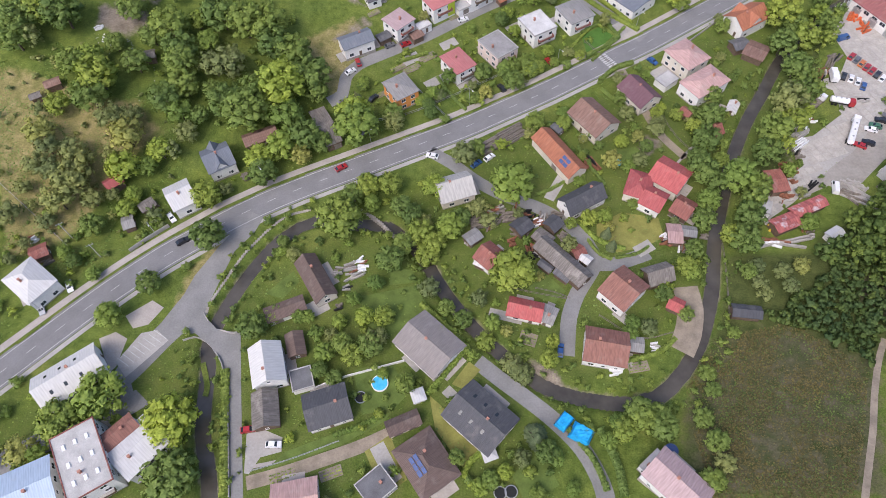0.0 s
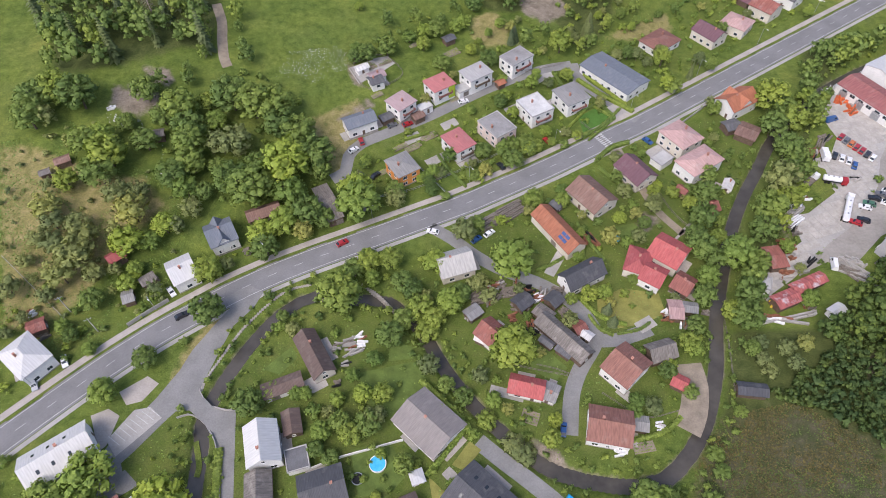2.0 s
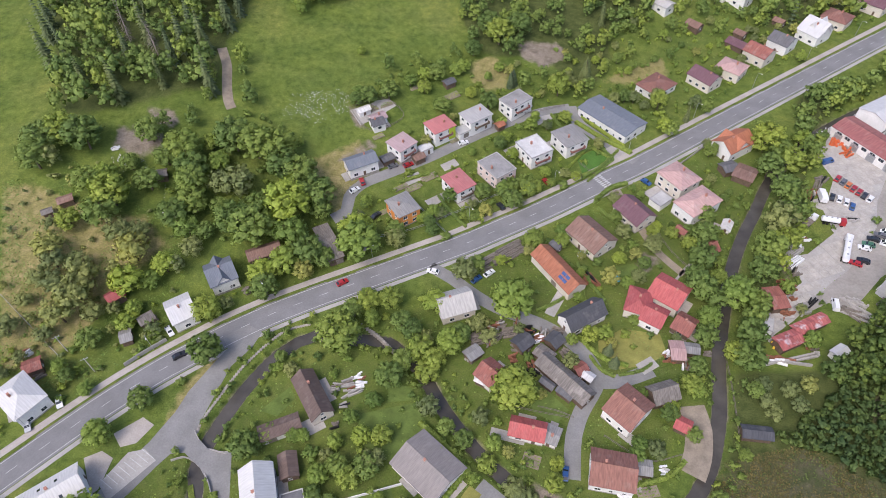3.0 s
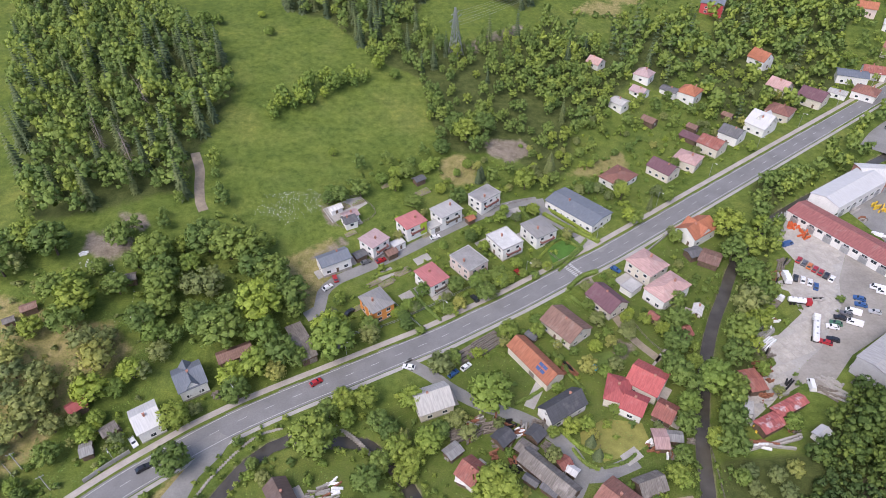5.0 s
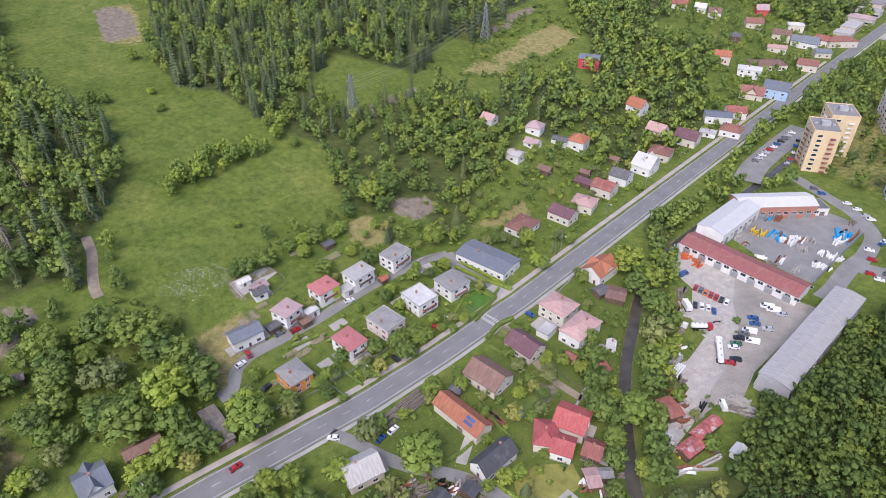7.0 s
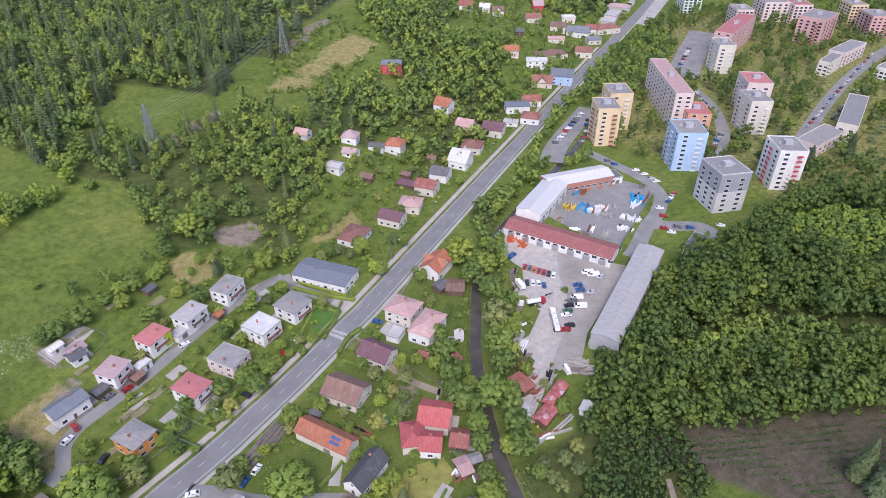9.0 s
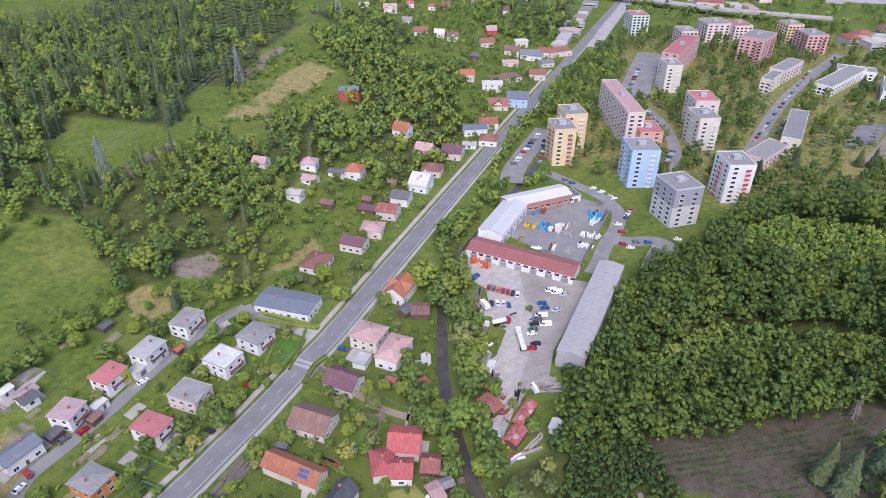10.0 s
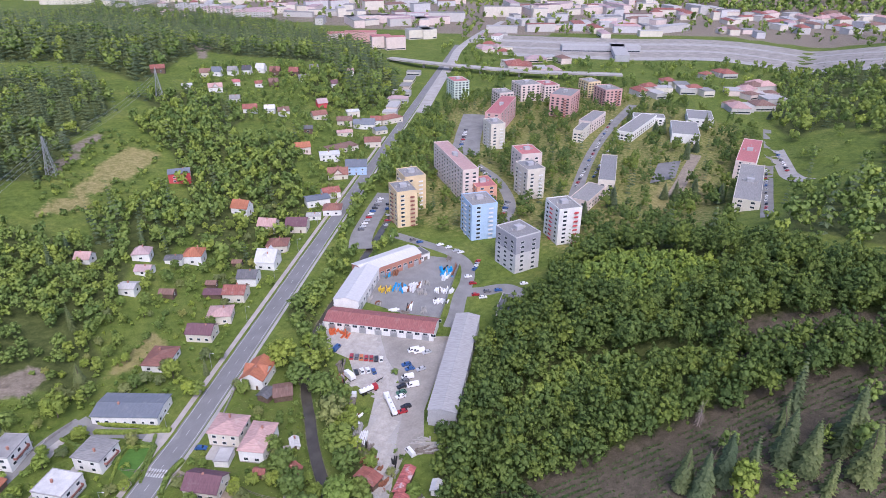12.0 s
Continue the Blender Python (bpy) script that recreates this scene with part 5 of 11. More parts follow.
house("cottage", 87.1, 145.2, 6.5, 5.0, 30, 2.6, 2, "gable", "old_red", "timber")
house("villa", 111.2, 200.0, 13.5, 9.6, 32, 5, 3, "cross", "orange", "white")
house("shed", 106.4, 187.4, 5.7, 5.1, 18, 2.8, 0.8, "gable", "dark_grey", "timber")
house("shed", 111.7, 183.8, 7.2, 8.1, -35, 2.8, 0.8, "gable", "old_brown", "timber")
house("house", -19.5, 164.6, 8.6, 10.1, 33, 6, 1.4, "hip", "grey", "orange_wall")
house("house", 1.0, 177.2, 8.1, 10.6, 35, 6, 0.5, "hip", "pink_red", "white")
house("house", 15.9, 185.6, 9.5, 11.9, 36, 6, 0, "flat", "grey", "blush")
house("house", 31.3, 196.9, 10.1, 11.4, 30, 6, 0, "flat", "white_felt", "white")
house("house", 46.2, 203.2, 10.2, 10.9, 29, 6, 0.9, "hip", "grey", "white")
house("house", -36.6, 185.6, 11.6, 6.9, 27, 5, 1.6, "gable", "blue_slate", "white")
house("house", -21.2, 195.2, 8.5, 8.3, 44, 6, 0.4, "hip", "mauve", "white")
house("house", -6.4, 206.2, 9.6, 8.3, 34, 6, 0.5, "hip", "pink_red", "lime_wall")
house("house", 8.4, 213.5, 10.6, 8.1, 35, 6, 0.4, "hip", "light_grey", "white")
house("house", 25.5, 223.8, 11.4, 8.3, 39, 6, 0, "flat", "grey", "white")
house("office", 66.1, 218.7, 25.5, 13.4, -50, 4.2, 1, "gable", "blue_slate", "white")
house("bungalow", 89.7, 241.9, 14.0, 11.0, 39, 3.5, 2, "hip", "terracotta", "white")
house("house", 112.1, 246.4, 12.0, 9.0, -53, 4.5, 2.6, "gable", "purple", "cream")
house("house", 126.2, 253.6, 11.0, 10.0, -42, 4.5, 2, "hip", "pink", "cream")
house("house", 142.3, 265.5, 11.0, 10.0, -50, 5, 2.6, "gable", "old_red", "cream")
house("house", 156.1, 275.0, 10.0, 10.0, -49, 5, 2.6, "gable", "dark_grey", "white")
house("house", -127.4, 87.8, 9.5, 13.0, 53, 5.5, 2.4, "hip", "white_metal", "white")
house("shed", -129.8, 99.2, 4.7, 4.4, 28, 3, 0.8, "gable", "old_red", "timber")
house("shed", -112.3, 124.3, 5.0, 4.0, 43, 3, 1.2, "gable", "red", "timber")
house("shed", -104.8, 110.2, 3.0, 4.4, 24, 2.6, 0.8, "gable", "grey", "timber")
house("shed", -100.5, 116.9, 4.3, 3.5, 40, 2.6, 0.8, "gable", "weathered", "timber")
house("house", -89.1, 119.0, 7.5, 10.0, 33, 5, 2.4, "gable", "white_metal", "white")
house("house", -79.6, 133.9, 8.7, 10.2, 29, 5, 2.8, "cross", "blue_slate", "white")
house("barn", -67.2, 144.2, 11.0, 5.0, 25, 3.4, 1.4, "gable", "old_brown", "timber")
house("barn", -45.3, 148.8, 5.0, 17.0, 27, 3.4, 1.6, "gable", "weathered", "timber")
house("garden_house", -31.9, 208.3, 5.1, 5.4, 27, 3, 1, "gable", "dark_grey", "white")
# Some far roofs take mauve and terracotta for pink and orange: haze in colour.
house("house", 123.5, 324.6, 9.0, 8.0, -40, 4, 3.5, "hip", "mauve", "white", far=True)
house("cottage", 98.8, 335.7, 8.0, 7.0, -50, 3, 2.4, "gable", "pink", "white", far=True)
house("house", 145.0, 309.8, 10.0, 10.0, -45, 5, 3.5, "hip", "orange", "white", far=True)
house("annex", 135.1, 312.8, 9.0, 6.0, -45, 3, 0.8, "gable", "dark_grey", "white", far=True)
house("cottage", 117.5, 310.4, 8.0, 7.0, -50, 2.8, 1.8, "gable", "mauve", "white", far=True)
house("cottage", 103.2, 297.8, 8.0, 7.0, -50, 4, 1, "gable", "light_grey", "white", far=True)
house("shed", 116.6, 286.2, 7.0, 5.0, -50, 2.6, 1.4, "gable", "old_brown", "timber", far=True)
house("shed", 162.3, 295.8, 5.0, 4.0, -50, 2.6, 1, "gable", "old_brown", "timber", far=True)
house("shed", 139.2, 283.7, 5.0, 4.0, -50, 2.6, 1, "gable", "old_brown", "timber", far=True)
house("shed", 135.5, 275.9, 9.0, 6.0, -50, 2.8, 1.4, "gable", "purple", "timber", far=True)
house("house", 200.8, 349.1, 11.0, 9.0, -60, 5, 4, "gable", "orange", "white", far=True)
house("house", 202.3, 323.3, 11.0, 9.0, -55, 4.5, 3.5, "gable", "pink", "cream", far=True)
house("house", 215.2, 310.3, 13.0, 11.0, -50, 5, 3.5, "gable", "purple", "cream", far=True)
house("house", 190.5, 296.4, 12.0, 11.0, -45, 4.5, 3, "hip", "terracotta", "cream", far=True)
house("house", 175.6, 284.7, 11.0, 10.0, -55, 5, 4.5, "cross", "white_metal", "white", far=True)
house("house", 250.2, 334.5, 16.0, 10.0, -25, 5, 1, "gable", "blue_slate", "white", far=True)
house("house", 265.7, 338.9, 12.0, 10.0, -25, 4.5, 2.5, "gable", "old_red", "white", far=True)
house("house", 247.7, 315.0, 12.0, 11.0, -45, 4, 3, "hip", "terracotta", "white", far=True)
house("annex", 232.9, 316.5, 9.0, 6.0, -40, 3, 0.5, "gable", "light_grey", "white", far=True)
house("house", 295.1, 365.2, 15.0, 11.0, -40, 4, 4, "cross", "terracotta", "cream", far=True)
house("villa", 311.6, 362.5, 16.0, 12.0, -45, 7, 4, "gable", "blue_slate", "blue_wall", far=True)
house("house", 316.3, 400.9, 16.0, 10.0, -35, 6, 1.5, "hip", "white_metal", "white", far=True)
house("bungalow", 340.8, 414.8, 26.0, 14.0, -10, 4, 2, "hip", "old_brown", "cream", far=True)
house("house", 368.3, 404.8, 14.0, 11.0, -40, 5, 3, "gable", "terracotta", "cream", far=True)
house("house", 416.9, 485.5, 12.5, 9.4, -30, 5, 1.6, "hip", "white_felt", "cream", far=True)
house("house", 388.6, 465.4, 14.0, 10.0, -40, 5, 3, "gable", "old_brown", "cream", far=True)
house("house", 398.5, 455.2, 12.0, 10.0, -40, 5, 3.5, "gable", "blue_slate", "white", far=True)
house("house", 403.9, 448.3, 12.0, 9.0, -50, 5, 4.5, "gable", "blue_slate", "white", far=True)
house("house", 419.0, 453.9, 10.0, 9.0, -50, 5, 3, "gable", "old_red", "white", far=True)
house("house", 432.4, 449.1, 24.0, 13.0, -10, 5, 3, "hip", "terracotta", "cream", far=True)
house("house", 368.7, 442.8, 14.0, 8.0, -30, 3.5, 1.5, "gable", "pink", "cream", far=True)
house("house", 399.6, 428.4, 12.0, 9.0, -20, 4, 2, "gable", "blue_slate", "cream", far=True)
house("house", 400.9, 513.8, 10.1, 7.8, -20, 5, 3.7, "gable", "mauve", "red_wall", far=True)
house("house", 374.2, 485.6, 14.0, 10.0, -20, 4.5, 3, "gable", "terracotta", "cream", far=True)
house("cottage", 459.9, 564.3, 7.0, 6.2, -30, 5, 3.2, "gable", "purple", "white", far=True)
house("house", 192.9, 411.1, 14.0, 11.0, -30, 7, 1.5, "gable", "blue_slate", "red_wall", far=True)
house("house", 304.5, 420.4, 12.0, 10.0, -30, 5, 3, "gable", "orange", "blush", far=True)
house("cottage", 337.8, 455.6, 8.0, 7.0, -40, 4, 2, "gable", "dark_grey", "timber", far=True)
house("house", 321.4, 518.5, 12.5, 8.6, -35, 4.5, 3.2, "gable", "old_red", "white", far=True)
house("house", 328.7, 554.5, 9.4, 7.8, -40, 4, 2.6, "gable", "grey", "white", far=True)
house("house", 338.3, 512.2, 9.4, 7.8, -40, 4, 3.2, "gable", "white_metal", "white", far=True)
house("house", 344.6, 499.8, 10.1, 7.8, -30, 5, 3.2, "cross", "old_brown", "white", far=True)
house("house", 332.5, 594.7, 13.3, 9.4, -30, 5, 3.2, "cross", "pink", "white", far=True)
house("cottage", 362.6, 605.0, 7.8, 6.2, -30, 4, 2.1, "gable", "pink_red", "white", far=True)
house("cottage", 380.7, 591.2, 7.8, 6.2, -30, 4, 2.1, "gable", "old_red", "white", far=True)
house("house", 396.0, 587.0, 9.4, 7.8, -30, 5, 3.2, "cross", "old_brown", "timber", far=True)
house("house", 353.0, 647.8, 10.1, 7.8, -40, 5, 3.2, "gable", "old_brown", "cream", far=True)
house("house", 366.1, 645.9, 10.1, 7.8, -50, 5, 4.2, "gable", "blue_slate", "white", far=True)
house("house", 381.8, 640.7, 10.1, 7.8, -50, 5, 4.2, "gable", "grey", "white", far=True)
house("house", 397.8, 637.8, 9.4, 7.8, -50, 5, 4.2, "gable", "anthracite", "white", far=True)
house("house", 415.6, 637.1, 10.1, 8.6, -60, 5, 4.7, "gable", "white_metal", "white", far=True)
house("house", 423.4, 621.4, 10.9, 8.6, -50, 5, 4.2, "cross", "terracotta", "timber", far=True)
house("house", 442.8, 613.2, 10.1, 8.6, -50, 5, 4.2, "gable", "old_red", "timber", far=True)
house("house", 439.5, 591.5, 10.9, 7.8, -30, 5, 2.1, "gable", "grey", "white", far=True)
house("house", 480.4, 625.1, 9.4, 7.8, -30, 5, 2.1, "gable", "grey", "cream", far=True)
house("house", 517.5, 605.4, 10.9, 7.8, -30, 5, 2.6, "gable", "pink", "white", far=True)
house("cottage", 314.0, 616.5, 9.4, 6.2, -20, 3.5, 1.1, "gable", "white_metal", "white", far=True)
house("cottage", -31.8, 211.4, 6.0, 4.5, 33, 2.6, 0.9, "gable", "mauve", "white", far=True)
house("shed", -38.0, 215.2, 5.0, 3.0, 33, 2.2, 0.6, "gable", "white_felt", "white", far=True)
house("house", 173.7, 283.0, 11.0, 10.0, -55, 5, 4, "gable", "white_metal", "white", far=True)
house("cottage", 317.9, 681.0, 14.0, 10.0, -30, 5, 3, "gable", "old_red", "timber", far=True)
house("house", 752.3, 530.2, 30.0, 14.0, -10, 6, 3, "gable", "old_red", "cream", far=True)
house("house", 940.8, 696.4, 26.0, 14.0, 20, 8, 2, "hip", "pink", "white", far=True)


# ---- apartment blocks ----
def apartment_block(name, x, y, L, W, rot, h, wall, accent, low=False):
    """A panel-built block: body, flat roof with lift house, rows of windows, loggias."""
    root = thing(name, f"{wall.replace('_wall', '').replace('_', ' ')} panel-built apartment block with {'low ' if low else ''}flat roof", "apartment building", pose(x, y, gz(x, y), 0, 0, rot), "apartment blocks")
    keep_clear(x, y, L / 2 + 2.5, W / 2 + 2.5, rot)
    part("wall", Shape().box(-L / 2, L / 2, -W / 2, W / 2, -2.5, h), M[wall], root)
    rs = Shape().box(-L / 2 + 0.3, L / 2 - 0.3, -W / 2 + 0.3, W / 2 - 0.3, h, h + 0.15)
    part("roof", rs, M["pink"] if accent == "pink_roof" else M["pink_red"] if accent == "red_roof" else M["grey"], root, "flat roof deck")
    e = Shape()
    for x0, x1, y0, y1 in ((-L / 2, L / 2, -W / 2, -W / 2 + 0.3), (-L / 2, L / 2, W / 2 - 0.3, W / 2), (-L / 2, -L / 2 + 0.3, -W / 2 + 0.3, W / 2 - 0.3), (L / 2 - 0.3, L / 2, -W / 2 + 0.3, W / 2 - 0.3)):
        e.box(x0, x1, y0, y1, h, h + 0.6)
    part("parapet", e, M[wall], root)
    if h > 12:
        lh = part("lift_house", Shape().box(-2.2, 2.2, -1.8, 1.8, h + 0.15, h + 2.4), M["wall_grey"], root, "lift house on the roof")
        part("antenna", Shape().bar((0.5, 0, h + 2.4), (0.5, 0, h + 5.5), 0.1).bar((-0.3, 0, h + 4.8), (1.3, 0, h + 4.8), 0.08).bar((-0.1, 0, h + 4.2), (1.1, 0, h + 4.2), 0.08), M["steel"], lh)
        for dx in (-4.5, 4.2):
            part("vent", Shape().box(dx - 0.5, dx + 0.5, -0.6, 0.6, h + 0.15, h + 1.1), M["light_grey"], root)
    floors = int(h / 2.8)
    for length, at_, turn in wall_slots(L, W):
        n = max(2, int((length - 1.0) / (5.6 if x < 420 else 12.0)))
        long_side = length >= max(L, W) - 1
        mid = n // 2
        if math.hypot(x, y) >= 620:
            band = Shape()
            for i in range(n * 2 * floors):
                u = (i % (n * 2) - n + 0.5) * (length - 1.0) / (n * 2)
                z = 1.0 + i // (n * 2) * 2.8
                band.box(u - 1.2, u + 1.2, -0.05, 0.03, z, z + 1.5)
            px, py = at_(0)
            part("window_band", band, M["glass"], root, "", pose(px, py, 0, 0, 0, turn))["kind"] = "stuff"
        for fl in range(floors):
            z = 1.0 + fl * 2.8
            for i in range(n):
                px, py = at_((i - (n - 1) / 2) * (length - 1.0) / n)
                if accent in ("red_wall", "rust_red", "white") and i == mid and h > 12 and math.hypot(x, y) < 900:
                    lo = Shape().box(-1.4, 1.4, -0.9, -0.02, 0, 0.15).box(-1.4, 1.4, -0.95, -0.88, 0.15, 1.15)
                    lg = part("loggia", lo, M["old_red" if accent == "rust_red" else accent], root, "", pose(px, py, z - 0.75, 0, 0, turn))
                    continue
                elif math.hypot(x, y) < 620:
                    part("window", FAR_WIN["block"], None, root, "", pose(px, py, z, 0, 0, turn))
        if accent == "two_tone" and length:
            px, py = at_(0)
            part("cladding", Shape().box(-length / 2 - 0.03, length / 2 + 0.03, -0.012, -0.004, h * 0.55, h - 0.05), M["slate_wall"], root, "grey upper facade cladding", pose(px, py, 0, 0, 0, turn))
    return root


apartment_block("apartment_block", 269.3, 269.5, 13.5, 18.7, -28, 24, "yellow_wall", "rust_red")
apartment_block("apartment_block", 292.6, 284.7, 14.6, 18.7, -26, 24, "yellow_wall", "white")
apartment_block("apartment_block", 287.8, 221.9, 16.6, 19.9, -31, 23, "blue_wall", "white")
apartment_block("apartment_block", 340.7, 286.2, 68.0, 11.5, -121, 24, "blush", "pink_roof")
apartment_block("apartment_block", 331.7, 253.4, 14.8, 20.7, -34, 14, "peach_wall", "red_roof")
apartment_block("apartment_block", 269.3, 179.4, 16.6, 19.0, -18, 22, "lilac_wall", "two_tone")
apartment_block("apartment_block", 316.7, 179.3, 14.9, 19.2, -32, 23, "white", "red_wall")
apartment_block("apartment_block", 363.9, 235.9, 13.7, 19.9, -28, 22, "cream", "white")
apartment_block("apartment_block", 391.9, 258.0, 16.3, 22.5, -35, 22, "blush", "red_roof")
apartment_block("apartment_block", 439.6, 324.9, 13.0, 20.0, -32, 22, "cream", "white")
apartment_block("apartment_block", 498.4, 360.8, 72.0, 15.0, 24, 20, "rose_wall", "red_roof")
apartment_block("apartment_block", 561.3, 468.5, 18.0, 26.0, -30, 20, "mint_wall", "red_roof")
apartment_block("apartment_block", 555.3, 400.8, 16.0, 22.0, -30, 18, "blush", "none")
apartment_block("apartment_block", 607.1, 406.2, 24.0, 26.0, -30, 18, "blush", "none")
apartment_block("apartment_block", 620.3, 387.2, 18.0, 26.0, -30, 18, "blush", "red_roof")
apartment_block("apartment_block", 580.1, 339.0, 34.0, 22.0, 15, 22, "rose_wall", "rust_red")
apartment_block("apartment_block", 667.1, 359.2, 16.0, 22.0, -30, 18, "yellow_wall", "white")
apartment_block("apartment_block", 646.9, 325.1, 20.0, 26.0, -32, 18, "rose_wall", "rust_red")
apartment_block("apartment_block", 550.9, 289.6, 43.2, 12.7, 11, 11, "blush", "none")
apartment_block("apartment_block", 511.5, 278.5, 28.3, 8.5, 15, 11, "cream", "none")
apartment_block("apartment_block", 426.3, 206.4, 12.0, 60.0, -64, 11, "cream", "none")
apartment_block("apartment_block", 380.5, 196.8, 13.7, 36.0, -81, 7, "blush", "none")
apartment_block("apartment_block", 568.6, 251.3, 74.0, 15.0, 8, 8, "white", "red_wall")
apartment_block("apartment_block", 604.0, 256.4, 30.0, 16.0, -60, 7, "white", "none")
apartment_block("apartment_block", 581.4, 210.4, 24.0, 46.0, -65, 8, "white", "none")
apartment_block("apartment_block", 640.8, 219.5, 24.0, 36.0, -65, 7.2, "white", "none")
apartment_block("apartment_block", 427.0, 106.0, 15.5, 74.0, -75, 14, "cream", "none")
apartment_block("apartment_block", 531.0, 137.4, 14.5, 66.0, -77, 14, "blush", "red_roof")

def town_building(x, y, L, W, rot, h, wall, roof):
    """A building of the town: body, roof, rows of windows along both long sides."""
    body = Shape().box(-L / 2, L / 2, -W / 2, W / 2, -2, h - 0.05).mesh("town_building", M[wall])
    root = tagged(new("town_building", body), f"{wall.replace('_wall', '').replace('town_', '')} town building with a {ROOF_WORDS[roof]} roof", "building", "town buildings")
    root.matrix_basis = pose(x, y, gz(x, y), 0, 0, rot)
    keep_clear(x, y, L / 2 + 1, W / 2 + 1, rot)
    if h > 12 or roof in ("grey", "light_grey"):
        part("roof", Shape().box(-L / 2 - 0.2, L / 2 + 0.2, -W / 2 - 0.2, W / 2 + 0.2, h - 0.045, h + 0.5), M[roof], root)
    else:
        part("roof", hip_roof(L, W, h, W * 0.22), M[roof], root)
    for sgn in (-1, 1) if math.hypot(x, y) < 1250 else ():
        for fl in range(max(1, min(1, int(h / 4)))):
            part("window_row", Shape().box(-L / 2 + 1.0, L / 2 - 1.0, -0.05, 0.03, 0, 1.4), M["glass"], root, "", pose(0, sgn * W / 2, 1.1 + fl * h / max(1, min(1, int(h / 4)))))
    return root


town_building(740, 871, 58, 22, -33, 16, "blush", "pink_red")
town_building(755, 847, 53, 20, -46, 18, "rose_wall", "pink_red")
town_building(736, 778, 32, 22, -33, 20, "blush", "pink_red")
town_building(744, 754, 32, 16, -29, 20, "blush", "pink_red")
town_building(861, 806, 52, 24, -28, 16, "cream", "grey")
town_building(874, 809, 53, 17, 56, 16, "cream", "grey")
town_building(866, 1091, 49, 16, 43, 13, "town_pale", "grey")
town_building(980, 1162, 38, 18, 60, 18, "cream", "light_grey")
town_building(995, 1150, 50, 20, -41, 10, "cream", "light_grey")
town_building(971, 1088, 34, 19, 59, 18, "cream", "grey")
town_building(922, 1004, 32, 19, -13, 10, "cream", "grey")
town_building(996, 1015, 49, 17, -48, 13, "lilac_wall", "old_red")
town_building(1013, 1012, 27, 24, 62, 18, "town_pale", "old_brown")
town_building(1055, 1001, 41, 18, -42, 13, "lilac_wall", "mauve")
town_building(1077, 980, 30, 21, -33, 10, "blush", "mauve")
town_building(1081, 966, 55, 17, 47, 10, "town_pale", "old_brown")
town_building(978, 1357, 49, 17, -23, 16, "blush", "old_brown")
town_building(947, 1294, 59, 20, 46, 20, "cream", "mauve")
town_building(1019, 1298, 55, 18, -17, 20, "lilac_wall", "mauve")
town_building(1074, 1281, 48, 22, -16, 20, "lilac_wall", "old_red")
town_building(1024, 1183, 31, 23, 41, 20, "cream", "grey")
town_building(1120, 1206, 48, 22, -24, 20, "cream", "old_red")
town_building(1164, 1175, 55, 21, -13, 12, "town_pale", "old_brown")
town_building(1218, 1186, 58, 19, -46, 16, "lilac_wall", "light_grey")
town_building(1156, 1084, 43, 23, -18, 20, "lilac_wall", "grey")
town_building(1307, 1134, 46, 20, -39, 12, "lilac_wall", "old_brown")
town_building(1041, 1584, 59, 16, -41, 15, "cream", "light_grey")
town_building(1077, 1547, 37, 21, -49, 15, "cream", "old_red")
town_building(1165, 1460, 58, 23, -47, 15, "town_pale", "grey")
town_building(1190, 1362, 28, 19, -13, 15, "cream", "grey")
town_building(1246, 1320, 41, 16, 41, 15, "cream", "old_brown")
town_building(1296, 1277, 38, 17, 56, 10, "cream", "old_red")
town_building(1348, 1195, 40, 16, -20, 15, "lilac_wall", "light_grey")
town_building(1362, 1144, 46, 17, -20, 10, "blush", "mauve")
town_building(1016, 742, 58, 15, -56, 12, "town_pale", "light_grey")
town_building(1146, 809, 54, 14, 56, 9, "cream", "light_grey")
town_building(1143, 764, 55, 21, -23, 12, "town_pale", "light_grey")
town_building(1079, 698, 56, 14, -38, 14, "town_pale", "old_red")
town_building(1164, 730, 26, 17, 49, 14, "town_pale", "grey")
town_building(1133, 677, 56, 19, -51, 9, "blush", "light_grey")
town_building(1147, 658, 48, 23, 40, 14, "lilac_wall", "old_red")
town_building(1213, 677, 36, 14, 41, 9, "lilac_wall", "light_grey")
town_building(1262, 661, 49, 23, -19, 12, "blush", "light_grey")
town_building(1288, 655, 33, 22, -47, 14, "town_pale", "grey")
town_building(1179, 569, 50, 14, -54, 12, "lilac_wall", "mauve")
town_building(1312, 609, 50, 18, -33, 12, "blush", "old_brown")
town_building(1309, 594, 29, 18, -54, 14, "town_pale", "light_grey")
town_building(1299, 562, 30, 18, -17, 14, "blush", "light_grey")
town_building(1203, 845, 30, 17, 57, 10, "town_pale", "grey")
town_building(1255, 816, 33, 15, -39, 20, "cream", "light_grey")
town_building(1243, 762, 41, 18, -32, 14, "lilac_wall", "grey")
town_building(1272, 768, 55, 19, 36, 10, "blush", "light_grey")
town_building(1412, 776, 26, 21, -44, 20, "blush", "old_red")
town_building(1325, 691, 59, 21, -41, 10, "town_pale", "light_grey")
town_building(1430, 720, 58, 21, 38, 14, "lilac_wall", "grey")
town_building(1363, 636, 59, 18, -49, 14, "town_pale", "old_brown")
town_building(1463, 640, 26, 16, -42, 10, "blush", "old_red")
town_building(1542, 634, 36, 23, 37, 14, "blush", "mauve")
town_building(1454, 574, 38, 18, 34, 10, "cream", "mauve")
town_building(1534, 566, 49, 14, -52, 14, "cream", "grey")
town_building(1502, 496, 41, 22, -41, 20, "lilac_wall", "grey")
town_building(1363, 966, 26, 21, 51, 10, "town_pale", "light_grey")
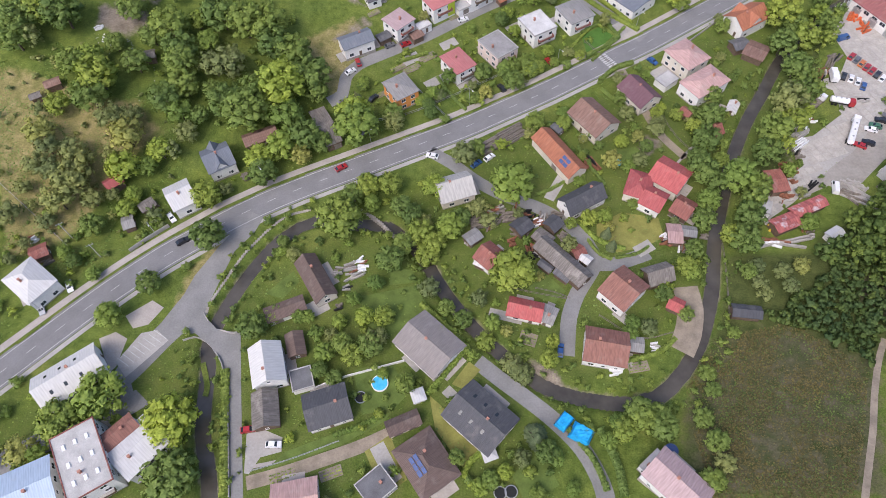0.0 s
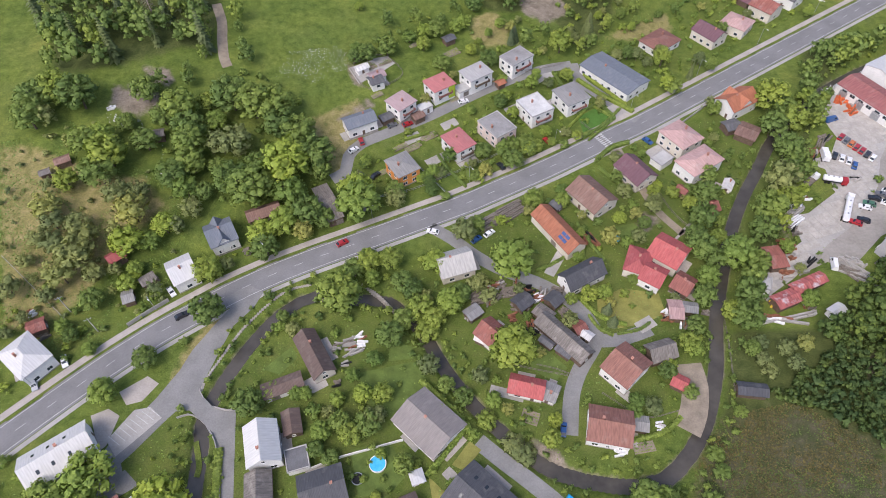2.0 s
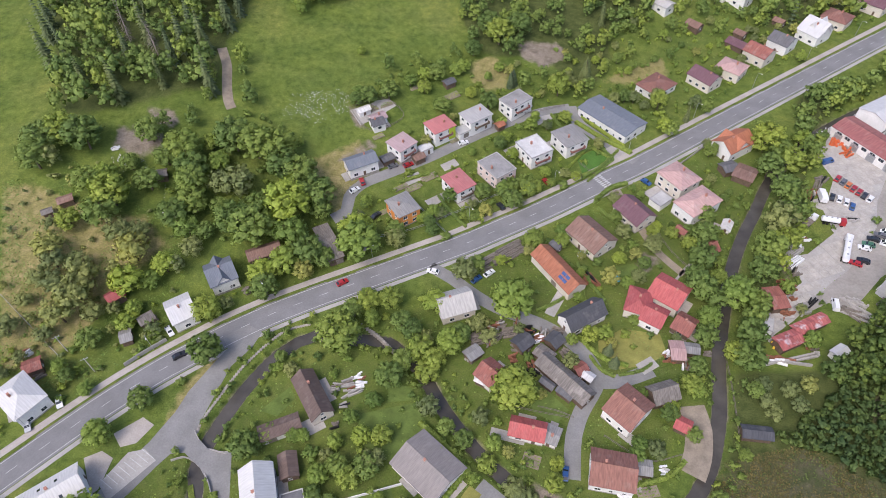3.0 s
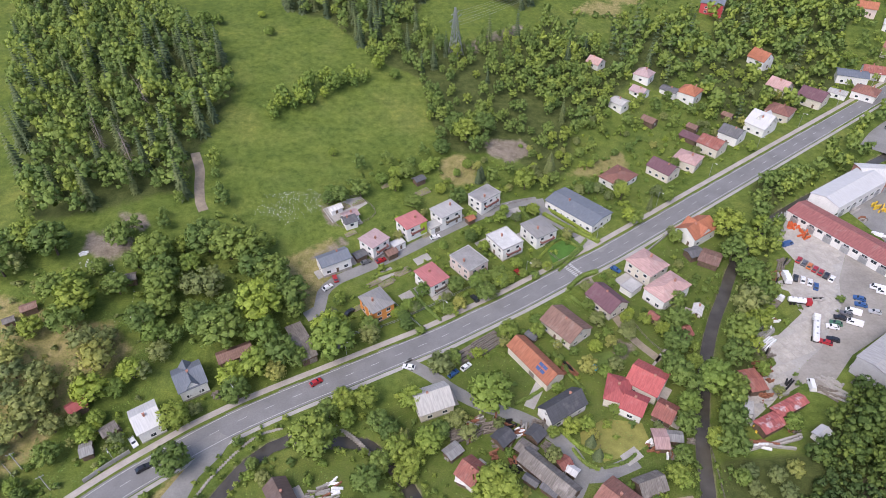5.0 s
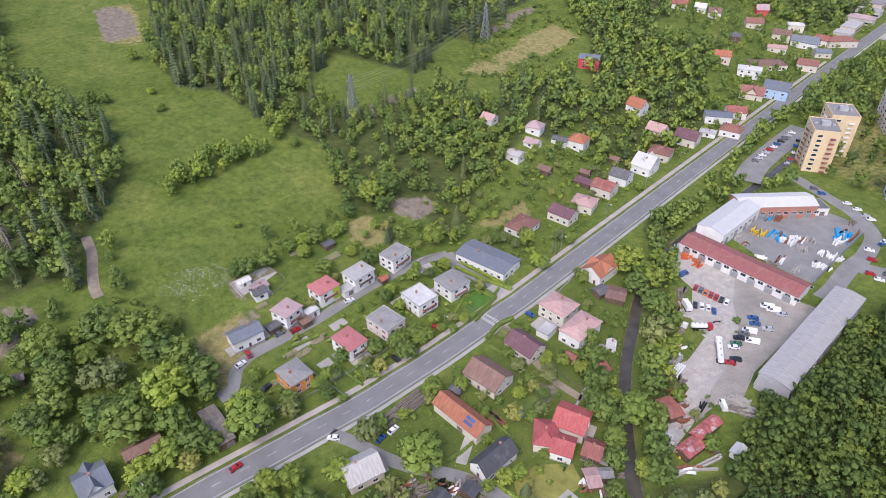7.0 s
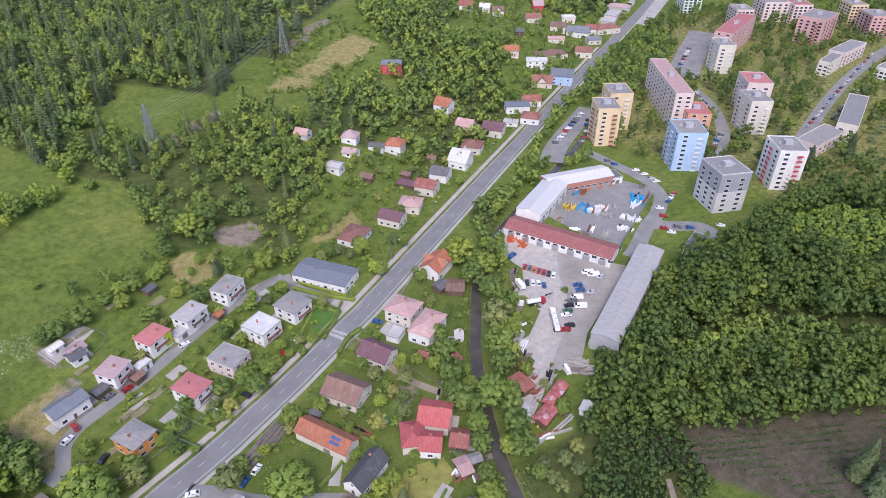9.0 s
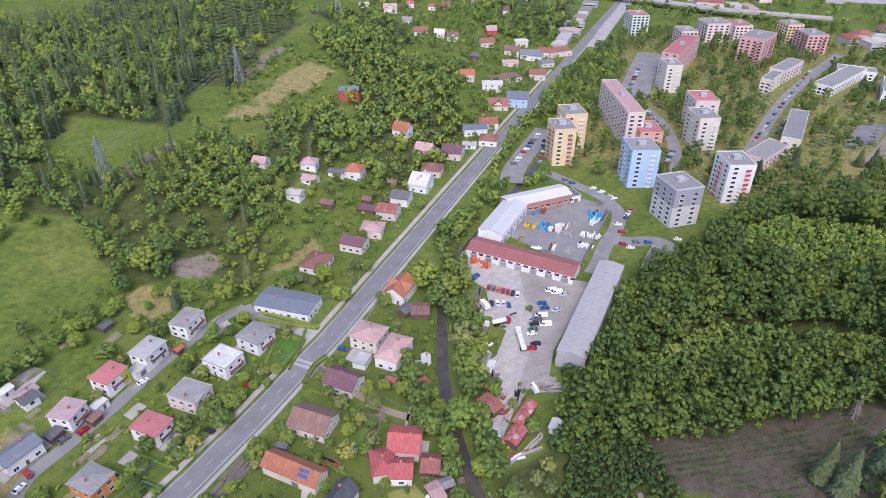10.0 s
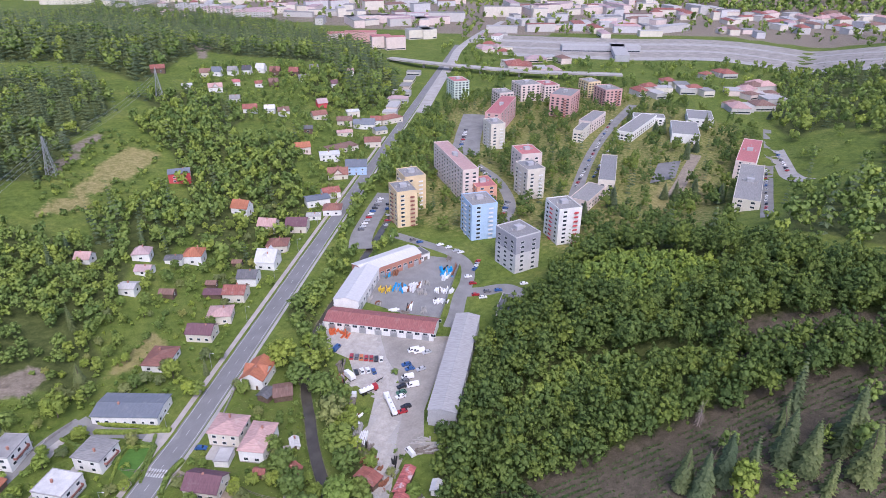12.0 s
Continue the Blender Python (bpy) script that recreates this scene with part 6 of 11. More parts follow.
town_building(1349, 916, 49, 16, -23, 14, "lilac_wall", "old_red")
town_building(1395, 910, 49, 23, 54, 10, "cream", "mauve")
town_building(1458, 916, 31, 14, 56, 14, "town_pale", "old_red")
town_building(1414, 863, 28, 19, -33, 14, "blush", "light_grey")
town_building(1566, 900, 41, 20, -43, 14, "cream", "old_brown")
town_building(1500, 829, 44, 15, -15, 10, "town_pale", "light_grey")
town_building(1597, 839, 55, 16, -51, 10, "cream", "light_grey")
town_building(1520, 780, 50, 23, -17, 10, "cream", "light_grey")
town_building(1603, 797, 52, 17, 37, 10, "cream", "light_grey")
town_building(1634, 780, 53, 24, -39, 10, "blush", "old_red")
town_building(1586, 719, 56, 23, -51, 14, "cream", "light_grey")
town_building(1143, 617, 43, 22, 47, 10, "cream", "old_red")
town_building(1100, 575, 44, 17, 41, 8, "cream", "mauve")
town_building(1228, 629, 44, 17, -49, 10, "lilac_wall", "light_grey")
town_building(1241, 619, 47, 18, -13, 8, "town_pale", "mauve")
town_building(1208, 578, 34, 18, -34, 10, "cream", "old_red")
town_building(1254, 568, 43, 15, 45, 8, "town_pale", "grey")
town_building(1163, 515, 42, 16, -46, 10, "cream", "light_grey")
town_building(1297, 429, 22, 22, 43, 8, "cream", "mauve")
town_building(1293, 412, 34, 18, 35, 10, "cream", "old_brown")
town_building(1323, 394, 27, 22, -48, 8, "blush", "grey")
town_building(1285, 362, 28, 15, 34, 10, "lilac_wall", "grey")
town_building(1423, 367, 30, 19, 57, 10, "cream", "light_grey")
town_building(1456, 357, 32, 16, 32, 12, "lilac_wall", "mauve")
town_building(1394, 319, 30, 21, 39, 12, "town_pale", "old_red")
town_building(1495, 323, 36, 18, 47, 8, "town_pale", "old_brown")
town_building(1504, 307, 35, 20, 37, 8, "town_pale", "grey")
town_building(1494, 271, 35, 21, -14, 8, "lilac_wall", "old_red")
town_building(1415, 240, 30, 23, -38, 10, "town_pale", "light_grey")
town_building(1557, 249, 28, 22, 61, 10, "lilac_wall", "light_grey")
town_building(1501, 219, 38, 21, -24, 12, "town_pale", "old_brown")
town_building(1443, 474, 38, 16, 44, 8, "cream", "old_red")
town_building(1482, 471, 28, 18, 57, 10, "cream", "grey")
town_building(1550, 466, 24, 14, -53, 10, "town_pale", "light_grey")
town_building(1528, 434, 32, 20, -16, 10, "town_pale", "light_grey")
town_building(1527, 420, 26, 23, 47, 8, "cream", "old_red")
town_building(1514, 387, 20, 21, -57, 8, "cream", "grey")
town_building(1596, 391, 35, 22, -32, 10, "town_pale", "light_grey")
town_building(1520, 349, 27, 22, -40, 8, "cream", "old_brown")
town_building(1561, 343, 25, 23, 38, 8, "town_pale", "light_grey")
town_building(1628, 332, 30, 24, -50, 8, "lilac_wall", "old_red")
town_building(1634, 324, 40, 22, -28, 10, "blush", "old_brown")
town_building(1609, 298, 32, 17, -13, 8, "town_pale", "light_grey")
town_building(725, 1684, 20, 21, -39, 8, "town_pale", "light_grey")
town_building(689, 1511, 28, 16, 38, 10, "town_pale", "mauve")
town_building(802, 1626, 16, 20, 46, 8, "town_pale", "mauve")
town_building(831, 1580, 16, 19, -18, 10, "lilac_wall", "light_grey")
town_building(865, 1587, 27, 19, 62, 10, "lilac_wall", "old_red")
town_building(841, 1456, 16, 22, 45, 8, "blush", "light_grey")
town_building(833, 1402, 28, 15, -36, 8, "town_pale", "grey")
town_building(908, 1432, 18, 18, -47, 10, "town_pale", "old_brown")
town_building(993, 1447, 17, 18, -40, 10, "town_pale", "old_red")
town_building(921, 1272, 18, 16, -13, 10, "town_pale", "mauve")
town_building(1245, 513, 91, 21, -16, 12, "town_pale", "light_grey")
town_building(1219, 891, 83, 17, -48, 22, "cream", "grey")
town_building(1315, 936, 77, 23, 49, 22, "town_pale", "mauve")
town_building(1343, 935, 79, 21, -58, 12, "town_pale", "grey")
town_building(1304, 875, 98, 15, 51, 12, "blush", "grey")
town_building(1318, 843, 68, 19, -43, 22, "cream", "mauve")
town_building(1340, 838, 107, 24, -14, 22, "blush", "mauve")
town_building(1398, 857, 63, 20, -43, 22, "cream", "mauve")
town_building(1426, 840, 71, 19, 56, 16, "blush", "grey")
town_building(1376, 791, 71, 15, -24, 12, "cream", "grey")
town_building(1402, 764, 65, 14, -22, 16, "blush", "light_grey")
town_building(1445, 764, 105, 22, 49, 16, "town_pale", "mauve")
town_building(1552, 802, 53, 22, 43, 16, "blush", "light_grey")
town_building(1504, 757, 93, 20, 56, 16, "blush", "mauve")
town_building(1597, 776, 86, 14, 37, 22, "blush", "mauve")
town_building(1616, 746, 91, 17, 44, 22, "cream", "grey")
town_building(1627, 734, 81, 23, 38, 16, "blush", "light_grey")
town_building(1505, 634, 68, 16, -48, 12, "cream", "old_red")
town_building(1536, 637, 57, 19, 53, 16, "town_pale", "light_grey")
town_building(1477, 577, 72, 21, 41, 12, "cream", "old_red")
town_building(1548, 581, 67, 22, 51, 16, "town_pale", "light_grey")
town_building(1566, 551, 54, 20, 50, 12, "cream", "light_grey")
town_building(1498, 500, 54, 23, -53, 16, "cream", "old_red")
town_building(730, 1434, 54, 15, -43, 10, "blush", "mauve")
town_building(784, 1482, 64, 14, 56, 10, "blush", "light_grey")
town_building(819, 1483, 107, 19, -55, 14, "town_pale", "light_grey")
town_building(860, 1505, 76, 17, 54, 14, "cream", "light_grey")
town_building(829, 1420, 73, 20, -38, 10, "blush", "mauve")
town_building(866, 1438, 68, 20, 57, 14, "cream", "grey")
town_building(853, 1365, 78, 22, 49, 14, "blush", "light_grey")
town_building(843, 1295, 77, 16, -40, 10, "town_pale", "mauve")
town_building(893, 1325, 98, 19, -19, 10, "cream", "mauve")
town_building(974, 1398, 62, 14, 56, 10, "blush", "grey")
town_building(945, 1296, 86, 15, -26, 14, "cream", "grey")
town_building(908, 1220, 67, 16, -58, 10, "town_pale", "grey")
town_building(995, 1272, 75, 22, 37, 14, "blush", "mauve")
town_building(972, 1218, 60, 19, -49, 10, "cream", "grey")
town_building(1077, 1292, 79, 15, -40, 10, "town_pale", "mauve")
town_building(990, 1169, 73, 20, -33, 10, "town_pale", "light_grey")
town_building(659, 2014, 86, 17, -52, 12, "cream", "light_grey")
town_building(690, 2007, 69, 15, -55, 12, "town_pale", "light_grey")
town_building(654, 1875, 89, 19, -46, 12, "cream", "light_grey")
town_building(671, 1858, 118, 21, -41, 12, "cream", "light_grey")
town_building(761, 2004, 86, 17, 38, 12, "town_pale", "grey")
town_building(817, 2035, 114, 15, -54, 12, "town_pale", "grey")
town_building(743, 1789, 108, 18, 61, 12, "cream", "light_grey")
town_building(796, 1871, 72, 19, -37, 12, "town_pale", "grey")
town_building(891, 2001, 71, 19, 47, 12, "town_pale", "grey")
town_building(811, 1735, 104, 23, 34, 12, "town_pale", "light_grey")
town_building(903, 1870, 76, 20, -18, 12, "cream", "light_grey")
town_building(886, 1789, 74, 17, 48, 12, "cream", "light_grey")
town_building(886, 1742, 66, 21, 35, 12, "cream", "light_grey")
town_building(906, 1709, 116, 23, -57, 12, "cream", "light_grey")
town_building(1029, 1862, 97, 20, 51, 12, "cream", "light_grey")
town_building(1072, 1865, 78, 15, -18, 12, "cream", "light_grey")
town_building(945, 1578, 101, 19, -45, 12, "cream", "grey")
town_building(934, 1548, 96, 23, -24, 12, "cream", "light_grey")
town_building(968, 1778, 79, 16, 47, 16, "town_pale", "light_grey")
town_building(1026, 1818, 71, 18, 62, 12, "town_pale", "light_grey")
town_building(1112, 1805, 53, 15, -57, 16, "town_pale", "grey")
town_building(1179, 1676, 52, 19, -32, 12, "blush", "mauve")
town_building(1208, 1533, 109, 20, -55, 16, "cream", "grey")
town_building(1350, 1584, 112, 18, -13, 16, "town_pale", "grey")
town_building(1318, 1463, 59, 21, 54, 16, "cream", "light_grey")
town_building(1375, 1420, 72, 16, -36, 16, "blush", "mauve")
town_building(1475, 1369, 64, 16, 36, 12, "cream", "mauve")
town_building(1609, 1345, 105, 17, -23, 12, "cream", "light_grey")
town_building(1687, 1272, 85, 17, 50, 12, "town_pale", "grey")
town_building(1695, 1170, 51, 21, -41, 16, "blush", "grey")
town_building(1566, 1034, 104, 23, 62, 12, "cream", "grey")
town_building(1808, 1076, 71, 18, -31, 16, "cream", "light_grey")
town_building(1800, 930, 110, 21, 50, 12, "blush", "mauve")
town_building(1789, 881, 50, 15, -43, 16, "cream", "grey")
town_building(897, 1024, 92, 21, 62, 14, "blush", "grey")
town_building(945, 1036, 93, 22, -21, 14, "blush", "light_grey")
town_building(973, 1019, 78, 15, -40, 14, "blush", "mauve")
town_building(983, 992, 60, 23, -48, 14, "blush", "mauve")
town_building(977, 942, 94, 20, -27, 14, "town_pale", "mauve")
town_building(994, 933, 84, 20, 55, 14, "blush", "light_grey")
town_building(1008, 915, 83, 17, -15, 14, "blush", "mauve")
town_building(1071, 927, 77, 20, -48, 18, "town_pale", "grey")
town_building(1460, 470, 41, 16, 45, 9, "cream", "light_grey")
town_building(1508, 456, 55, 14, -28, 9, "cream", "old_red")
town_building(1550, 444, 49, 15, 47, 12, "town_pale", "old_red")
town_building(1563, 429, 43, 21, -21, 12, "blush", "pink")
town_building(1473, 379, 53, 22, -53, 9, "town_pale", "old_red")
town_building(1534, 378, 61, 19, 39, 9, "blush", "light_grey")
town_building(1573, 359, 68, 15, 42, 9, "blush", "pink")
town_building(1524, 329, 31, 21, -28, 9, "town_pale", "light_grey")
town_building(1583, 322, 68, 22, -15, 9, "cream", "pink")
town_building(1587, 300, 59, 24, 40, 12, "blush", "pink")
town_building(1565, 286, 30, 24, -40, 12, "cream", "old_red")
town_building(1638, 271, 48, 15, 46, 9, "cream", "light_grey")
town_building(1640, 262, 47, 17, -39, 12, "cream", "light_grey")
town_building(1645, 233, 70, 15, 55, 9, "town_pale", "pink")
town_building(954, 502, 123, 23, -51, 9, "wall_grey", "light_grey")
town_building(942, 463, 119, 21, 32, 9, "wall_grey", "light_grey")
town_building(712, 318, 14, 20, -28, 6, "town_pale", "old_red")
town_building(735, 317, 14, 18, 47, 7, "cream", "old_red")
town_building(714, 299, 14, 22, -27, 6, "town_pale", "light_grey")
town_building(741, 303, 15, 21, 40, 7, "cream", "light_grey")
town_building(785, 316, 16, 18, 37, 6, "town_pale", "old_red")
town_building(781, 297, 17, 19, -54, 6, "cream", "grey")
town_building(758, 281, 18, 21, -54, 7, "town_pale", "light_grey")
town_building(763, 274, 13, 18, 41, 7, "town_pale", "old_red")
town_building(761, 259, 13, 19, -42, 7, "cream", "grey")
town_building(720, 214, 15, 17, -13, 6, "town_pale", "old_brown")
town_building(789, 236, 21, 18, 38, 6, "blush", "light_grey")
town_building(710, 205, 20, 23, -53, 6, "town_pale", "pink")
town_building(718, 204, 20, 20, 43, 6, "town_pale", "light_grey")
town_building(794, 225, 15, 14, -13, 6, "blush", "pink")
town_building(809, 228, 18, 16, -46, 6, "blush", "pink")
town_building(779, 215, 15, 15, -20, 6, "blush", "old_brown")
town_building(827, 227, 18, 22, 61, 6, "town_pale", "old_brown")
town_building(845, 228, 18, 21, 52, 6, "blush", "pink")
town_building(738, 190, 22, 21, -47, 6, "town_pale", "old_brown")
town_building(839, 217, 16, 23, 53, 6, "town_pale", "pink")
town_building(794, 201, 20, 17, -23, 6, "town_pale", "light_grey")
town_building(799, 199, 16, 15, -57, 6, "town_pale", "old_brown")
town_building(776, 189, 21, 24, 46, 6, "town_pale", "light_grey")
town_building(895, 706, 10, 24, 60, 5, "town_pale", "light_grey")
town_building(832, 647, 10, 21, -23, 5, "town_pale", "mauve")
town_building(939, 727, 10, 21, -54, 4, "town_pale", "mauve")
town_building(825, 631, 12, 23, 56, 4, "cream", "mauve")
town_building(868, 659, 14, 20, 32, 5, "town_pale", "old_red")
town_building(860, 642, 12, 18, -51, 4, "cream", "light_grey")
town_building(859, 635, 11, 16, -20, 5, "cream", "mauve")
town_building(984, 720, 10, 22, 54, 4, "town_pale", "grey")
town_building(826, 599, 14, 17, 33, 5, "town_pale", "old_red")
town_building(865, 623, 9, 23, 39, 4, "cream", "light_grey")
town_building(767, 542, 21, 21, -24, 5, "cream", "light_grey")
town_building(735, 506, 33, 20, -43, 8, "cream", "old_red")
town_building(743, 502, 31, 19, 33, 8, "blush", "old_red")
town_building(808, 527, 31, 20, -49, 5, "blush", "mauve")
town_building(754, 483, 28, 16, 46, 5, "blush", "light_grey")
town_building(831, 523, 30, 19, -24, 5, "cream", "light_grey")
town_building(759, 466, 32, 15, 53, 5, "cream", "mauve")
town_building(826, 492, 23, 16, 59, 8, "blush", "old_brown")
town_building(859, 296, 16, 15, -24, 6, "town_pale", "old_red")
town_building(886, 288, 15, 18, -35, 6, "town_pale", "old_red")
town_building(886, 279, 20, 22, -43, 6, "town_pale", "old_red")
town_building(450, 466, 14, 12, 125, 5, "town_pale", "light_grey")
town_building(472, 483, 25, 12, 35, 5, "blush", "light_grey")
town_building(497, 501, 22, 12, 125, 5, "town_pale", "mauve")
town_building(523, 521, 21, 12, 125, 5, "town_pale", "light_grey")
town_building(551, 542, 20, 12, 35, 5, "blush", "grey")
town_building(583, 566, 25, 12, 35, 5, "cream", "grey")
town_building(617, 591, 18, 12, 125, 5, "town_pale", "grey")


# ---- works yard: sheds, halls ----
def hall(name, label, x, y, L, W, rot, h, rise, roof, wall, gates=4):
    root = thing(name, label, "industrial hall", pose(x, y, gz(x, y), 0, 0, rot))
    keep_clear(x, y, L / 2 + 1, W / 2 + 1, rot)
    part("wall", Shape().prism([(-W / 2, -1.5), (W / 2, -1.5), (W / 2, h - 0.05), (0, h + rise - 0.06), (-W / 2, h - 0.05)][::-1], -L / 2, L / 2), M[wall], root)
    part("roof", gable_roof(L, W, h, rise, 0.3, 0.15), M[roof], root)
    for side in (-1, 1):
        for i in range(gates):
            u = (i - (gates - 1) / 2) * L / gates
            part("gate", Shape().box(-1.7, 1.7, -0.07, 0.04, 0, 3.2).box(-1.6, 1.6, -0.09, -0.07, 1.5, 1.6), M["steel"], root, "grey sliding gate", pose(u, side * W / 2, 0.05, 0, 0, 0 if side < 0 else 180))
        for i in range(gates * 2):
            u = (i - (gates * 2 - 1) / 2) * L / (gates * 2) + L / gates / 4
            window("block", root, u, side * W / 2, min(h - 1.8, 2.6), 0 if side < 0 else 180)
    return root


hall("red_roofed_hall", "long low white hall with a red sheet roof", 172.9, 189.5, 53, 12.8, -60, 4.6, 1.8, "hall_red", "white", 7)
hall("white_hall", "white sheet-metal warehouse hall with low gable", 186.3, 221.5, 36, 13, -150, 7, 1.6, "white_metal", "white", 4)
hall("white_hall", "white sheet-metal warehouse hall with open front", 215.9, 229.8, 38, 13, -10, 7, 1.6, "white_metal", "brick_wall", 5)
hall("grey_hall", "long grey corrugated-metal industrial hall", 170.4, 140.8, 69, 11, -149, 7.6, 0.9, "light_grey", "wall_grey", 6)
house("container", 226.2, 155.4, 6.3, 16, -66, 3, 0, "flat", "dark_grey", "white")
house("garage", 236.1, 226.1, 12, 9, -10, 4, 0, "flat", "dark_grey", "white")


# ---- trees ----
def icosphere(sub):
    bm = bmesh.new()
    bmesh.ops.create_icosphere(bm, subdivisions=sub, radius=1.0)
    v = np.array([tuple(q.co) for q in bm.verts])
    f = np.array([[q.index for q in p.verts] for p in bm.faces])
    bm.free()
    return v, f


ICO1 = icosphere(1)


def unit(v):
    return v / (np.linalg.norm(v, axis=-1, keepdims=True) + 1e-9)


def leaf_cards(rng, pts, nor, lo, hi, tilt=0.5):
    """Small four-cornered clumps of leaves at the points, turned about their outward way."""
    n = len(pts)
    nor = unit(nor + rng.normal(0, tilt, (n, 3)))
    t = unit(np.cross(nor, rng.normal(0, 1, (n, 3))))
    b = np.cross(nor, t)
    size = rng.uniform(lo, hi, (n, 1)) / 2
    corner = []
    for su, sv in ((-1, -0.6), (0.7, -1), (1, 0.6), (-0.7, 1)):
        corner.append(pts + (t * su + b * sv) * size * rng.uniform(0.7, 1.25, (n, 1)) + nor * rng.normal(0, 0.12, (n, 1)) * size)
    v = np.stack(corner, 1).reshape(-1, 3)
    f = np.arange(4 * n).reshape(n, 4)
    return v, f


def broad_crown(seed, r, base, top, cards, lobes, card, core=None, squat=1.0, tilt=0.6):
    """An uneven crown: lobes on a dome, fuller above, each covered with leaf clumps that follow its swell."""
    rng = np.random.default_rng(seed)
    core = core or ICO1
    verts, tris, quads, normals = [], [], [], []
    mid, half = (base + top) / 2, (top - base) / 2
    count = 0
    cen = [(0, 0, mid + half * 0.1, r * 0.62)]
    for i in range(lobes):
        ang = i * 2.4 + rng.uniform(-0.4, 0.4)
        up = -0.65 + 1.6 * ((i + 0.5) / lobes) + rng.uniform(-0.08, 0.08)
        lr = r * rng.uniform(0.22, 0.42) * (12 / (lobes + 4)) ** 0.25
        rad = (r - lr * 0.8) * math.sqrt(max(0.02, 1 - min(1, abs(up)) ** 2.4)) * rng.uniform(0.82, 1.06)
        cen.append((rad * math.cos(ang), rad * math.sin(ang), mid + up * (half - lr * 0.5), lr))
    total = sum(c[3] ** 2 for c in cen)
    heart = np.array([0, 0, mid - half * 0.35])
    for cx, cy, cz, lr in cen:
        v, f = core
        c = np.array([cx, cy, cz])
        w = v * (lr * 0.72 * (1 + rng.normal(0, 0.08, (len(v), 1)))) * (1, 1, 0.9 * squat) + c
        tris.append(f + count)
        verts.append(w)
        normals.append(unit(0.6 * v + 0.7 * unit(w - heart)))
        count += len(w)
        m = max(3, int(cards * lr ** 2 / total))
        d = unit(rng.normal(0, 1, (m, 3)) + (0, 0, 0.4))
        p = d * lr * rng.uniform(0.66, 1.30, (m, 1)) * (1, 1, 0.9 * squat) + c
        v, f = leaf_cards(rng, p, d, card * 0.6, card * 1.3, tilt)
        flat = unit(np.cross(v[1::4] - v[0::4], v[2::4] - v[0::4]))
        normals.append(np.repeat(unit(0.5 * d + 0.6 * unit(p - heart) + 0.45 * flat), 4, 0))
        quads.append(f + count)
        verts.append(v)
        count += len(v)
    return np.concatenate(verts), np.concatenate(tris), np.concatenate(quads), np.concatenate(normals)


def spruce_crown(seed, r, base, top, layers, per, twigs=2, bare=False):
    """Drooping whorls of boughs, shorter towards the tip."""
    rng = np.random.default_rng(seed)
    pts, nor = [], []
    up = np.array([0, 0, 1.0])
    for i in range(layers):
        k = i / (layers - 1)
        z = base + (top - base) * k ** 0.92
        rad = r * (1 - k) ** 0.85 * rng.uniform(0.85, 1.12) + 0.12
        n = max(4, int(per * (1 - 0.55 * k)))
        for j in range(n):
            a = j * math.tau / n + i * 0.9 + rng.uniform(-0.2, 0.2)
            d = np.array([math.cos(a), math.sin(a), 0])
            e = np.array([-math.sin(a), math.cos(a), 0])
            ln = rad * rng.uniform(0.75, 1.15)
            w = (0.1 if bare else 0.42) * ln ** 0.6 * 0.9
            root_ = np.array([0, 0, z + 0.25])
            tip = d * ln + np.array([0, 0, z - 0.28 * ln])
            m1 = d * ln * 0.5 + np.array([0, 0, z - 0.02 * ln])
            pts += [root_, m1 - e * w + (0, 0, -0.15), tip, m1 + e * w + (0, 0, -0.15)]
            nor += [d * 0.3 + up * 0.9, d * 0.7 - e * 0.3 + up * 0.6, d + up * 0.4, d * 0.7 + e * 0.3 + up * 0.6]
            if twigs and not bare:
                m2 = d * ln * 0.62
                for sgn in (-1, 1):
                    t2 = m2 + e * sgn * w * 1.6 + d * 0.25 * ln + np.array([0, 0, z - 0.25 * ln])
                    quad = [m1 + (0, 0, 0.05), m1 + e * sgn * w * 1.1 + (0, 0, -0.1), t2, m2 + d * ln * 0.2 + np.array([0, 0, z - 0.1 * ln])]
                    pts += quad if sgn < 0 else quad[::-1]
                    nor += [d * 0.7 + e * sgn * 0.4 + up * 0.6] * 4
    v = np.array(pts)
    f = np.arange(len(v)).reshape(-1, 4)
    return v, np.zeros((0, 3), int), f, unit(np.array(nor))


def to_mesh(name, v, tris, quads, normals, material, tone=None):
    me = bpy.data.meshes.new(name)
    me.vertices.add(len(v))
    me.vertices.foreach_set("co", np.ascontiguousarray(v, dtype=np.float32).ravel())
    loops = np.concatenate([tris.ravel(), quads.ravel()])
    me.loops.add(len(loops))
    me.loops.foreach_set("vertex_index", loops.astype(np.int32))
    starts = np.concatenate([np.arange(len(tris)) * 3, len(tris) * 3 + np.arange(len(quads)) * 4])
    me.polygons.add(len(starts))
    me.polygons.foreach_set("loop_start", starts.astype(np.int32))
    me.polygons.foreach_set("use_smooth", np.ones(len(starts), bool))
    me.materials.append(material)
    me.update(calc_edges=True)
    if tone is not None:
        at = me.attributes.new("tone", "FLOAT", "POINT")
        at.data.foreach_set("value", np.asarray(tone, np.float32))
    if normals is not None:
        me.normals_split_custom_set_from_vertices(np.ascontiguousarray(normals, dtype=np.float32))
    return me


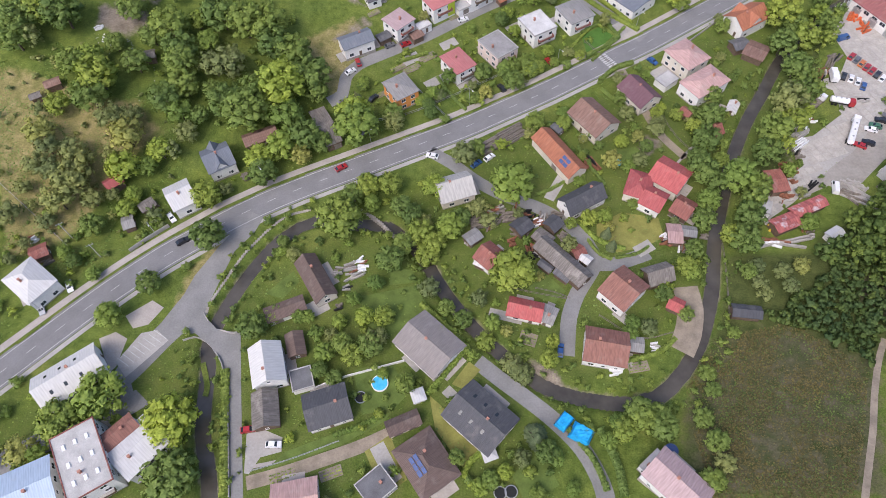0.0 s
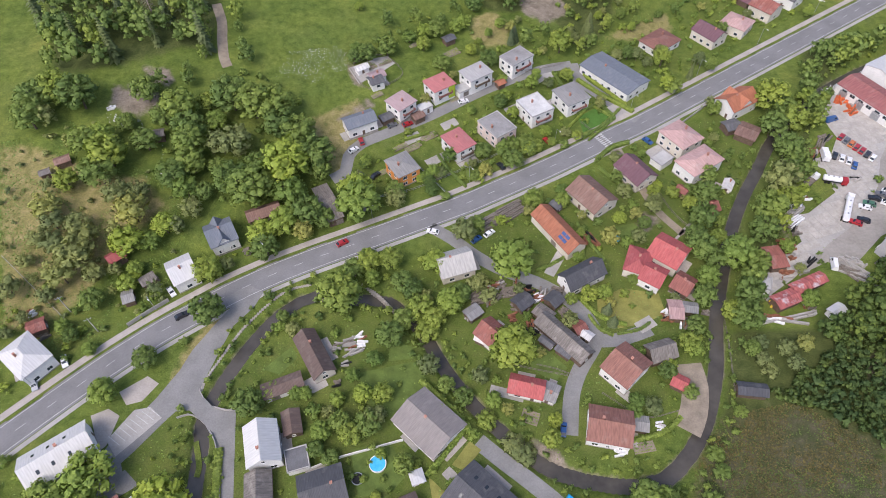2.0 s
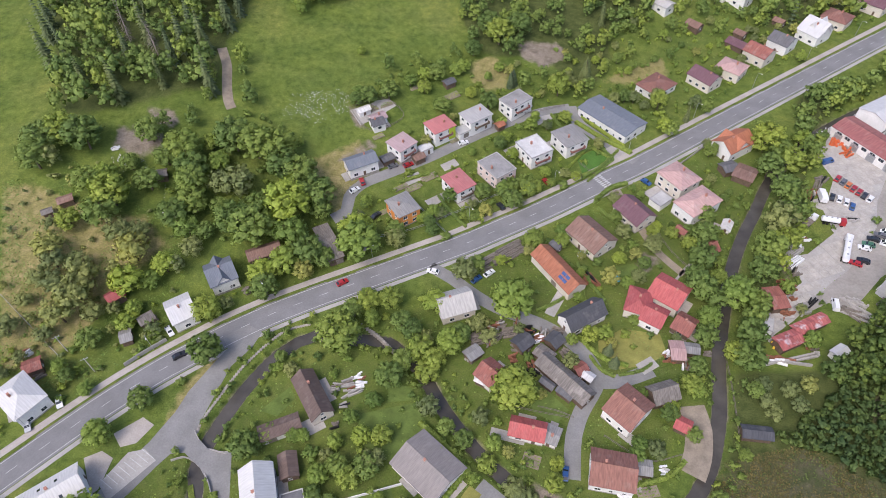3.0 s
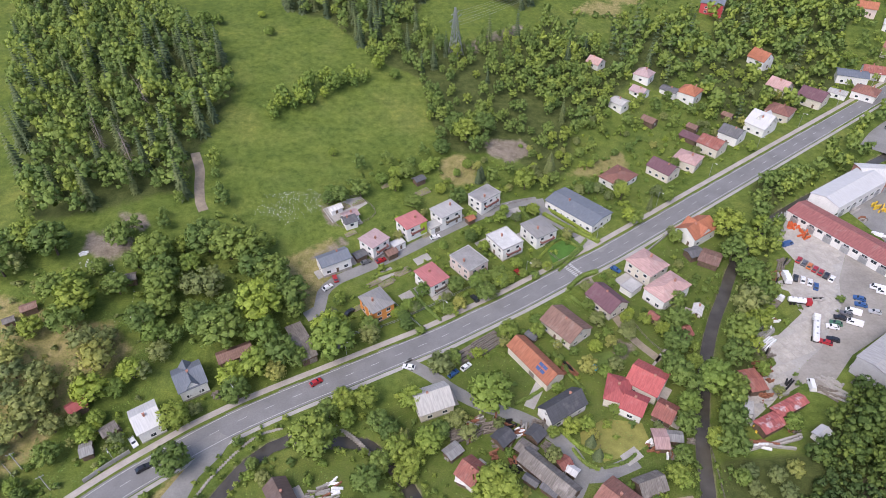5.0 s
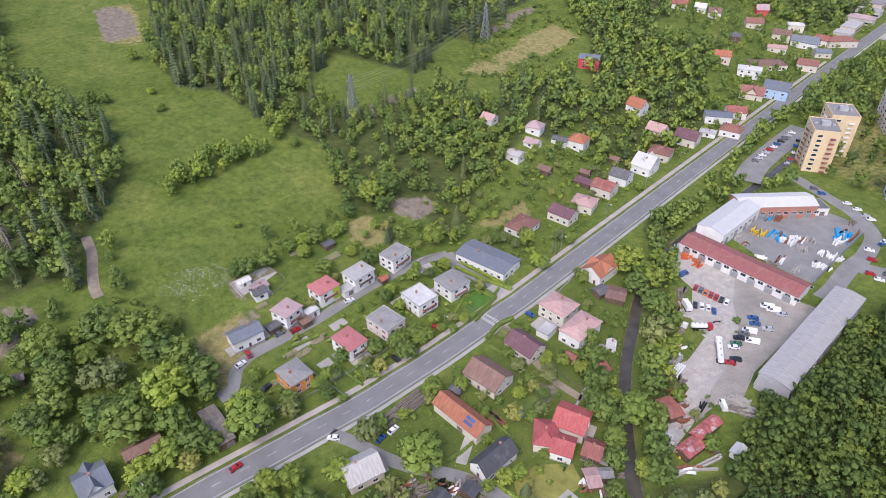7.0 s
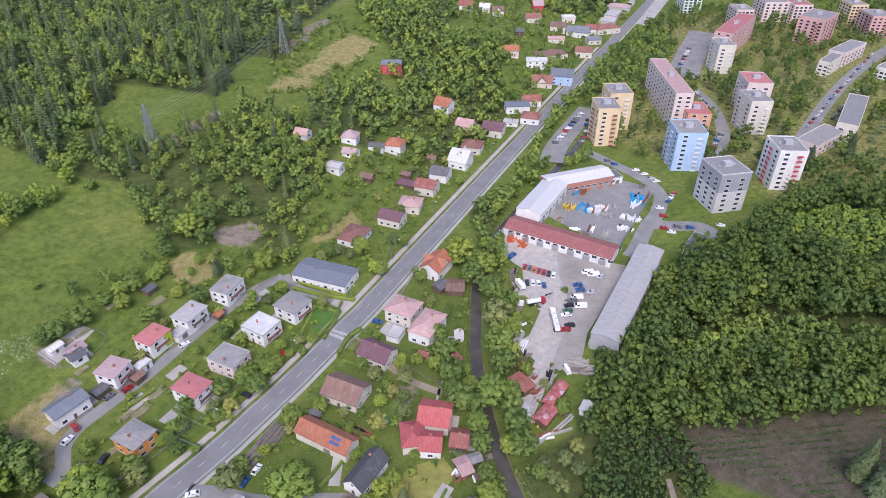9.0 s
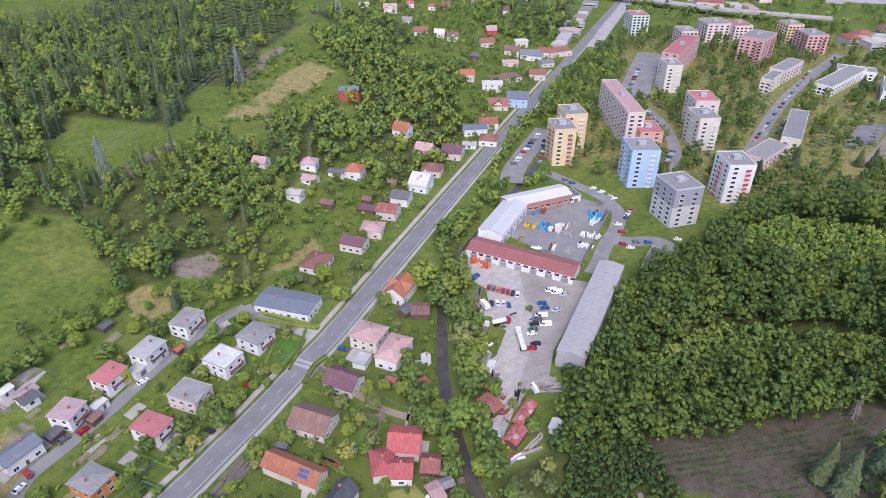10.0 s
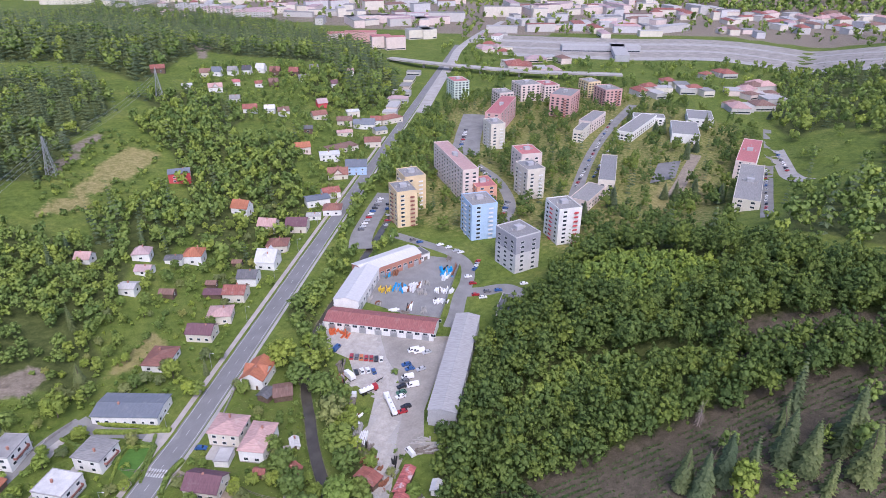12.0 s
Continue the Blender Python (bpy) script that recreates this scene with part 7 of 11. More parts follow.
def trunk_mesh(seed, height, r, limbs, reach):
    """A tapered, slightly bent trunk with forking limbs."""
    rng = random.Random(seed)
    s = Shape()

    def limb(p, d, ln, r0, n):
        q = p
        for i in range(n):
            d = (d + Vector((rng.uniform(-0.12, 0.12), rng.uniform(-0.12, 0.12), 0.05))).normalized()
            e = q + d * ln / n
            k0, k1 = 1 - i / n * 0.75, 1 - (i + 1) / n * 0.75
            m = d.to_track_quat("Z", "Y").to_matrix()
            c = len(s.v)
            for o, rr in ((q, r0 * k0), (e, r0 * k1)):
                s.v += [tuple(o + m @ Vector((rr * math.cos(j * math.tau / 6), rr * math.sin(j * math.tau / 6), 0))) for j in range(6)]
            s.f += [(c + j, c + (j + 1) % 6, c + 6 + (j + 1) % 6, c + 6 + j) for j in range(6)]
            q = e
        return q

    limb(Vector((0, 0, -0.4)), Vector((0, 0, 1)), height + 0.4, r, 5)
    for i in range(limbs):
        a = i * 2.4
        z = height * rng.uniform(0.35, 0.85)
        limb(Vector((0, 0, z)), Vector((math.cos(a), math.sin(a), rng.uniform(0.4, 0.9))).normalized(), reach * rng.uniform(0.7, 1.0), r * 0.4, 3)
    return s


# kinds of trees, at full size: (crown mesh, trunk mesh, crown radius, height)
KINDS = {}
for i_ in range(4):
    KINDS[f"broad{i_}"] = (to_mesh("crown", *broad_crown(10 + i_, 4.0, 1.2, 9.5, 1500, 22 + 5 * i_, 0.46), M["leaf"]), trunk_mesh(i_, 7.5, 0.28, 7, 3.0).mesh("trunk", M["trunk"], True), 4.0, 9.5)
for i_ in range(2):
    KINDS[f"light{i_}"] = (to_mesh("crown", *broad_crown(30 + i_, 3.6, 1.0, 8.5, 1350, 20 + 7 * i_, 0.44), M["leaf_light"]), trunk_mesh(7 + i_, 6.5, 0.24, 6, 2.7).mesh("trunk", M["trunk"], True), 3.6, 8.5)
for i_ in range(2):
    KINDS[f"grey{i_}"] = (to_mesh("crown", *broad_crown(40 + i_, 3.4, 1.0, 7.5, 850, 13, 0.44, tilt=0.7), M["leaf_grey"]), trunk_mesh(17 + i_, 6.0, 0.2, 8, 2.8).mesh("trunk", M["trunk"], True), 3.4, 7.5)
for i_ in range(2):
    KINDS[f"bush{i_}"] = (to_mesh("crown", *broad_crown(50 + i_, 1.5, 0.0, 2.4, 260, 7, 0.34), M["leaf_light"] if i_ else M["leaf"]), trunk_mesh(27 + i_, 1.5, 0.08, 4, 0.9).mesh("trunk", M["trunk"], True), 1.5, 2.4)
for i_ in range(3):
    KINDS[f"spruce{i_}"] = (to_mesh("crown", *spruce_crown(60 + i_, 3.3, 1.2, 18.5, 22, 11), M["needle"]), trunk_mesh(37 + i_, 18.0, 0.26, 0, 0).mesh("trunk", M["trunk"], True), 3.3, 18.5)
KINDS["dead"] = (to_mesh("crown", *spruce_crown(70, 3.0, 2.0, 18.0, 16, 8, 0, True), M["dead"]), trunk_mesh(47, 18.0, 0.24, 0, 0).mesh("trunk", M["dead"], True), 3.0, 18.0)
WORDS = {"broad": ("broadleaf_tree", "round leafy green broadleaf tree", "tree"), "light": ("broadleaf_tree", "fresh light-green broadleaf tree", "tree"),
         "grey": ("fruit_tree", "sparse grey-green garden fruit tree", "tree"), "bush": ("bush", "small leafy green garden bush", "bush"),
         "spruce": ("spruce", "dark green conical spruce tree", "tree"), "dead": ("dead_spruce", "bare grey dead spruce standing in woods", "tree")}


def tree(kind, x, y, r, h=None, spin=None):
    crown, trunk, r0, h0 = KINDS[kind]
    name, label, cat = WORDS[kind.rstrip("0123456789")]
    k = r / r0
    kz = (h / h0) if h else k
    spin = (x * 37 + y * 91) % 360 if spin is None else spin
    root = thing(name, label, cat, pose(x, y, gz(x, y) - 0.05, 0, 0, spin) @ Matrix.Diagonal((k, k, kz, 1)), "garden trees" if cat == "tree" else "garden bushes")
    if cat == "bush":
        bpy.data.objects.remove(root)
        root = tagged(new(name, crown), label, cat, "garden bushes")
        root.matrix_basis = pose(x, y, gz(x, y) - 0.05, 0, 0, spin) @ Matrix.Diagonal((k, k, kz, 1))
    else:
        part("trunk", trunk, None, root)
        part("crown", crown, None, root)
    keep_clear(x, y, r * 0.7, r * 0.7)
    return root


def free(x, y, gap=0.0):
    """Which of the places are on no house, road, water or yard."""
    ok = np.ones(len(x), bool)
    for cx, cy, hl, hw, c, s in TAKEN:
        dx, dy = x - cx, y - cy
        ok &= ~((np.abs(dx * c + dy * s) < hl + gap) & (np.abs(-dx * s + dy * c) < hw + gap))
    for poly in CLEAR_POLYS:
        ok &= inside(x, y, poly) < gap
    return ok


def scatter(poly, spacing, seed, gap=1.0, keep=1.0, jitter=0.42):
    """Places over a polygon, about spacing metres apart, off everything built."""
    rng = np.random.default_rng(seed)
    p = np.array(poly, float)
    gx, gy = np.meshgrid(np.arange(p[:, 0].min(), p[:, 0].max() + spacing, spacing), np.arange(p[:, 1].min(), p[:, 1].max() + spacing, spacing))
    x, y = gx.ravel() + rng.uniform(-jitter, jitter, gx.size) * spacing, gy.ravel() + rng.uniform(-jitter, jitter, gx.size) * spacing
    ok = inside(x, y, poly) > 0
    x, y = x[ok], y[ok]
    ok = free(x, y, gap) & (rng.uniform(0, 1, len(x)) < keep)
    return x[ok], y[ok], rng


tree("broad0", -36.3, 108.3, 7.0, 13)
tree("broad1", -77.1, 103.5, 5.6, 10)
tree("light0", -101.0, 76.8, 4.2, 8)
tree("broad2", -92.3, 87.8, 3.8, 7)
tree("bush0", -83.1, 94.5, 1.8, 2.5)
tree("light1", 17.7, 121.0, 7.2, 12)
tree("grey0", 2.8, 135.2, 4.8, 8)
tree("broad1", 16.2, 89.9, 7.4, 10)
tree("light1", -1.9, 106.6, 4.6, 8)
tree("broad2", -20.2, 95.0, 4.4, 8)
tree("broad0", -58.6, 73.4, 4.4, 8)
tree("light0", -24.2, 87.8, 2.6, 5)
tree("light0", -96.1, 52.5, 7.2, 11)
tree("broad1", -105.0, 45.8, 6.2, 10)
tree("light1", -75.4, 45.6, 7.2, 11)
tree("broad0", -72.6, 32.0, 7.0, 10)
tree("grey1", -114.0, 38.5, 4.4, 7)
tree("bush1", -123.0, 58.0, 2, 3)
tree("light1", -37.4, 65.4, 3.0, 6)
tree("broad3", -32.6, 68.2, 3.2, 6)
tree("broad1", -38.3, 60.6, 2.6, 5)
tree("light0", -34.1, 75.2, 2.4, 4.5)
tree("broad0", -24.5, 67.6, 3.8, 7)
tree("broad2", -29.1, 64.5, 3.4, 6)
tree("grey1", -23.1, 69.9, 3.4, 6)
tree("spruce0", 20.3, 41.6, 2.6, 8)
tree("broad2", 22.7, 38.3, 3.2, 6)
tree("grey0", 16.8, 61.2, 3.4, 5)
tree("broad0", -28.8, 122.1, 4.2, 8)
tree("broad2", -21.5, 123.1, 4, 8)
tree("broad1", -33.2, 119.2, 4, 7)
tree("broad3", -17.5, 114.6, 3.6, 7)
tree("broad0", -11.0, 104.6, 4.2, 8)
tree("broad2", -9.1, 97.8, 4, 7)
tree("grey0", -8.1, 85.6, 3.6, 6)
tree("broad1", -16.1, 100.9, 3.8, 7)
tree("light1", -29.2, 125.6, 3, 5)
tree("grey1", 10.2, 109.6, 3.2, 5)
tree("grey0", 5.8, 114.0, 3.2, 5)
tree("broad3", 56.5, 116.4, 2, 3)
tree("bush1", 61.7, 85.6, 2.4, 4)
tree("broad2", 60.4, 83.5, 2.8, 5)
tree("light0", 50.2, 74.8, 2.4, 4)
tree("grey1", 54.6, 72.8, 2.8, 5)
tree("light1", 39.2, 41.4, 2.4, 4)
tree("broad1", 48.5, 46.1, 4, 7)
tree("broad3", 53.3, 44.5, 4, 7)
tree("broad0", 43.2, 44.0, 3.4, 6)
tree("light0", 5.5, 29.9, 2.4, 4)
tree("light1", 12.0, 33.6, 2.2, 4)
tree("light0", 28.8, 29.5, 2, 4)
tree("broad1", -52.8, 79.0, 2, 4)
tree("bush0", -60.1, 111.1, 2, 3)
tree("light1", -54.2, 77.2, 2.6, 4)
tree("bush1", -54.5, 99.5, 2, 3)
tree("light0", -105.1, 117.5, 2.4, 4)
tree("light0", -121.6, 99.0, 2.6, 5)
tree("broad1", -118.0, 96.0, 2.6, 5)
tree("light1", -110.9, 91.7, 2.4, 4)
tree("grey1", -130.3, 109.8, 3.2, 5)
tree("grey1", -139.8, 121.1, 3, 5)
tree("broad0", -4.5, 40.2, 1.4, 2.5)
tree("spruce1", 47.9, 100.6, 1.8, 5)
tree("light0", -43.4, 77.1, 2.2, 4)
tree("broad3", 86.6, 90.8, 2.6, 5)
tree("grey0", 89.0, 87.0, 2.6, 5)
tree("grey1", 96.6, 90.8, 2.8, 5)
tree("grey0", 97.8, 86.0, 2.8, 5)
tree("grey1", 102.9, 92.6, 2.8, 5)
tree("broad1", -63.5, 127.8, 5, 9)
tree("broad1", -95.7, 168.5, 6, 12)
tree("broad0", -111.6, 168.7, 5, 9)
tree("light1", -126.9, 169.7, 5, 9)
tree("grey0", -137.4, 128.6, 4.2, 7)
tree("broad0", 86.6, 150.1, 4.6, 9)
tree("broad2", 83.3, 139.7, 4.8, 10)
tree("broad1", 79.4, 126.7, 5.0, 10)
tree("broad1", 90.4, 160.3, 3.6, 7)
tree("light0", 69.5, 91.0, 2.8, 5)
tree("broad3", 71.8, 98.4, 3.0, 6)
tree("broad0", 65.9, 77.4, 2.4, 4)
tree("spruce2", 20.4, 43.2, 3.2, 7)
tree("light0", 25.2, 37.1, 2.4, 4)
tree("light1", 8.1, 31.6, 2.6, 4)
tree("bush0", 18.5, 33.7, 2.0, 3)
tree("broad1", 47.5, 49.0, 4.0, 7)
tree("broad2", 52.6, 47.7, 3.6, 6)
tree("light1", 42.2, 45.9, 2.6, 5)
tree("broad3", 12.2, 93.6, 2.6, 4)
tree("grey0", 14.9, 62.9, 3.4, 5)
tree("grey1", 18.6, 59.6, 3.0, 5)
tree("broad0", 8.1, 69.6, 3.0, 5)
tree("light0", 10.2, 74.8, 2.6, 5)
tree("broad2", 1.8, 76.4, 3.0, 6)
tree("broad1", -3.1, 79.4, 2.8, 5)
tree("light1", -26.8, 76.8, 3.0, 5)
tree("broad0", -21.0, 76.5, 3.2, 6)
tree("broad3", -34.2, 58.3, 2.6, 4)
tree("light0", -45.9, 77.2, 2.4, 4)
tree("broad1", -54.4, 103.3, 2.2, 4)
tree("grey1", -50.2, 98.1, 2.6, 4)
tree("bush1", -40.4, 71.9, 2.4, 3.5)
tree("broad2", -13.8, 111.3, 3.6, 7)
tree("broad1", -6.6, 100.8, 3.8, 7)
tree("broad3", 1.3, 110.4, 3.4, 6)
tree("light1", -6.8, 121.8, 4.4, 8)
tree("grey1", 7.6, 115.1, 3.0, 5)
tree("broad0", -4.7, 71.6, 2.6, 4)
tree("broad3", 34.1, 44.5, 2.0, 3)
tree("light0", 48.9, 71.4, 2.4, 4)
tree("bush0", 53.0, 111.0, 1.8, 3)
tree("broad1", 35.8, 108.7, 2.2, 4)
tree("spruce1", 46.6, 104.7, 1.8, 6)
tree("broad2", 68.5, 92.6, 3.2, 6)
tree("grey0", 89.9, 93.0, 2.8, 4)
tree("grey1", 90.0, 83.6, 2.6, 4)
tree("broad0", 78.5, 71.5, 2.0, 3)
tree("broad1", 68.2, 59.6, 2.6, 4)
tree("broad2", 68.8, 54.9, 2.4, 3.5)
tree("broad0", 64.4, 47.0, 3.0, 4)
tree("broad3", 65.9, 40.6, 3.2, 5)
tree("grey0", 66.4, 34.9, 3.0, 4)
tree("broad1", 62.1, 30.7, 3.4, 5)
tree("light1", 56.2, 141.6, 2.6, 4)
tree("bush1", 62.1, 148.3, 2.0, 3)
tree("broad3", 47.2, 145.5, 2.4, 4)
tree("broad0", 82.3, 139.6, 2.8, 5)
tree("light0", 20.3, 205.3, 2.8, 5)
tree("light1", 22.8, 196.5, 2.6, 5)
tree("bush1", 19.4, 215.4, 2.2, 3.5)
tree("broad1", 10.0, 174.3, 3.6, 6)
tree("light0", 18.2, 175.9, 3.0, 6)
tree("broad2", 26.3, 178.8, 3.6, 6)
tree("light1", 35.0, 185.9, 2.4, 4)
tree("bush0", 41.4, 179.4, 2.2, 3)
tree("broad3", 6.2, 162.7, 2.8, 4)
tree("light0", -33.4, 168.2, 2.2, 4)
tree("spruce1", -34.6, 162.6, 2.2, 5)
tree("broad0", -5.5, 220.1, 4.0, 6)
tree("broad2", -8.3, 239.4, 4.4, 7)
tree("light1", -13.1, 238.5, 3.4, 6)
tree("light0", 0.4, 243.3, 3.4, 5)
tree("broad1", 8.5, 257.2, 4.4, 7)
tree("light1", 19.8, 247.7, 2.6, 4)
tree("spruce2", 25.5, 239.6, 2.4, 8)
tree("broad3", 20.3, 266.2, 6.6, 12)
tree("broad0", 29.4, 272.0, 6.2, 12)
tree("broad2", 16.1, 272.6, 5.6, 11)
tree("light0", -10.9, 162.1, 2.6, 4)
tree("bush1", -4.8, 165.4, 2.2, 3)
tree("bush0", -3.8, 153.0, 2.2, 3)
tree("broad1", 87.5, 228.0, 4.0, 9)
tree("light0", 86.7, 212.0, 3.4, 7)
tree("light1", 37.9, 154.7, 2.6, 4)
tree("broad3", 45.8, 153.3, 2.4, 4)
tree("bush0", 48.7, 140.4, 2.0, 3)
tree("light0", 57.0, 131.0, 2.6, 4)
tree("light0", -34.8, 151.8, 6.4, 12)
tree("grey0", -21.4, 150.2, 4, 7)
tree("broad2", -71.0, 159.9, 5.4, 11)
tree("broad0", -80.8, 119.1, 5, 9)
tree("broad2", 44.7, 234.4, 5, 11)
tree("spruce0", 57.9, 244.6, 3.2, 13)
tree("spruce2", 24.3, 237.9, 2, 8)
tree("broad1", 88.7, 209.7, 3.4, 7)
tree("grey1", 87.8, 232.8, 3.4, 7)
tree("spruce1", 98.0, 219.3, 1.4, 9)
tree("broad3", 107.4, 224.5, 2.6, 7)
tree("broad2", 27.3, 149.7, 3.6, 7)
tree("broad0", 10.3, 175.3, 3, 5)
tree("broad2", 17.8, 175.2, 3.4, 5)
tree("grey0", 23.9, 169.6, 2.6, 4)
tree("broad1", 18.0, 201.7, 3, 6)
tree("light0", 31.3, 213.0, 3, 6)
tree("grey1", -5.6, 164.1, 2.4, 4)
tree("broad3", -9.7, 159.9, 2.4, 4)
tree("light1", -12.8, 161.6, 2, 3.5)
tree("bush0", 2.7, 163.1, 2, 3)
tree("bush1", 8.9, 161.6, 2, 3)
tree("broad0", -34.0, 167.9, 2, 4)
tree("light0", -33.4, 169.2, 2.2, 5)
tree("spruce1", -35.8, 164.0, 1.6, 4)
tree("broad1", 86.9, 180.5, 2.4, 5)
tree("broad2", 84.2, 138.9, 2.4, 4)
tree("broad0", 76.8, 153.4, 2.6, 4)
tree("broad3", 83.1, 154.7, 2.4, 4)
tree("grey1", 70.3, 150.7, 2.4, 4)
tree("bush0", 59.1, 163.9, 1.8, 3)
tree("bush1", 93.4, 155.1, 1.8, 3)
tree("grey0", 42.4, 184.9, 2.6, 4)
tree("broad3", 46.6, 183.6, 2.2, 3.5)
tree("light1", 161.6, 263.3, 2.6, 5)
tree("spruce0", 164.5, 28.8, 4, 21)
tree("spruce1", 155.9, 32.0, 4, 20)
tree("spruce2", 180.1, 16.9, 4.4, 22)
tree("spruce0", 178.6, 10.4, 4.4, 21)
tree("spruce1", 196.9, 3.5, 4.6, 23)
tree("spruce2", 182.2, -3.1, 4.6, 22)
tree("spruce0", 156.6, 37.8, 3.6, 18)
tree("dead", 185.1, 44.5, 2.4, 12)
tree("broad0", 184.4, 54.7, 4, 11)
tree("light0", 165.6, 23.4, 4, 10)
tree("dead", -125.9, 237.6, 3.2, 20)
tree("dead", -139.5, 245.2, 3.2, 20)
tree("dead", -127.7, 273.2, 3.2, 20)
tree("light0", -41.5, 250.7, 2.2, 3.7)
tree("light1", -62.6, 286.2, 2.6, 4.4)
tree("light0", -98.5, 310.7, 2.4, 4.1)
tree("light0", -91.4, 375.8, 2.4, 4.1)
tree("light1", -121.9, 366.1, 4.5, 7.6)
tree("light1", -83.8, 353.7, 3.2, 5.4)
tree("light0", -114.3, 365.7, 3.6, 6.1)
tree("light0", -109.3, 428.3, 4, 6.8)
tree("light1", -13.7, 315.2, 3, 5.1)
tree("light0", -19.5, 234.1, 3, 5.1)
tree("light0", -29.1, 228.7, 3, 5.1)
tree("light0", 3.4, 245.4, 3.5, 6.0)
tree("light0", -40.6, 225.2, 2.8, 4.8)

# the grove above the road and the belt along the stream
tree("broad0", -102.0, 183.4, 7.0, 12.9)
tree("broad1", -97.1, 174.9, 6.4, 11.8)
tree("broad2", -107.7, 180.4, 4.7, 8.7)
tree("light1", -88.8, 180.2, 4.3, 7.9)
tree("broad0", -84.3, 189.7, 7.4, 13.7)
tree("broad1", -75.9, 187.1, 7.6, 14.0)
tree("broad2", -67.9, 186.3, 7.5, 13.9)
tree("broad3", -64.8, 179.3, 6.7, 12.3)
tree("broad0", -57.9, 176.7, 6.6, 12.2)
tree("light1", -60.6, 161.0, 8.7, 16.1)
tree("broad2", -51.6, 166.9, 7.4, 13.6)
tree("broad3", -49.3, 162.3, 4.2, 7.9)
tree("grey0", -79.5, 169.9, 6.6, 12.2)
tree("grey1", -85.2, 170.0, 5.2, 9.6)
tree("broad2", -79.0, 154.3, 6.5, 12.0)
tree("broad3", -71.0, 149.5, 8.0, 14.8)
tree("broad0", -85.3, 161.0, 3.6, 6.7)
tree("light1", -58.3, 150.5, 6.3, 11.7)
tree("light0", -58.7, 138.4, 5.6, 10.4)
tree("broad3", -51.1, 142.7, 5.9, 10.9)
tree("broad0", -45.9, 141.1, 4.0, 7.4)
tree("light1", -65.6, 133.8, 5.1, 9.4)
tree("grey0", -52.1, 135.7, 4.0, 7.3)
tree("light1", -33.6, 145.2, 7.7, 14.2)
tree("broad0", -99.5, 154.8, 5.8, 10.8)
tree("broad1", -94.0, 160.8, 5.8, 10.8)
tree("light0", -94.4, 150.6, 4.6, 8.5)
tree("broad3", -88.4, 150.5, 3.6, 6.6)
tree("grey0", -91.0, 143.1, 4.2, 7.8)
tree("broad1", -122.3, 161.0, 7.3, 13.5)
tree("broad2", -123.9, 153.6, 6.3, 11.7)
tree("broad3", -131.8, 166.5, 5.5, 10.1)
tree("light0", -108.7, 128.1, 5.6, 10.3)
tree("light1", -102.1, 130.0, 3.6, 6.7)
tree("light0", -106.2, 114.6, 3.4, 6.3)
tree("light1", -105.1, 120.4, 2.8, 5.3)
tree("broad0", -134.4, 151.0, 4.3, 7.9)
tree("broad1", -153.3, 175.0, 6.3, 11.6)
tree("broad2", -152.9, 182.6, 6.7, 12.4)
tree("broad3", -138.4, 185.4, 7.4, 13.7)
tree("broad0", -147.1, 188.0, 6.7, 12.4)
tree("broad1", -116.2, 190.9, 5.6, 10.4)
tree("grey0", -123.6, 121.8, 6.4, 11.8)
tree("grey1", -122.4, 128.0, 5.4, 10.1)
tree("grey0", -126.2, 115.6, 5.6, 10.4)
tree("grey1", -109.3, 139.6, 6.0, 11.1)
tree("grey0", -116.6, 147.1, 5.1, 9.5)
tree("grey1", -126.1, 134.2, 4.4, 8.1)
tree("grey0", -137.5, 139.8, 5.3, 9.8)
tree("grey1", -141.4, 110.6, 4.1, 7.5)
tree("broad2", -115.1, 108.1, 4.1, 7.6)
tree("light1", -98.4, 135.9, 4.5, 8.3)
tree("grey0", -109.9, 148.5, 4.1, 7.6)
tree("broad1", -120.6, 177.0, 3.8, 7.0)
tree("grey0", -131.7, 126.9, 4.4, 8.1)
tree("grey1", -134.8, 135.2, 4.2, 7.7)
tree("grey0", -117.0, 117.3, 3.9, 7.3)
tree("broad1", -93.5, 189.3, 3.9, 7.2)
tree("broad2", -93.3, 175.4, 3.0, 5.6)
tree("broad0", 123.9, 199.6, 6.6, 12.9)
tree("grey1", 113.8, 155.0, 6.4, 13.0)
tree("broad2", 122.0, 172.3, 5.4, 10.5)
tree("broad3", 106.4, 142.7, 5.8, 11.4)
tree("broad0", 102.0, 133.5, 5.0, 9.9)
tree("light1", 90.9, 123.8, 5.9, 11.6)
tree("broad2", 83.6, 123.0, 3.8, 7.6)
tree("light1", 79.4, 115.5, 3.9, 7.7)
tree("broad0", 76.8, 108.5, 3.8, 7.6)
tree("broad1", 90.4, 108.7, 5.0, 9.8)
tree("broad2", 87.1, 100.4, 4.9, 9.5)
tree("broad3", 83.9, 103.2, 3.4, 6.8)
tree("broad0", 122.2, 161.4, 4.5, 8.8)
tree("broad1", 129.8, 188.4, 5.7, 11.1)
tree("broad2", 114.2, 147.5, 4.8, 9.3)
tree("broad3", 120.8, 185.2, 5.3, 10.4)
tree("light0", 140.6, 203.2, 4.2, 8.4)
tree("broad1", 97.5, 121.5, 3.7, 7.3)
tree("light0", 108.9, 107.5, 3.0, 6.0)
tree("broad3", 127.9, 194.3, 4.6, 9.1)
tree("spruce0", 420.1, 158.1, 3.6, 13.0)
tree("spruce1", 425.5, 152.2, 4.0, 14.5)
tree("spruce2", 438.1, 144.0, 4.4, 16.0)
tree("spruce0", 517.6, 181.7, 3.6, 17.5)
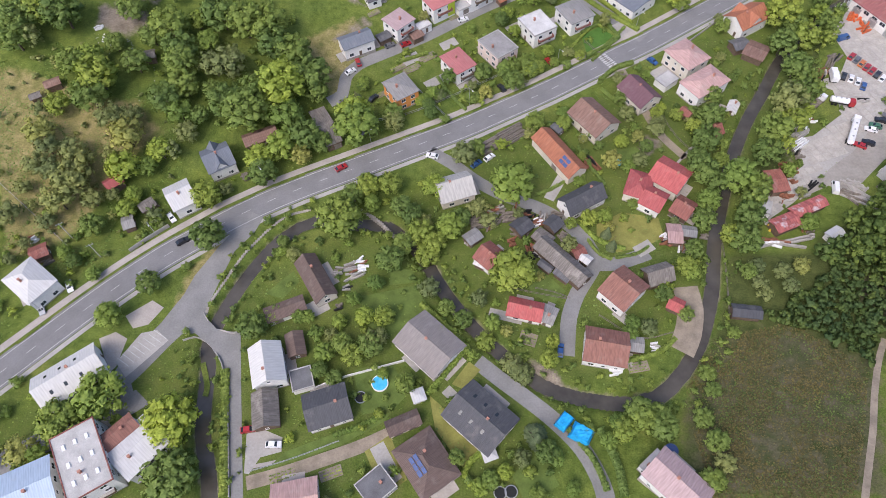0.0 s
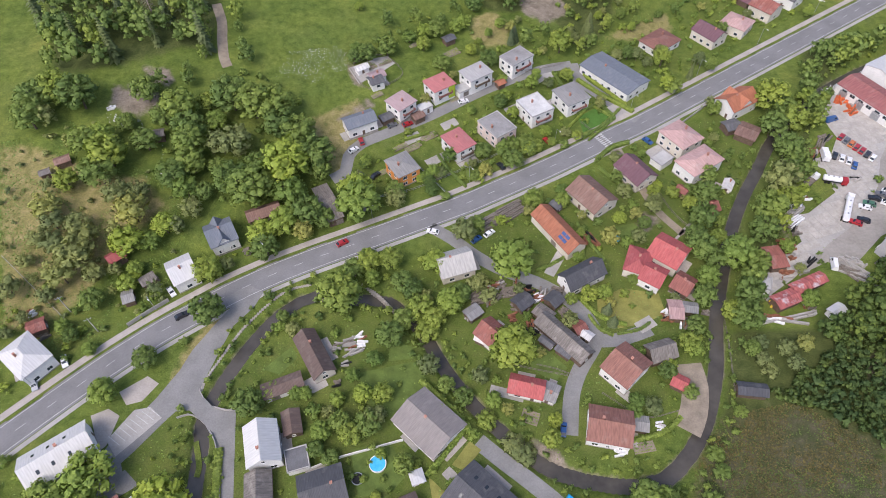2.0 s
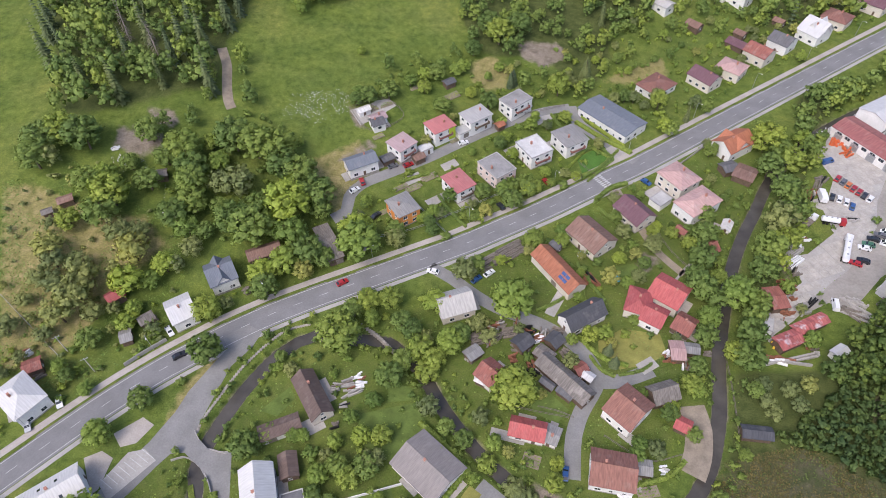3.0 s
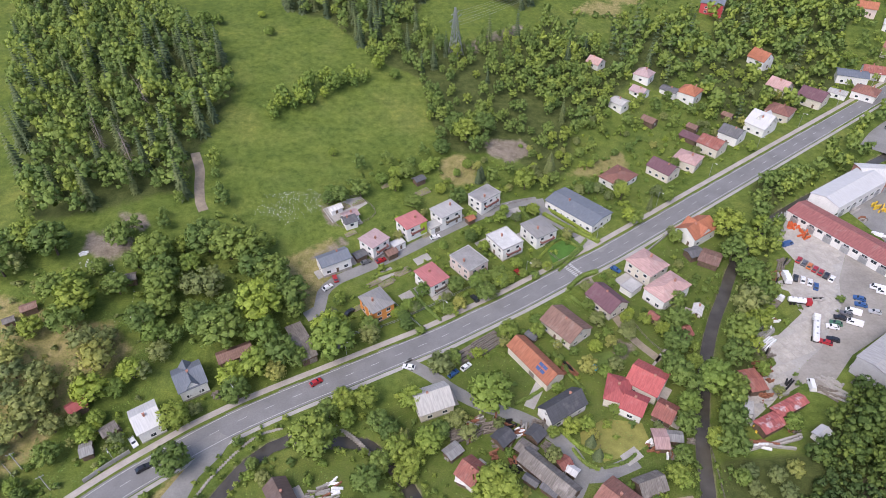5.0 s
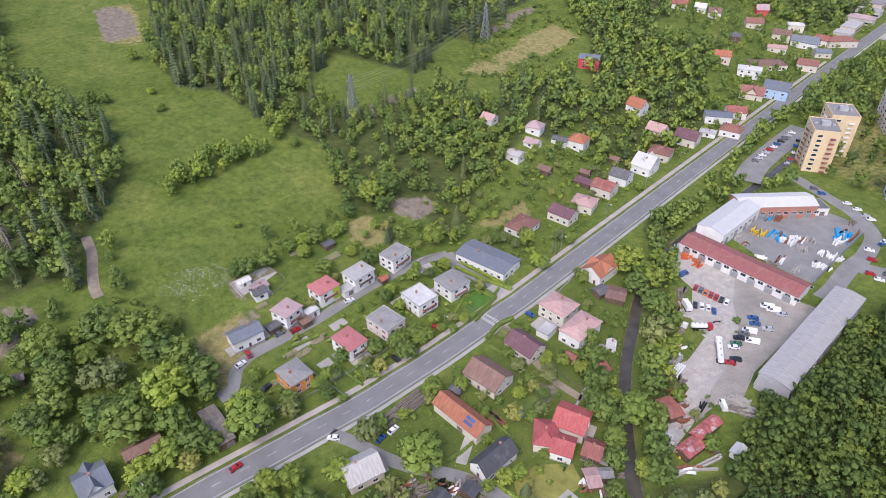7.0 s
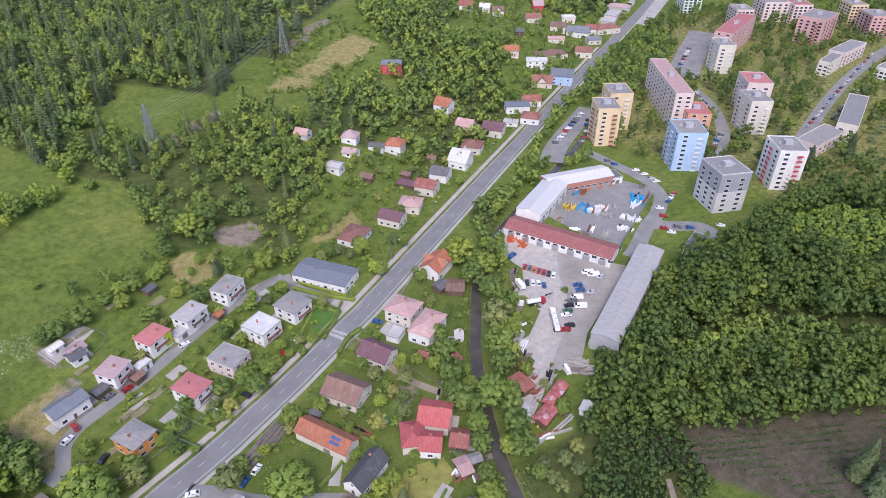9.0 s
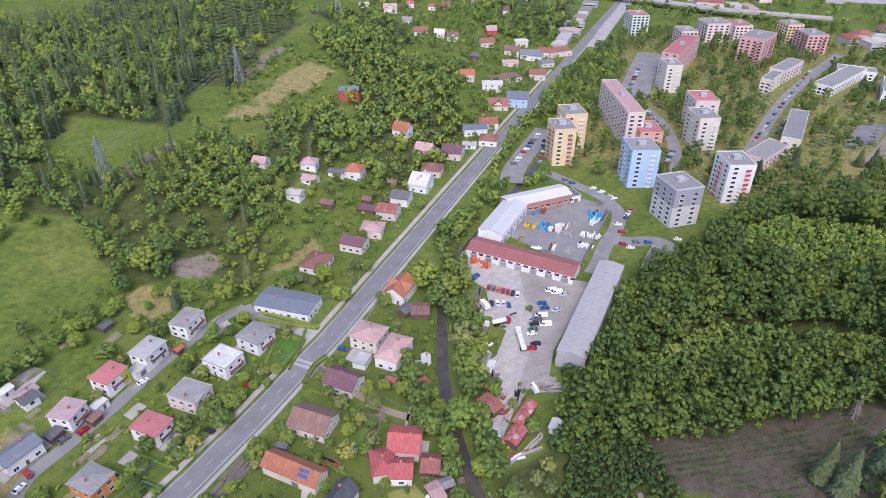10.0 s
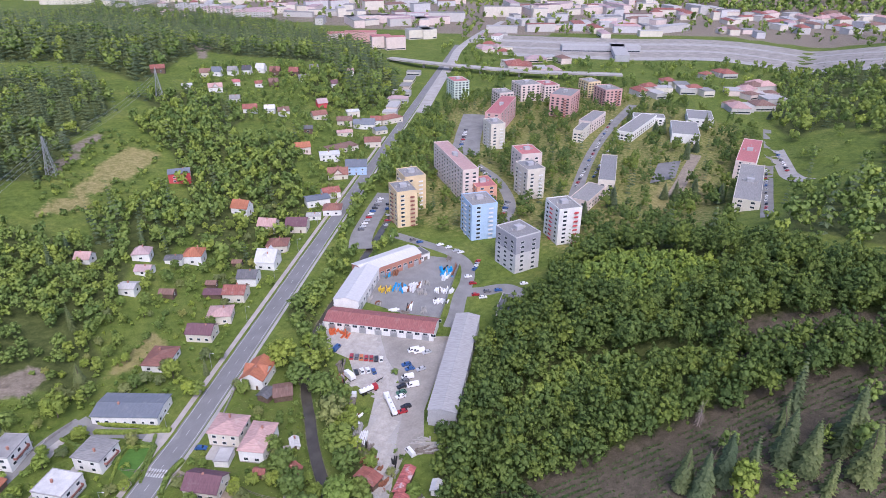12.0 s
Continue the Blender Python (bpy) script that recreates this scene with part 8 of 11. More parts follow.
tree("spruce1", 542.3, 183.7, 4.0, 13.0)
tree("spruce2", 570.1, 233.4, 4.4, 14.5)
tree("spruce0", 575.3, 227.7, 3.6, 16.0)
tree("spruce1", 615.9, 203.8, 4.0, 17.5)
tree("spruce2", 699.6, 168.1, 4.4, 13.0)
tree("spruce0", 706.2, 158.4, 3.6, 14.5)
tree("spruce1", 424.8, 121.5, 4.0, 16.0)
tree("spruce2", 381.5, 178.4, 4.4, 17.5)
tree("spruce0", 352.6, 183.9, 3.6, 13.0)
tree("spruce1", 587.2, 268.8, 4.0, 14.5)
tree("broad0", 20.8, 169.0, 4.0, 7.3)
tree("light1", 27.5, 175.2, 2.9, 5.5)
tree("broad2", 13.9, 223.8, 4.0, 7.3)
tree("broad0", -13.3, 230.2, 3.3, 6.2)
tree("broad1", -28.0, 225.4, 4.6, 8.5)
tree("broad2", -36.1, 221.4, 4.1, 7.6)
tree("broad3", -41.3, 219.8, 3.0, 5.6)
tree("broad0", 46.4, 218.6, 3.1, 5.7)
tree("light0", 6.4, 197.2, 2.1, 3.9)
tree("grey1", 10.8, 163.8, 3.0, 5.7)
tree("broad0", -8.7, 155.4, 2.5, 4.8)
tree("broad1", -21.6, 154.0, 3.8, 7.0)
tree("grey0", -11.9, 200.7, 2.5, 4.7)
tree("broad3", 6.7, 229.7, 2.7, 5.1)
tree("grey0", 38.3, 213.9, 2.6, 5.0)
tree("broad1", 30.8, 176.9, 2.7, 5.2)
tree("broad2", 36.7, 179.8, 2.0, 3.8)
tree("broad1", 6.9, 138.1, 3.4, 6.4)
tree("broad2", 20.8, 177.5, 3.3, 6.1)
tree("broad3", 27.2, 175.0, 3.3, 6.1)
tree("broad1", 37.3, 149.0, 3.0, 5.7)
tree("broad2", 58.0, 161.1, 2.5, 4.7)
tree("broad3", 70.1, 153.8, 2.5, 4.7)
tree("grey0", 68.3, 146.2, 3.5, 6.5)
tree("grey1", 61.9, 142.9, 2.5, 4.8)
tree("grey0", 51.5, 132.5, 3.7, 6.8)
tree("broad3", 64.2, 139.1, 2.5, 4.8)
tree("broad0", 79.7, 133.0, 3.8, 7.0)
tree("broad1", 81.3, 147.0, 3.0, 5.6)
tree("light0", 40.0, 125.2, 1.9, 3.5)
tree("broad3", 41.6, 110.0, 2.9, 5.6)
tree("light0", 46.5, 110.7, 2.6, 5.0)
tree("broad1", 89.5, 139.5, 2.4, 4.6)
tree("broad2", 87.3, 132.5, 2.9, 5.6)


# gardens between the houses; the banks by the bridge stay open
OPEN_BANK = [(-100.8, 45.1), (-98.4, 64.3), (-85.2, 93.7), (-70.8, 112.3), (-45.6, 116.4), (-30.6, 112.9), (-44.2, 103.5), (-57.4, 83.8), (-59.6, 71.1), (-53.0, 25.1), (-60.9, 25.1), (-68.8, 25.1), (-77.2, 64.3), (-86.5, 56.0)]
for poly_, n_, sd_ in ((VILLAGE, 7.2, 3), (GARDENS, 6.6, 4)):
    xs_, ys_, rg_ = scatter(poly_, n_ * 0.8, sd_, 0.6, 0.62)
    for x_, y_ in zip(xs_, ys_):
        if inside(x_, y_, OPEN_BANK) > 0 or noise.noise(Vector((x_ * 0.06, y_ * 0.06, sd_))) < -0.02 or (line_distance(x_, y_, BED) < 9 and along(x_, y_)[0] > 120):
            continue
        k_ = ["bush0", "bush1", "grey0", "grey1", "light0", "bush1", "bush0", "bush1", "broad3"][rg_.integers(9)]
        tree(k_, float(x_), float(y_), float(rg_.uniform(1.0, 2.0) if k_.startswith("bush") else rg_.uniform(1.5, 3.0)))



# low trees for the woods, drawn many times into one mesh
LOW = {"broad": [broad_crown(80 + i, 3.8, 1.0, 10.5, 250, 12, 0.72) for i in range(4)],
       "shrub": [broad_crown(85 + i, 1.7, 0.0, 2.8, 70, 3, 0.6) for i in range(3)],
       "tall": [broad_crown(115 + i, 4.3, 1.0, 14.5, 330, 14, 0.76) for i in range(5)],
       "hill": [broad_crown(120 + i, 4.1, 0.8, 11.5, 140, 9, 0.90) for i in range(4)],
       "far": [broad_crown(90 + i, 4.2, 0.5, 10.0, 60, 5, 1.6) for i in range(3)],
       "dot": [broad_crown(110 + i, 4.2, 0.5, 10.0, 16, 2, 2.6) for i in range(3)],
       "young": [broad_crown(95 + i, 1.6, 0.0, 3.6, 44, 2, 0.75) for i in range(4)],
       "spruce": [spruce_crown(100 + i, 3.4, 0.6, 19.0, 16, 10, 0) for i in range(3)],
       "spruce_far": [spruce_crown(105 + i, 3.0, 0.5, 19.0, 9, 7, 0) for i in range(2)]}


def woods(name, label, poly, spacing, seed, mix_, material, size=(0.75, 1.25), gap=2.5, keep=1.0, avoid=(), tones=(0.05, 0.95)):
    """A wood as one mesh: mix_ gives the kinds and how many of each in ten; each tree has a tone of its own."""
    x, y, rng = scatter(poly, spacing, seed, gap, keep)
    for other in avoid:
        out = inside(x, y, other) < 0
        x, y = x[out], y[out]
    by_mat = {}
    z = ground_z(x, y)
    kinds = [k for k, n in mix_ for _ in range(n)]
    for i in range(len(x)):
        k = kinds[rng.integers(len(kinds))]
        v, tr, qd, no = LOW[k][rng.integers(len(LOW[k]))]
        a, s = rng.uniform(0, math.tau), rng.uniform(*size)
        turn = np.array([[math.cos(a), math.sin(a), 0], [-math.sin(a), math.cos(a), 0], [0, 0, 1]])
        w = (v * (s, s, s * rng.uniform(0.85, 1.2))) @ turn + (x[i], y[i], z[i])
        g = by_mat.setdefault("needle" if k.startswith("spruce") else material, [[], [], [], [], [], 0])
        g[0].append(w)
        g[1].append(tr + g[5])
        g[2].append(qd + g[5])
        g[3].append(no @ turn)
        g[4].append(np.full(len(w), rng.uniform(*tones)))
        g[5] += len(w)
    for mat_key, (vs, ts, qs, ns, tn, n) in by_mat.items():
        spr = mat_key == "needle"
        me = to_mesh("spruce_wood" if spr else name, np.concatenate(vs), np.concatenate(ts), np.concatenate(qs), np.concatenate(ns), M[mat_key], np.concatenate(tn))
        tagged(new("spruce_wood" if spr else name, me), "dark spruces standing in dense wood" if spr else label, "woods", kind="stuff")


# open glades in the hillside woods
CLEAR_POLYS += [[(49.2, 303.0), (61.3, 308.4), (66.8, 284.9), (71.3, 268.1), (56.2, 270.3), (47.8, 283.8)],
                [(12.2, 304.1), (36.9, 315.9), (46.9, 314.4), (41.2, 303.9), (19.1, 294.2)],
                [(27.9, 266.0), (38.4, 269.7), (50.4, 268.4), (53.8, 260.0), (39.3, 249.8), (29.3, 254.8)],
                [(7.4, 253.8), (17.0, 258.9), (24.8, 250.9), (22.9, 236.4), (12.9, 234.2), (6.5, 241.1)]]
BANK_NORMALS = []
for p_, q_ in zip(BED[:-1], BED[1:]):
    d_ = (q_ - p_) / (np.linalg.norm(q_ - p_) + 1e-9)
    BANK_NORMALS.append((p_, np.array([-d_[1], d_[0]])))
woods("grove_shrubs", "low green shrubs and saplings below the grove", WOOD_GROVE, 4.6, 48, (("shrub", 1),), "leaf", (0.5, 1.2), gap=0.3, keep=0.5)
woods("far_wood", "loose trees and thickets on the far slope", WOOD_FARRIGHT2, 13, 49, (("far", 5), ("spruce_far", 1)), "leaf", (0.6, 1.2), keep=0.4)
woods("orchard_trees", "loose orchard of grey-green fruit trees", WOOD_ORCHARD, 5.0, 41, (("broad", 1), ("shrub", 4)), "leaf_grey", (0.4, 0.9), gap=0.5, keep=0.42)
woods("garden_shrubs", "low leafy shrubs and flower beds beside the houses", VILLAGE, 3.9, 71, (("shrub", 1),), "leaf_light", (0.35, 0.95), gap=0.9, keep=0.5)
woods("garden_shrubs", "low leafy shrubs along the garden edges", GARDENS, 4.3, 72, (("shrub", 1),), "leaf", (0.3, 0.85), gap=0.9, keep=0.36)
woods("orchard_trees", "green trees on the wild slope", WOOD_UPPER, 7, 42, (("broad", 1),), "leaf", (0.5, 1.0), gap=1.0, keep=0.7)
woods("orchard_trees", "leafy bushes above the gardens", WOOD_TERRACE, 4.0, 43, (("broad", 2), ("shrub", 5)), "leaf", (0.4, 0.8), gap=1.0, keep=0.75)
woods("field_hedge", "row of leafy trees across the meadow", WOOD_MEADOWHEDGE, 4.5, 44, (("broad", 1),), "leaf_light", (0.6, 1.05), gap=1.0)
woods("garden_wood", "leafy trees behind the houses", WOOD_BEHIND, 6.0, 45, (("broad", 6), ("shrub", 2), ("spruce", 1)), "leaf", (0.5, 1.0), gap=1.5, keep=0.8)
woods("garden_wood", "green trees among hillside gardens", WOOD_HILLHOUSES, 6.5, 46, (("broad", 5), ("shrub", 3)), "leaf", (0.45, 0.85), gap=1.2, keep=0.8)
BANK = [tuple(p + n * 8) for p, n in BANK_NORMALS] + [tuple(p - n * 8) for p, n in BANK_NORMALS[::-1]]
woods("bank_bushes", "wild bushes on the banks of the stream", BANK, 2.4, 47, (("shrub", 1),), "leaf", (0.3, 0.85), gap=0.5, keep=0.5)
woods("mixed_wood", "dense mixed wood on the hillside", WOOD_LEFT, 6.8, 11, (("hill", 8), ("spruce", 2)), "leaf", (0.75, 1.25))
woods("mixed_wood", "dense wood of tall trees on the slope", WOOD_SPRUCE, 7.2, 12, (("hill", 5), ("spruce", 5)), "leaf", (0.75, 1.2))
woods("shrub_wood", "loose wood of broadleaf trees and shrubs", WOOD_CENTRE, 6.6, 13, (("broad", 9), ("spruce", 1)), "leaf", (0.5, 0.95), keep=0.85)
woods("stream_wood", "belt of leafy trees along the stream", WOOD_BELT, 4.4, 15, (("broad", 2), ("shrub", 1)), "leaf", (0.6, 1.0), gap=0.5, keep=0.85)
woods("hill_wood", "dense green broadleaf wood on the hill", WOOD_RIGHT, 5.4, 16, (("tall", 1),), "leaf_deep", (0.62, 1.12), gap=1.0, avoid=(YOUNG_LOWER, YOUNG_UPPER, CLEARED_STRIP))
woods("young_wood", "dense thicket of young broadleaf trees on the hill", YOUNG_LOWER, 2.5, 28, (("young", 1),), "leaf", (0.8, 1.7), gap=0.5)
woods("young_wood", "dense thicket of pale young broadleaf trees", YOUNG_UPPER, 2.6, 29, (("young", 1),), "leaf_light", (0.8, 1.7), gap=0.5)
woods("hill_wood", "dark spruces by the clearing", WOOD_CORNER, 8.5, 17, (("spruce", 7), ("broad", 3)), "leaf", (0.8, 1.2), keep=0.6)
woods("plantation", "dense plantation of young saplings", WOOD_PLANTATION, 2.0, 18, (("young", 1),), "leaf_young", (0.7, 1.1), gap=0.5)
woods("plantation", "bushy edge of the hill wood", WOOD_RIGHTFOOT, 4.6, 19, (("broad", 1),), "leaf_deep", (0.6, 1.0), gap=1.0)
woods("far_wood", "far wood of green trees on the slope", WOOD_FARRIGHT, 12, 20, (("far", 8), ("spruce_far", 2)), "leaf", (0.8, 1.5), keep=0.8)
woods("far_hill_wood", "far dark wooded hill behind the town", WOOD_FARHILL, 24, 61, (("dot", 1),), "leaf", (1.8, 2.6))
woods("valley_wood", "green broadleaf wood above the houses", WOOD_MIDLEFT, 7.5, 21, (("far", 10), ("spruce_far", 1)), "leaf", (0.7, 1.2))
woods("valley_wood", "dark mixed wood above the houses", WOOD_MIDLEFT2, 7.5, 22, (("far", 6), ("spruce_far", 3)), "leaf", (0.7, 1.1))
woods("valley_wood", "green shrubby wood below the power line", WOOD_LOWLEFT, 7, 23, (("far", 1),), "leaf", (0.5, 1.0), keep=0.8)
woods("ridge_wood", "spruce wood on the ridge before the town", WOOD_RIDGE, 11, 24, (("spruce_far", 8), ("far", 2)), "leaf", (1.4, 1.9))
woods("ridge_wood", "spruce wood on the upper slope", WOOD_LEFTSPRUCE, 8, 25, (("spruce_far", 8), ("far", 2)), "leaf", (0.9, 1.35))
woods("slope_shrubs", "low shrubs scattered over the open slope", [(92, 392), (126, 470), (196, 522), (216, 470), (150, 398), (110, 385)], 4.5, 36, (("shrub", 3), ("young", 2)), "leaf", (0.6, 1.6), gap=1.0, keep=0.55, avoid=DRY[8:12])
woods("ridge_wood", "green wood on the far slope", WOOD_HILLFAR, 11, 26, (("far", 1),), "leaf", (0.8, 1.3))
woods("ridge_wood", "green wood below the ridge", WOOD_MIDHILL, 10, 27, (("far", 6), ("spruce_far", 3)), "leaf", (0.7, 1.2))



# ---- vehicles ----
WHEEL = Shape()
WHEEL.v = [(0.32 * math.cos(j * math.tau / 12), y, 0.32 * math.sin(j * math.tau / 12)) for y in (-0.1, 0.1) for j in range(12)]
WHEEL.f = [(j, (j + 1) % 12, 12 + (j + 1) % 12, 12 + j) for j in range(12)] + [tuple(range(12)), tuple(range(23, 11, -1))]
WHEEL = WHEEL.mesh("wheel", M["dark"])


def car_body(L, W, profile):
    """Body drawn out of a side profile, with the sides leaning in above the waist."""
    s = Shape()
    n = len(profile)
    for sgn in (-1, 1):
        for x, z in profile:
            lean = max(0, z - 0.85) * 0.28
            s.v.append((x, sgn * (W / 2 - lean), z))
    s.f.append(tuple(reversed(range(n))))
    s.f.append(tuple(range(n, 2 * n)))
    s.f += [(i, (i + 1) % n, n + (i + 1) % n, n + i) for i in range(n)]
    return s


CAR_PROFILE = [(-2.1, 0.3), (2.1, 0.3), (2.15, 0.62), (1.95, 0.82), (1.0, 0.95), (0.35, 1.4), (-1.2, 1.45), (-1.95, 0.98), (-2.15, 0.9)]
VAN_PROFILE = [(-2.6, 0.35), (2.6, 0.35), (2.65, 0.8), (2.3, 1.15), (1.55, 2.05), (-2.5, 2.15), (-2.65, 0.9)]
CAR_MESH = {k: car_body(4.3, 1.75, CAR_PROFILE).mesh("body", M["car_" + k]) for k in CAR_COLOURS}
VAN_MESH = {k: car_body(5.3, 1.95, VAN_PROFILE).mesh("body", M["car_" + k]) for k in CAR_COLOURS}
gs_ = Shape()
for sgn_ in (-1, 1):
    gs_.v += [(0.78, sgn_ * 0.83, 0.98), (0.30, sgn_ * 0.735, 1.33), (-1.15, sgn_ * 0.735, 1.37), (-1.7, sgn_ * 0.83, 0.98)]
gs_.f = [(3, 2, 1, 0), (4, 5, 6, 7)]
n_ = len(gs_.v)
gs_.v += [(0.97, -0.7, 1.0), (0.97, 0.7, 1.0), (0.40, 0.62, 1.395), (0.40, -0.62, 1.395), (-1.28, -0.62, 1.43), (-1.28, 0.62, 1.43), (-1.93, 0.7, 1.02), (-1.93, -0.7, 1.02)]
gs_.f += [(n_, n_ + 1, n_ + 2, n_ + 3), (n_ + 4, n_ + 5, n_ + 6, n_ + 7)]
CAR_GLASS = gs_.mesh("windows", M["glass"])
gs_ = Shape()
gs_.v = [(2.28, -0.8, 1.2), (2.28, 0.8, 1.2), (1.62, 0.66, 1.98), (1.62, -0.66, 1.98)]
gs_.f = [(0, 1, 2, 3)]
for sgn_ in (-1, 1):
    n_ = len(gs_.v)
    gs_.v += [(1.9, sgn_ * 0.895, 1.2), (1.5, sgn_ * 0.72, 1.85), (0.5, sgn_ * 0.72, 1.85), (0.5, sgn_ * 0.895, 1.2)]
    gs_.f.append((n_, n_ + 1, n_ + 2, n_ + 3))
VAN_GLASS = gs_.mesh("windows", M["glass"])


ws_ = Shape()
for sx_ in (-1.35, 1.35):
    ws_.box(sx_ - 0.3, sx_ + 0.3, -0.88, 0.88, 0.02, 0.6, 0.04)
FOUR_WHEELS = ws_.mesh("wheels", M["dark"])


def car(x, y, rot, colour, kind="car", where="parked"):
    k = 1.0 if kind == "car" else 1.22
    root = thing("parked_car" if kind == "car" else "van", f"{colour} {'passenger car' if kind == 'car' else 'delivery van'} {where}", kind, pose(x, y, gz(x, y) + 0.1, 0, 0, rot), "vehicles")
    part("body", (CAR_MESH if kind == "car" else VAN_MESH)[colour], None, root)
    part("glazing", CAR_GLASS if kind == "car" else VAN_GLASS, None, root, "dark window glass", pose(0, 0, 0.012))["kind"] = "stuff"
    if x > 150:
        part("wheels", FOUR_WHEELS, None, root)
        return root
    for sx in (-1.35 * k, 1.35 * k):
        for sy in (-0.78, 0.78):
            part("wheel", WHEEL, None, root, "", pose(sx, sy * (1.0 if kind == "car" else 1.12), 0.32))
    return root


def lorry(x, y, rot, cab, load, label, length=8.0):
    """A lorry: chassis, cab, body or tank, wheels."""
    root = thing("lorry", label, "lorry", pose(x, y, gz(x, y) + 0.1, 0, 0, rot), "vehicles")
    part("chassis", Shape().box(-length / 2, length / 2, -0.5, 0.5, 0.6, 0.95), M["dark"], root)
    c = part("cab", Shape().box(length / 2 - 1.9, length / 2, -1.2, 1.2, 0.7, 2.7, 0.12), M["car_" + cab], root)
    part("windscreen", Shape().box(length / 2 - 0.1, length / 2 + 0.02, -1.0, 1.0, 1.7, 2.4), M["glass"], c)
    a, b = -length / 2, length / 2 - 2.2
    if "tank" in label:
        ring = [(1.1 * math.cos(i * math.tau / 14), 2.0 + 1.0 * math.sin(i * math.tau / 14)) for i in range(14)]
        part("tank", Shape().prism(ring, a, b).prism([(y * 0.8, 2.0 + (z - 2.0) * 0.8) for y, z in ring], a - 0.15, a).prism([(y * 0.8, 2.0 + (z - 2.0) * 0.8) for y, z in ring], b, b + 0.15), M[load], root)
        for i in range(3):
            u = a + (b - a) * (0.2 + 0.3 * i)
            part("hatch", Shape().tube(u, 0, 2.98, 3.2, 0.35, 0.3, 8), M["steel"], root)
    elif "flatbed" in label:
        part("load_bed", Shape().box(a, b, -1.25, 1.25, 0.95, 1.1).box(a, b, -1.25, -1.18, 1.1, 1.6).box(a, b, 1.18, 1.25, 1.1, 1.6).box(a, a + 0.07, -1.18, 1.18, 1.1, 1.6), M[load], root)
    else:
        part("load_body", Shape().box(a, b, -1.25, 1.25, 0.95, 3.0, 0.06), M[load], root)
        part("roof_rail", Shape().box(a + 0.1, b - 0.1, -1.15, -1.05, 3.0, 3.06).box(a + 0.1, b - 0.1, 1.05, 1.15, 3.0, 3.06), M["steel"], root)
    for sx in (-length / 2 + 0.9, -length / 2 + 2.1, length / 2 - 1.1):
        for sy in (-1.05, 1.05):
            part("wheel", WHEEL, None, root, "", pose(sx, sy, 0.5) @ Matrix.Diagonal((1.5, 1.4, 1.5, 1)))
    return root


def covered_trailer(x, y, L, W, rot):
    """A trailer under a slack tarpaulin."""
    root = thing("covered_trailer", "trailer covered with a bright blue slack tarpaulin", "trailer", pose(x, y, gz(x, y) + 0.1, 0, 0, rot), "vehicles")
    part("bed", Shape().box(-L / 2, L / 2, -W / 2 + 0.3, W / 2 - 0.3, 0.5, 0.9), M["dark"], root)
    rng = random.Random(int(x * 10))
    n, s = 8, Shape()
    for i in range(n + 1):
        for j in range(n + 1):
            u, v = i / n - 0.5, j / n - 0.5
            top = 3.0 if max(abs(u), abs(v)) < 0.49 else 1.0
            s.v.append((u * L, v * W, top - 0.25 * rng.random() - (0.15 if (i % 3) else 0)))
    s.f = [(i * (n + 1) + j, (i + 1) * (n + 1) + j, (i + 1) * (n + 1) + j + 1, i * (n + 1) + j + 1) for i in range(n) for j in range(n)]
    part("tarpaulin", s, M["blue_tarp"], root, "bright blue slack tarpaulin")
    for sx in (-L * 0.3, L * 0.3):
        for sy in (-W / 2 + 0.4, W / 2 - 0.4):
            part("wheel", WHEEL, None, root, "", pose(sx, sy, 0.42) @ Matrix.Diagonal((1.3, 1.3, 1.3, 1)))


car(-38.8, 132.7, 34, "red", "car", "on the main road")
car(-8.1, 137.4, 165, "white", "car", "at the lane's mouth")
car(-86.6, 104.1, 34, "black", "car", "on the main road")
car(-118.0, 88.2, -60, "white", "car", "parked")
car(-124.2, 80.7, -60, "silver", "car", "parked")
car(-92.3, 113.1, -50, "white", "car", "parked")
car(-48.7, 40.8, 0, "white", "car", "on a concrete drive")
car(-56.0, 44.8, 10, "red", "car", "beside a barn")
car(29.1, 66.9, 80, "blue", "car", "on the village lane")
car(6.8, 133.8, 40, "blue", "car", "parked")
car(11.3, 136.4, 40, "white", "car", "parked")
car(-38.5, 175.1, 40, "white", "car", "parked")
car(-36.0, 179.3, 110, "red", "car", "parked")
car(-18.7, 189.2, 30, "red", "car", "parked")
car(16.9, 168.6, 120, "black", "car", "parked")
car(35.3, 181.9, 120, "red", "car", "parked")
car(-29.8, 164.4, 50, "black", "car", "parked")
car(3.2, 202.9, 20, "white", "car", "parked")
car(73.6, 181.3, -50, "blue", "car", "parked")
car(-24.6, 188.1, 30, "grey", "car", "parked")
car(141.2, 172.3, 60, "black", "car", "parked")
car(143.4, 171.1, 60, "white", "car", "parked")
car(145.4, 169.6, 60, "white", "car", "parked")
car(146.6, 167.2, 60, "blue", "car", "parked")
car(147.3, 182.4, 45, "red", "car", "parked")
car(148.6, 180.5, 45, "grey", "car", "parked")
car(149.8, 178.6, 45, "orange", "car", "parked")
car(151.0, 176.7, 45, "red", "car", "parked")
car(152.3, 174.8, 45, "red", "car", "parked")
car(153.5, 172.9, 45, "black", "car", "parked")
car(154.7, 171.0, 45, "white", "car", "parked")
car(169.1, 165.0, 150, "white", "van", "parked")
car(170.2, 162.5, 154, "white", "van", "parked")
car(172.0, 159.5, 158, "silver", "car", "parked")
car(159.4, 160.1, 150, "blue", "car", "parked")
car(158.2, 156.9, 154, "blue", "car", "parked")
car(161.3, 153.1, 158, "silver", "car", "parked")
car(153.5, 153.5, 150, "white", "van", "parked")
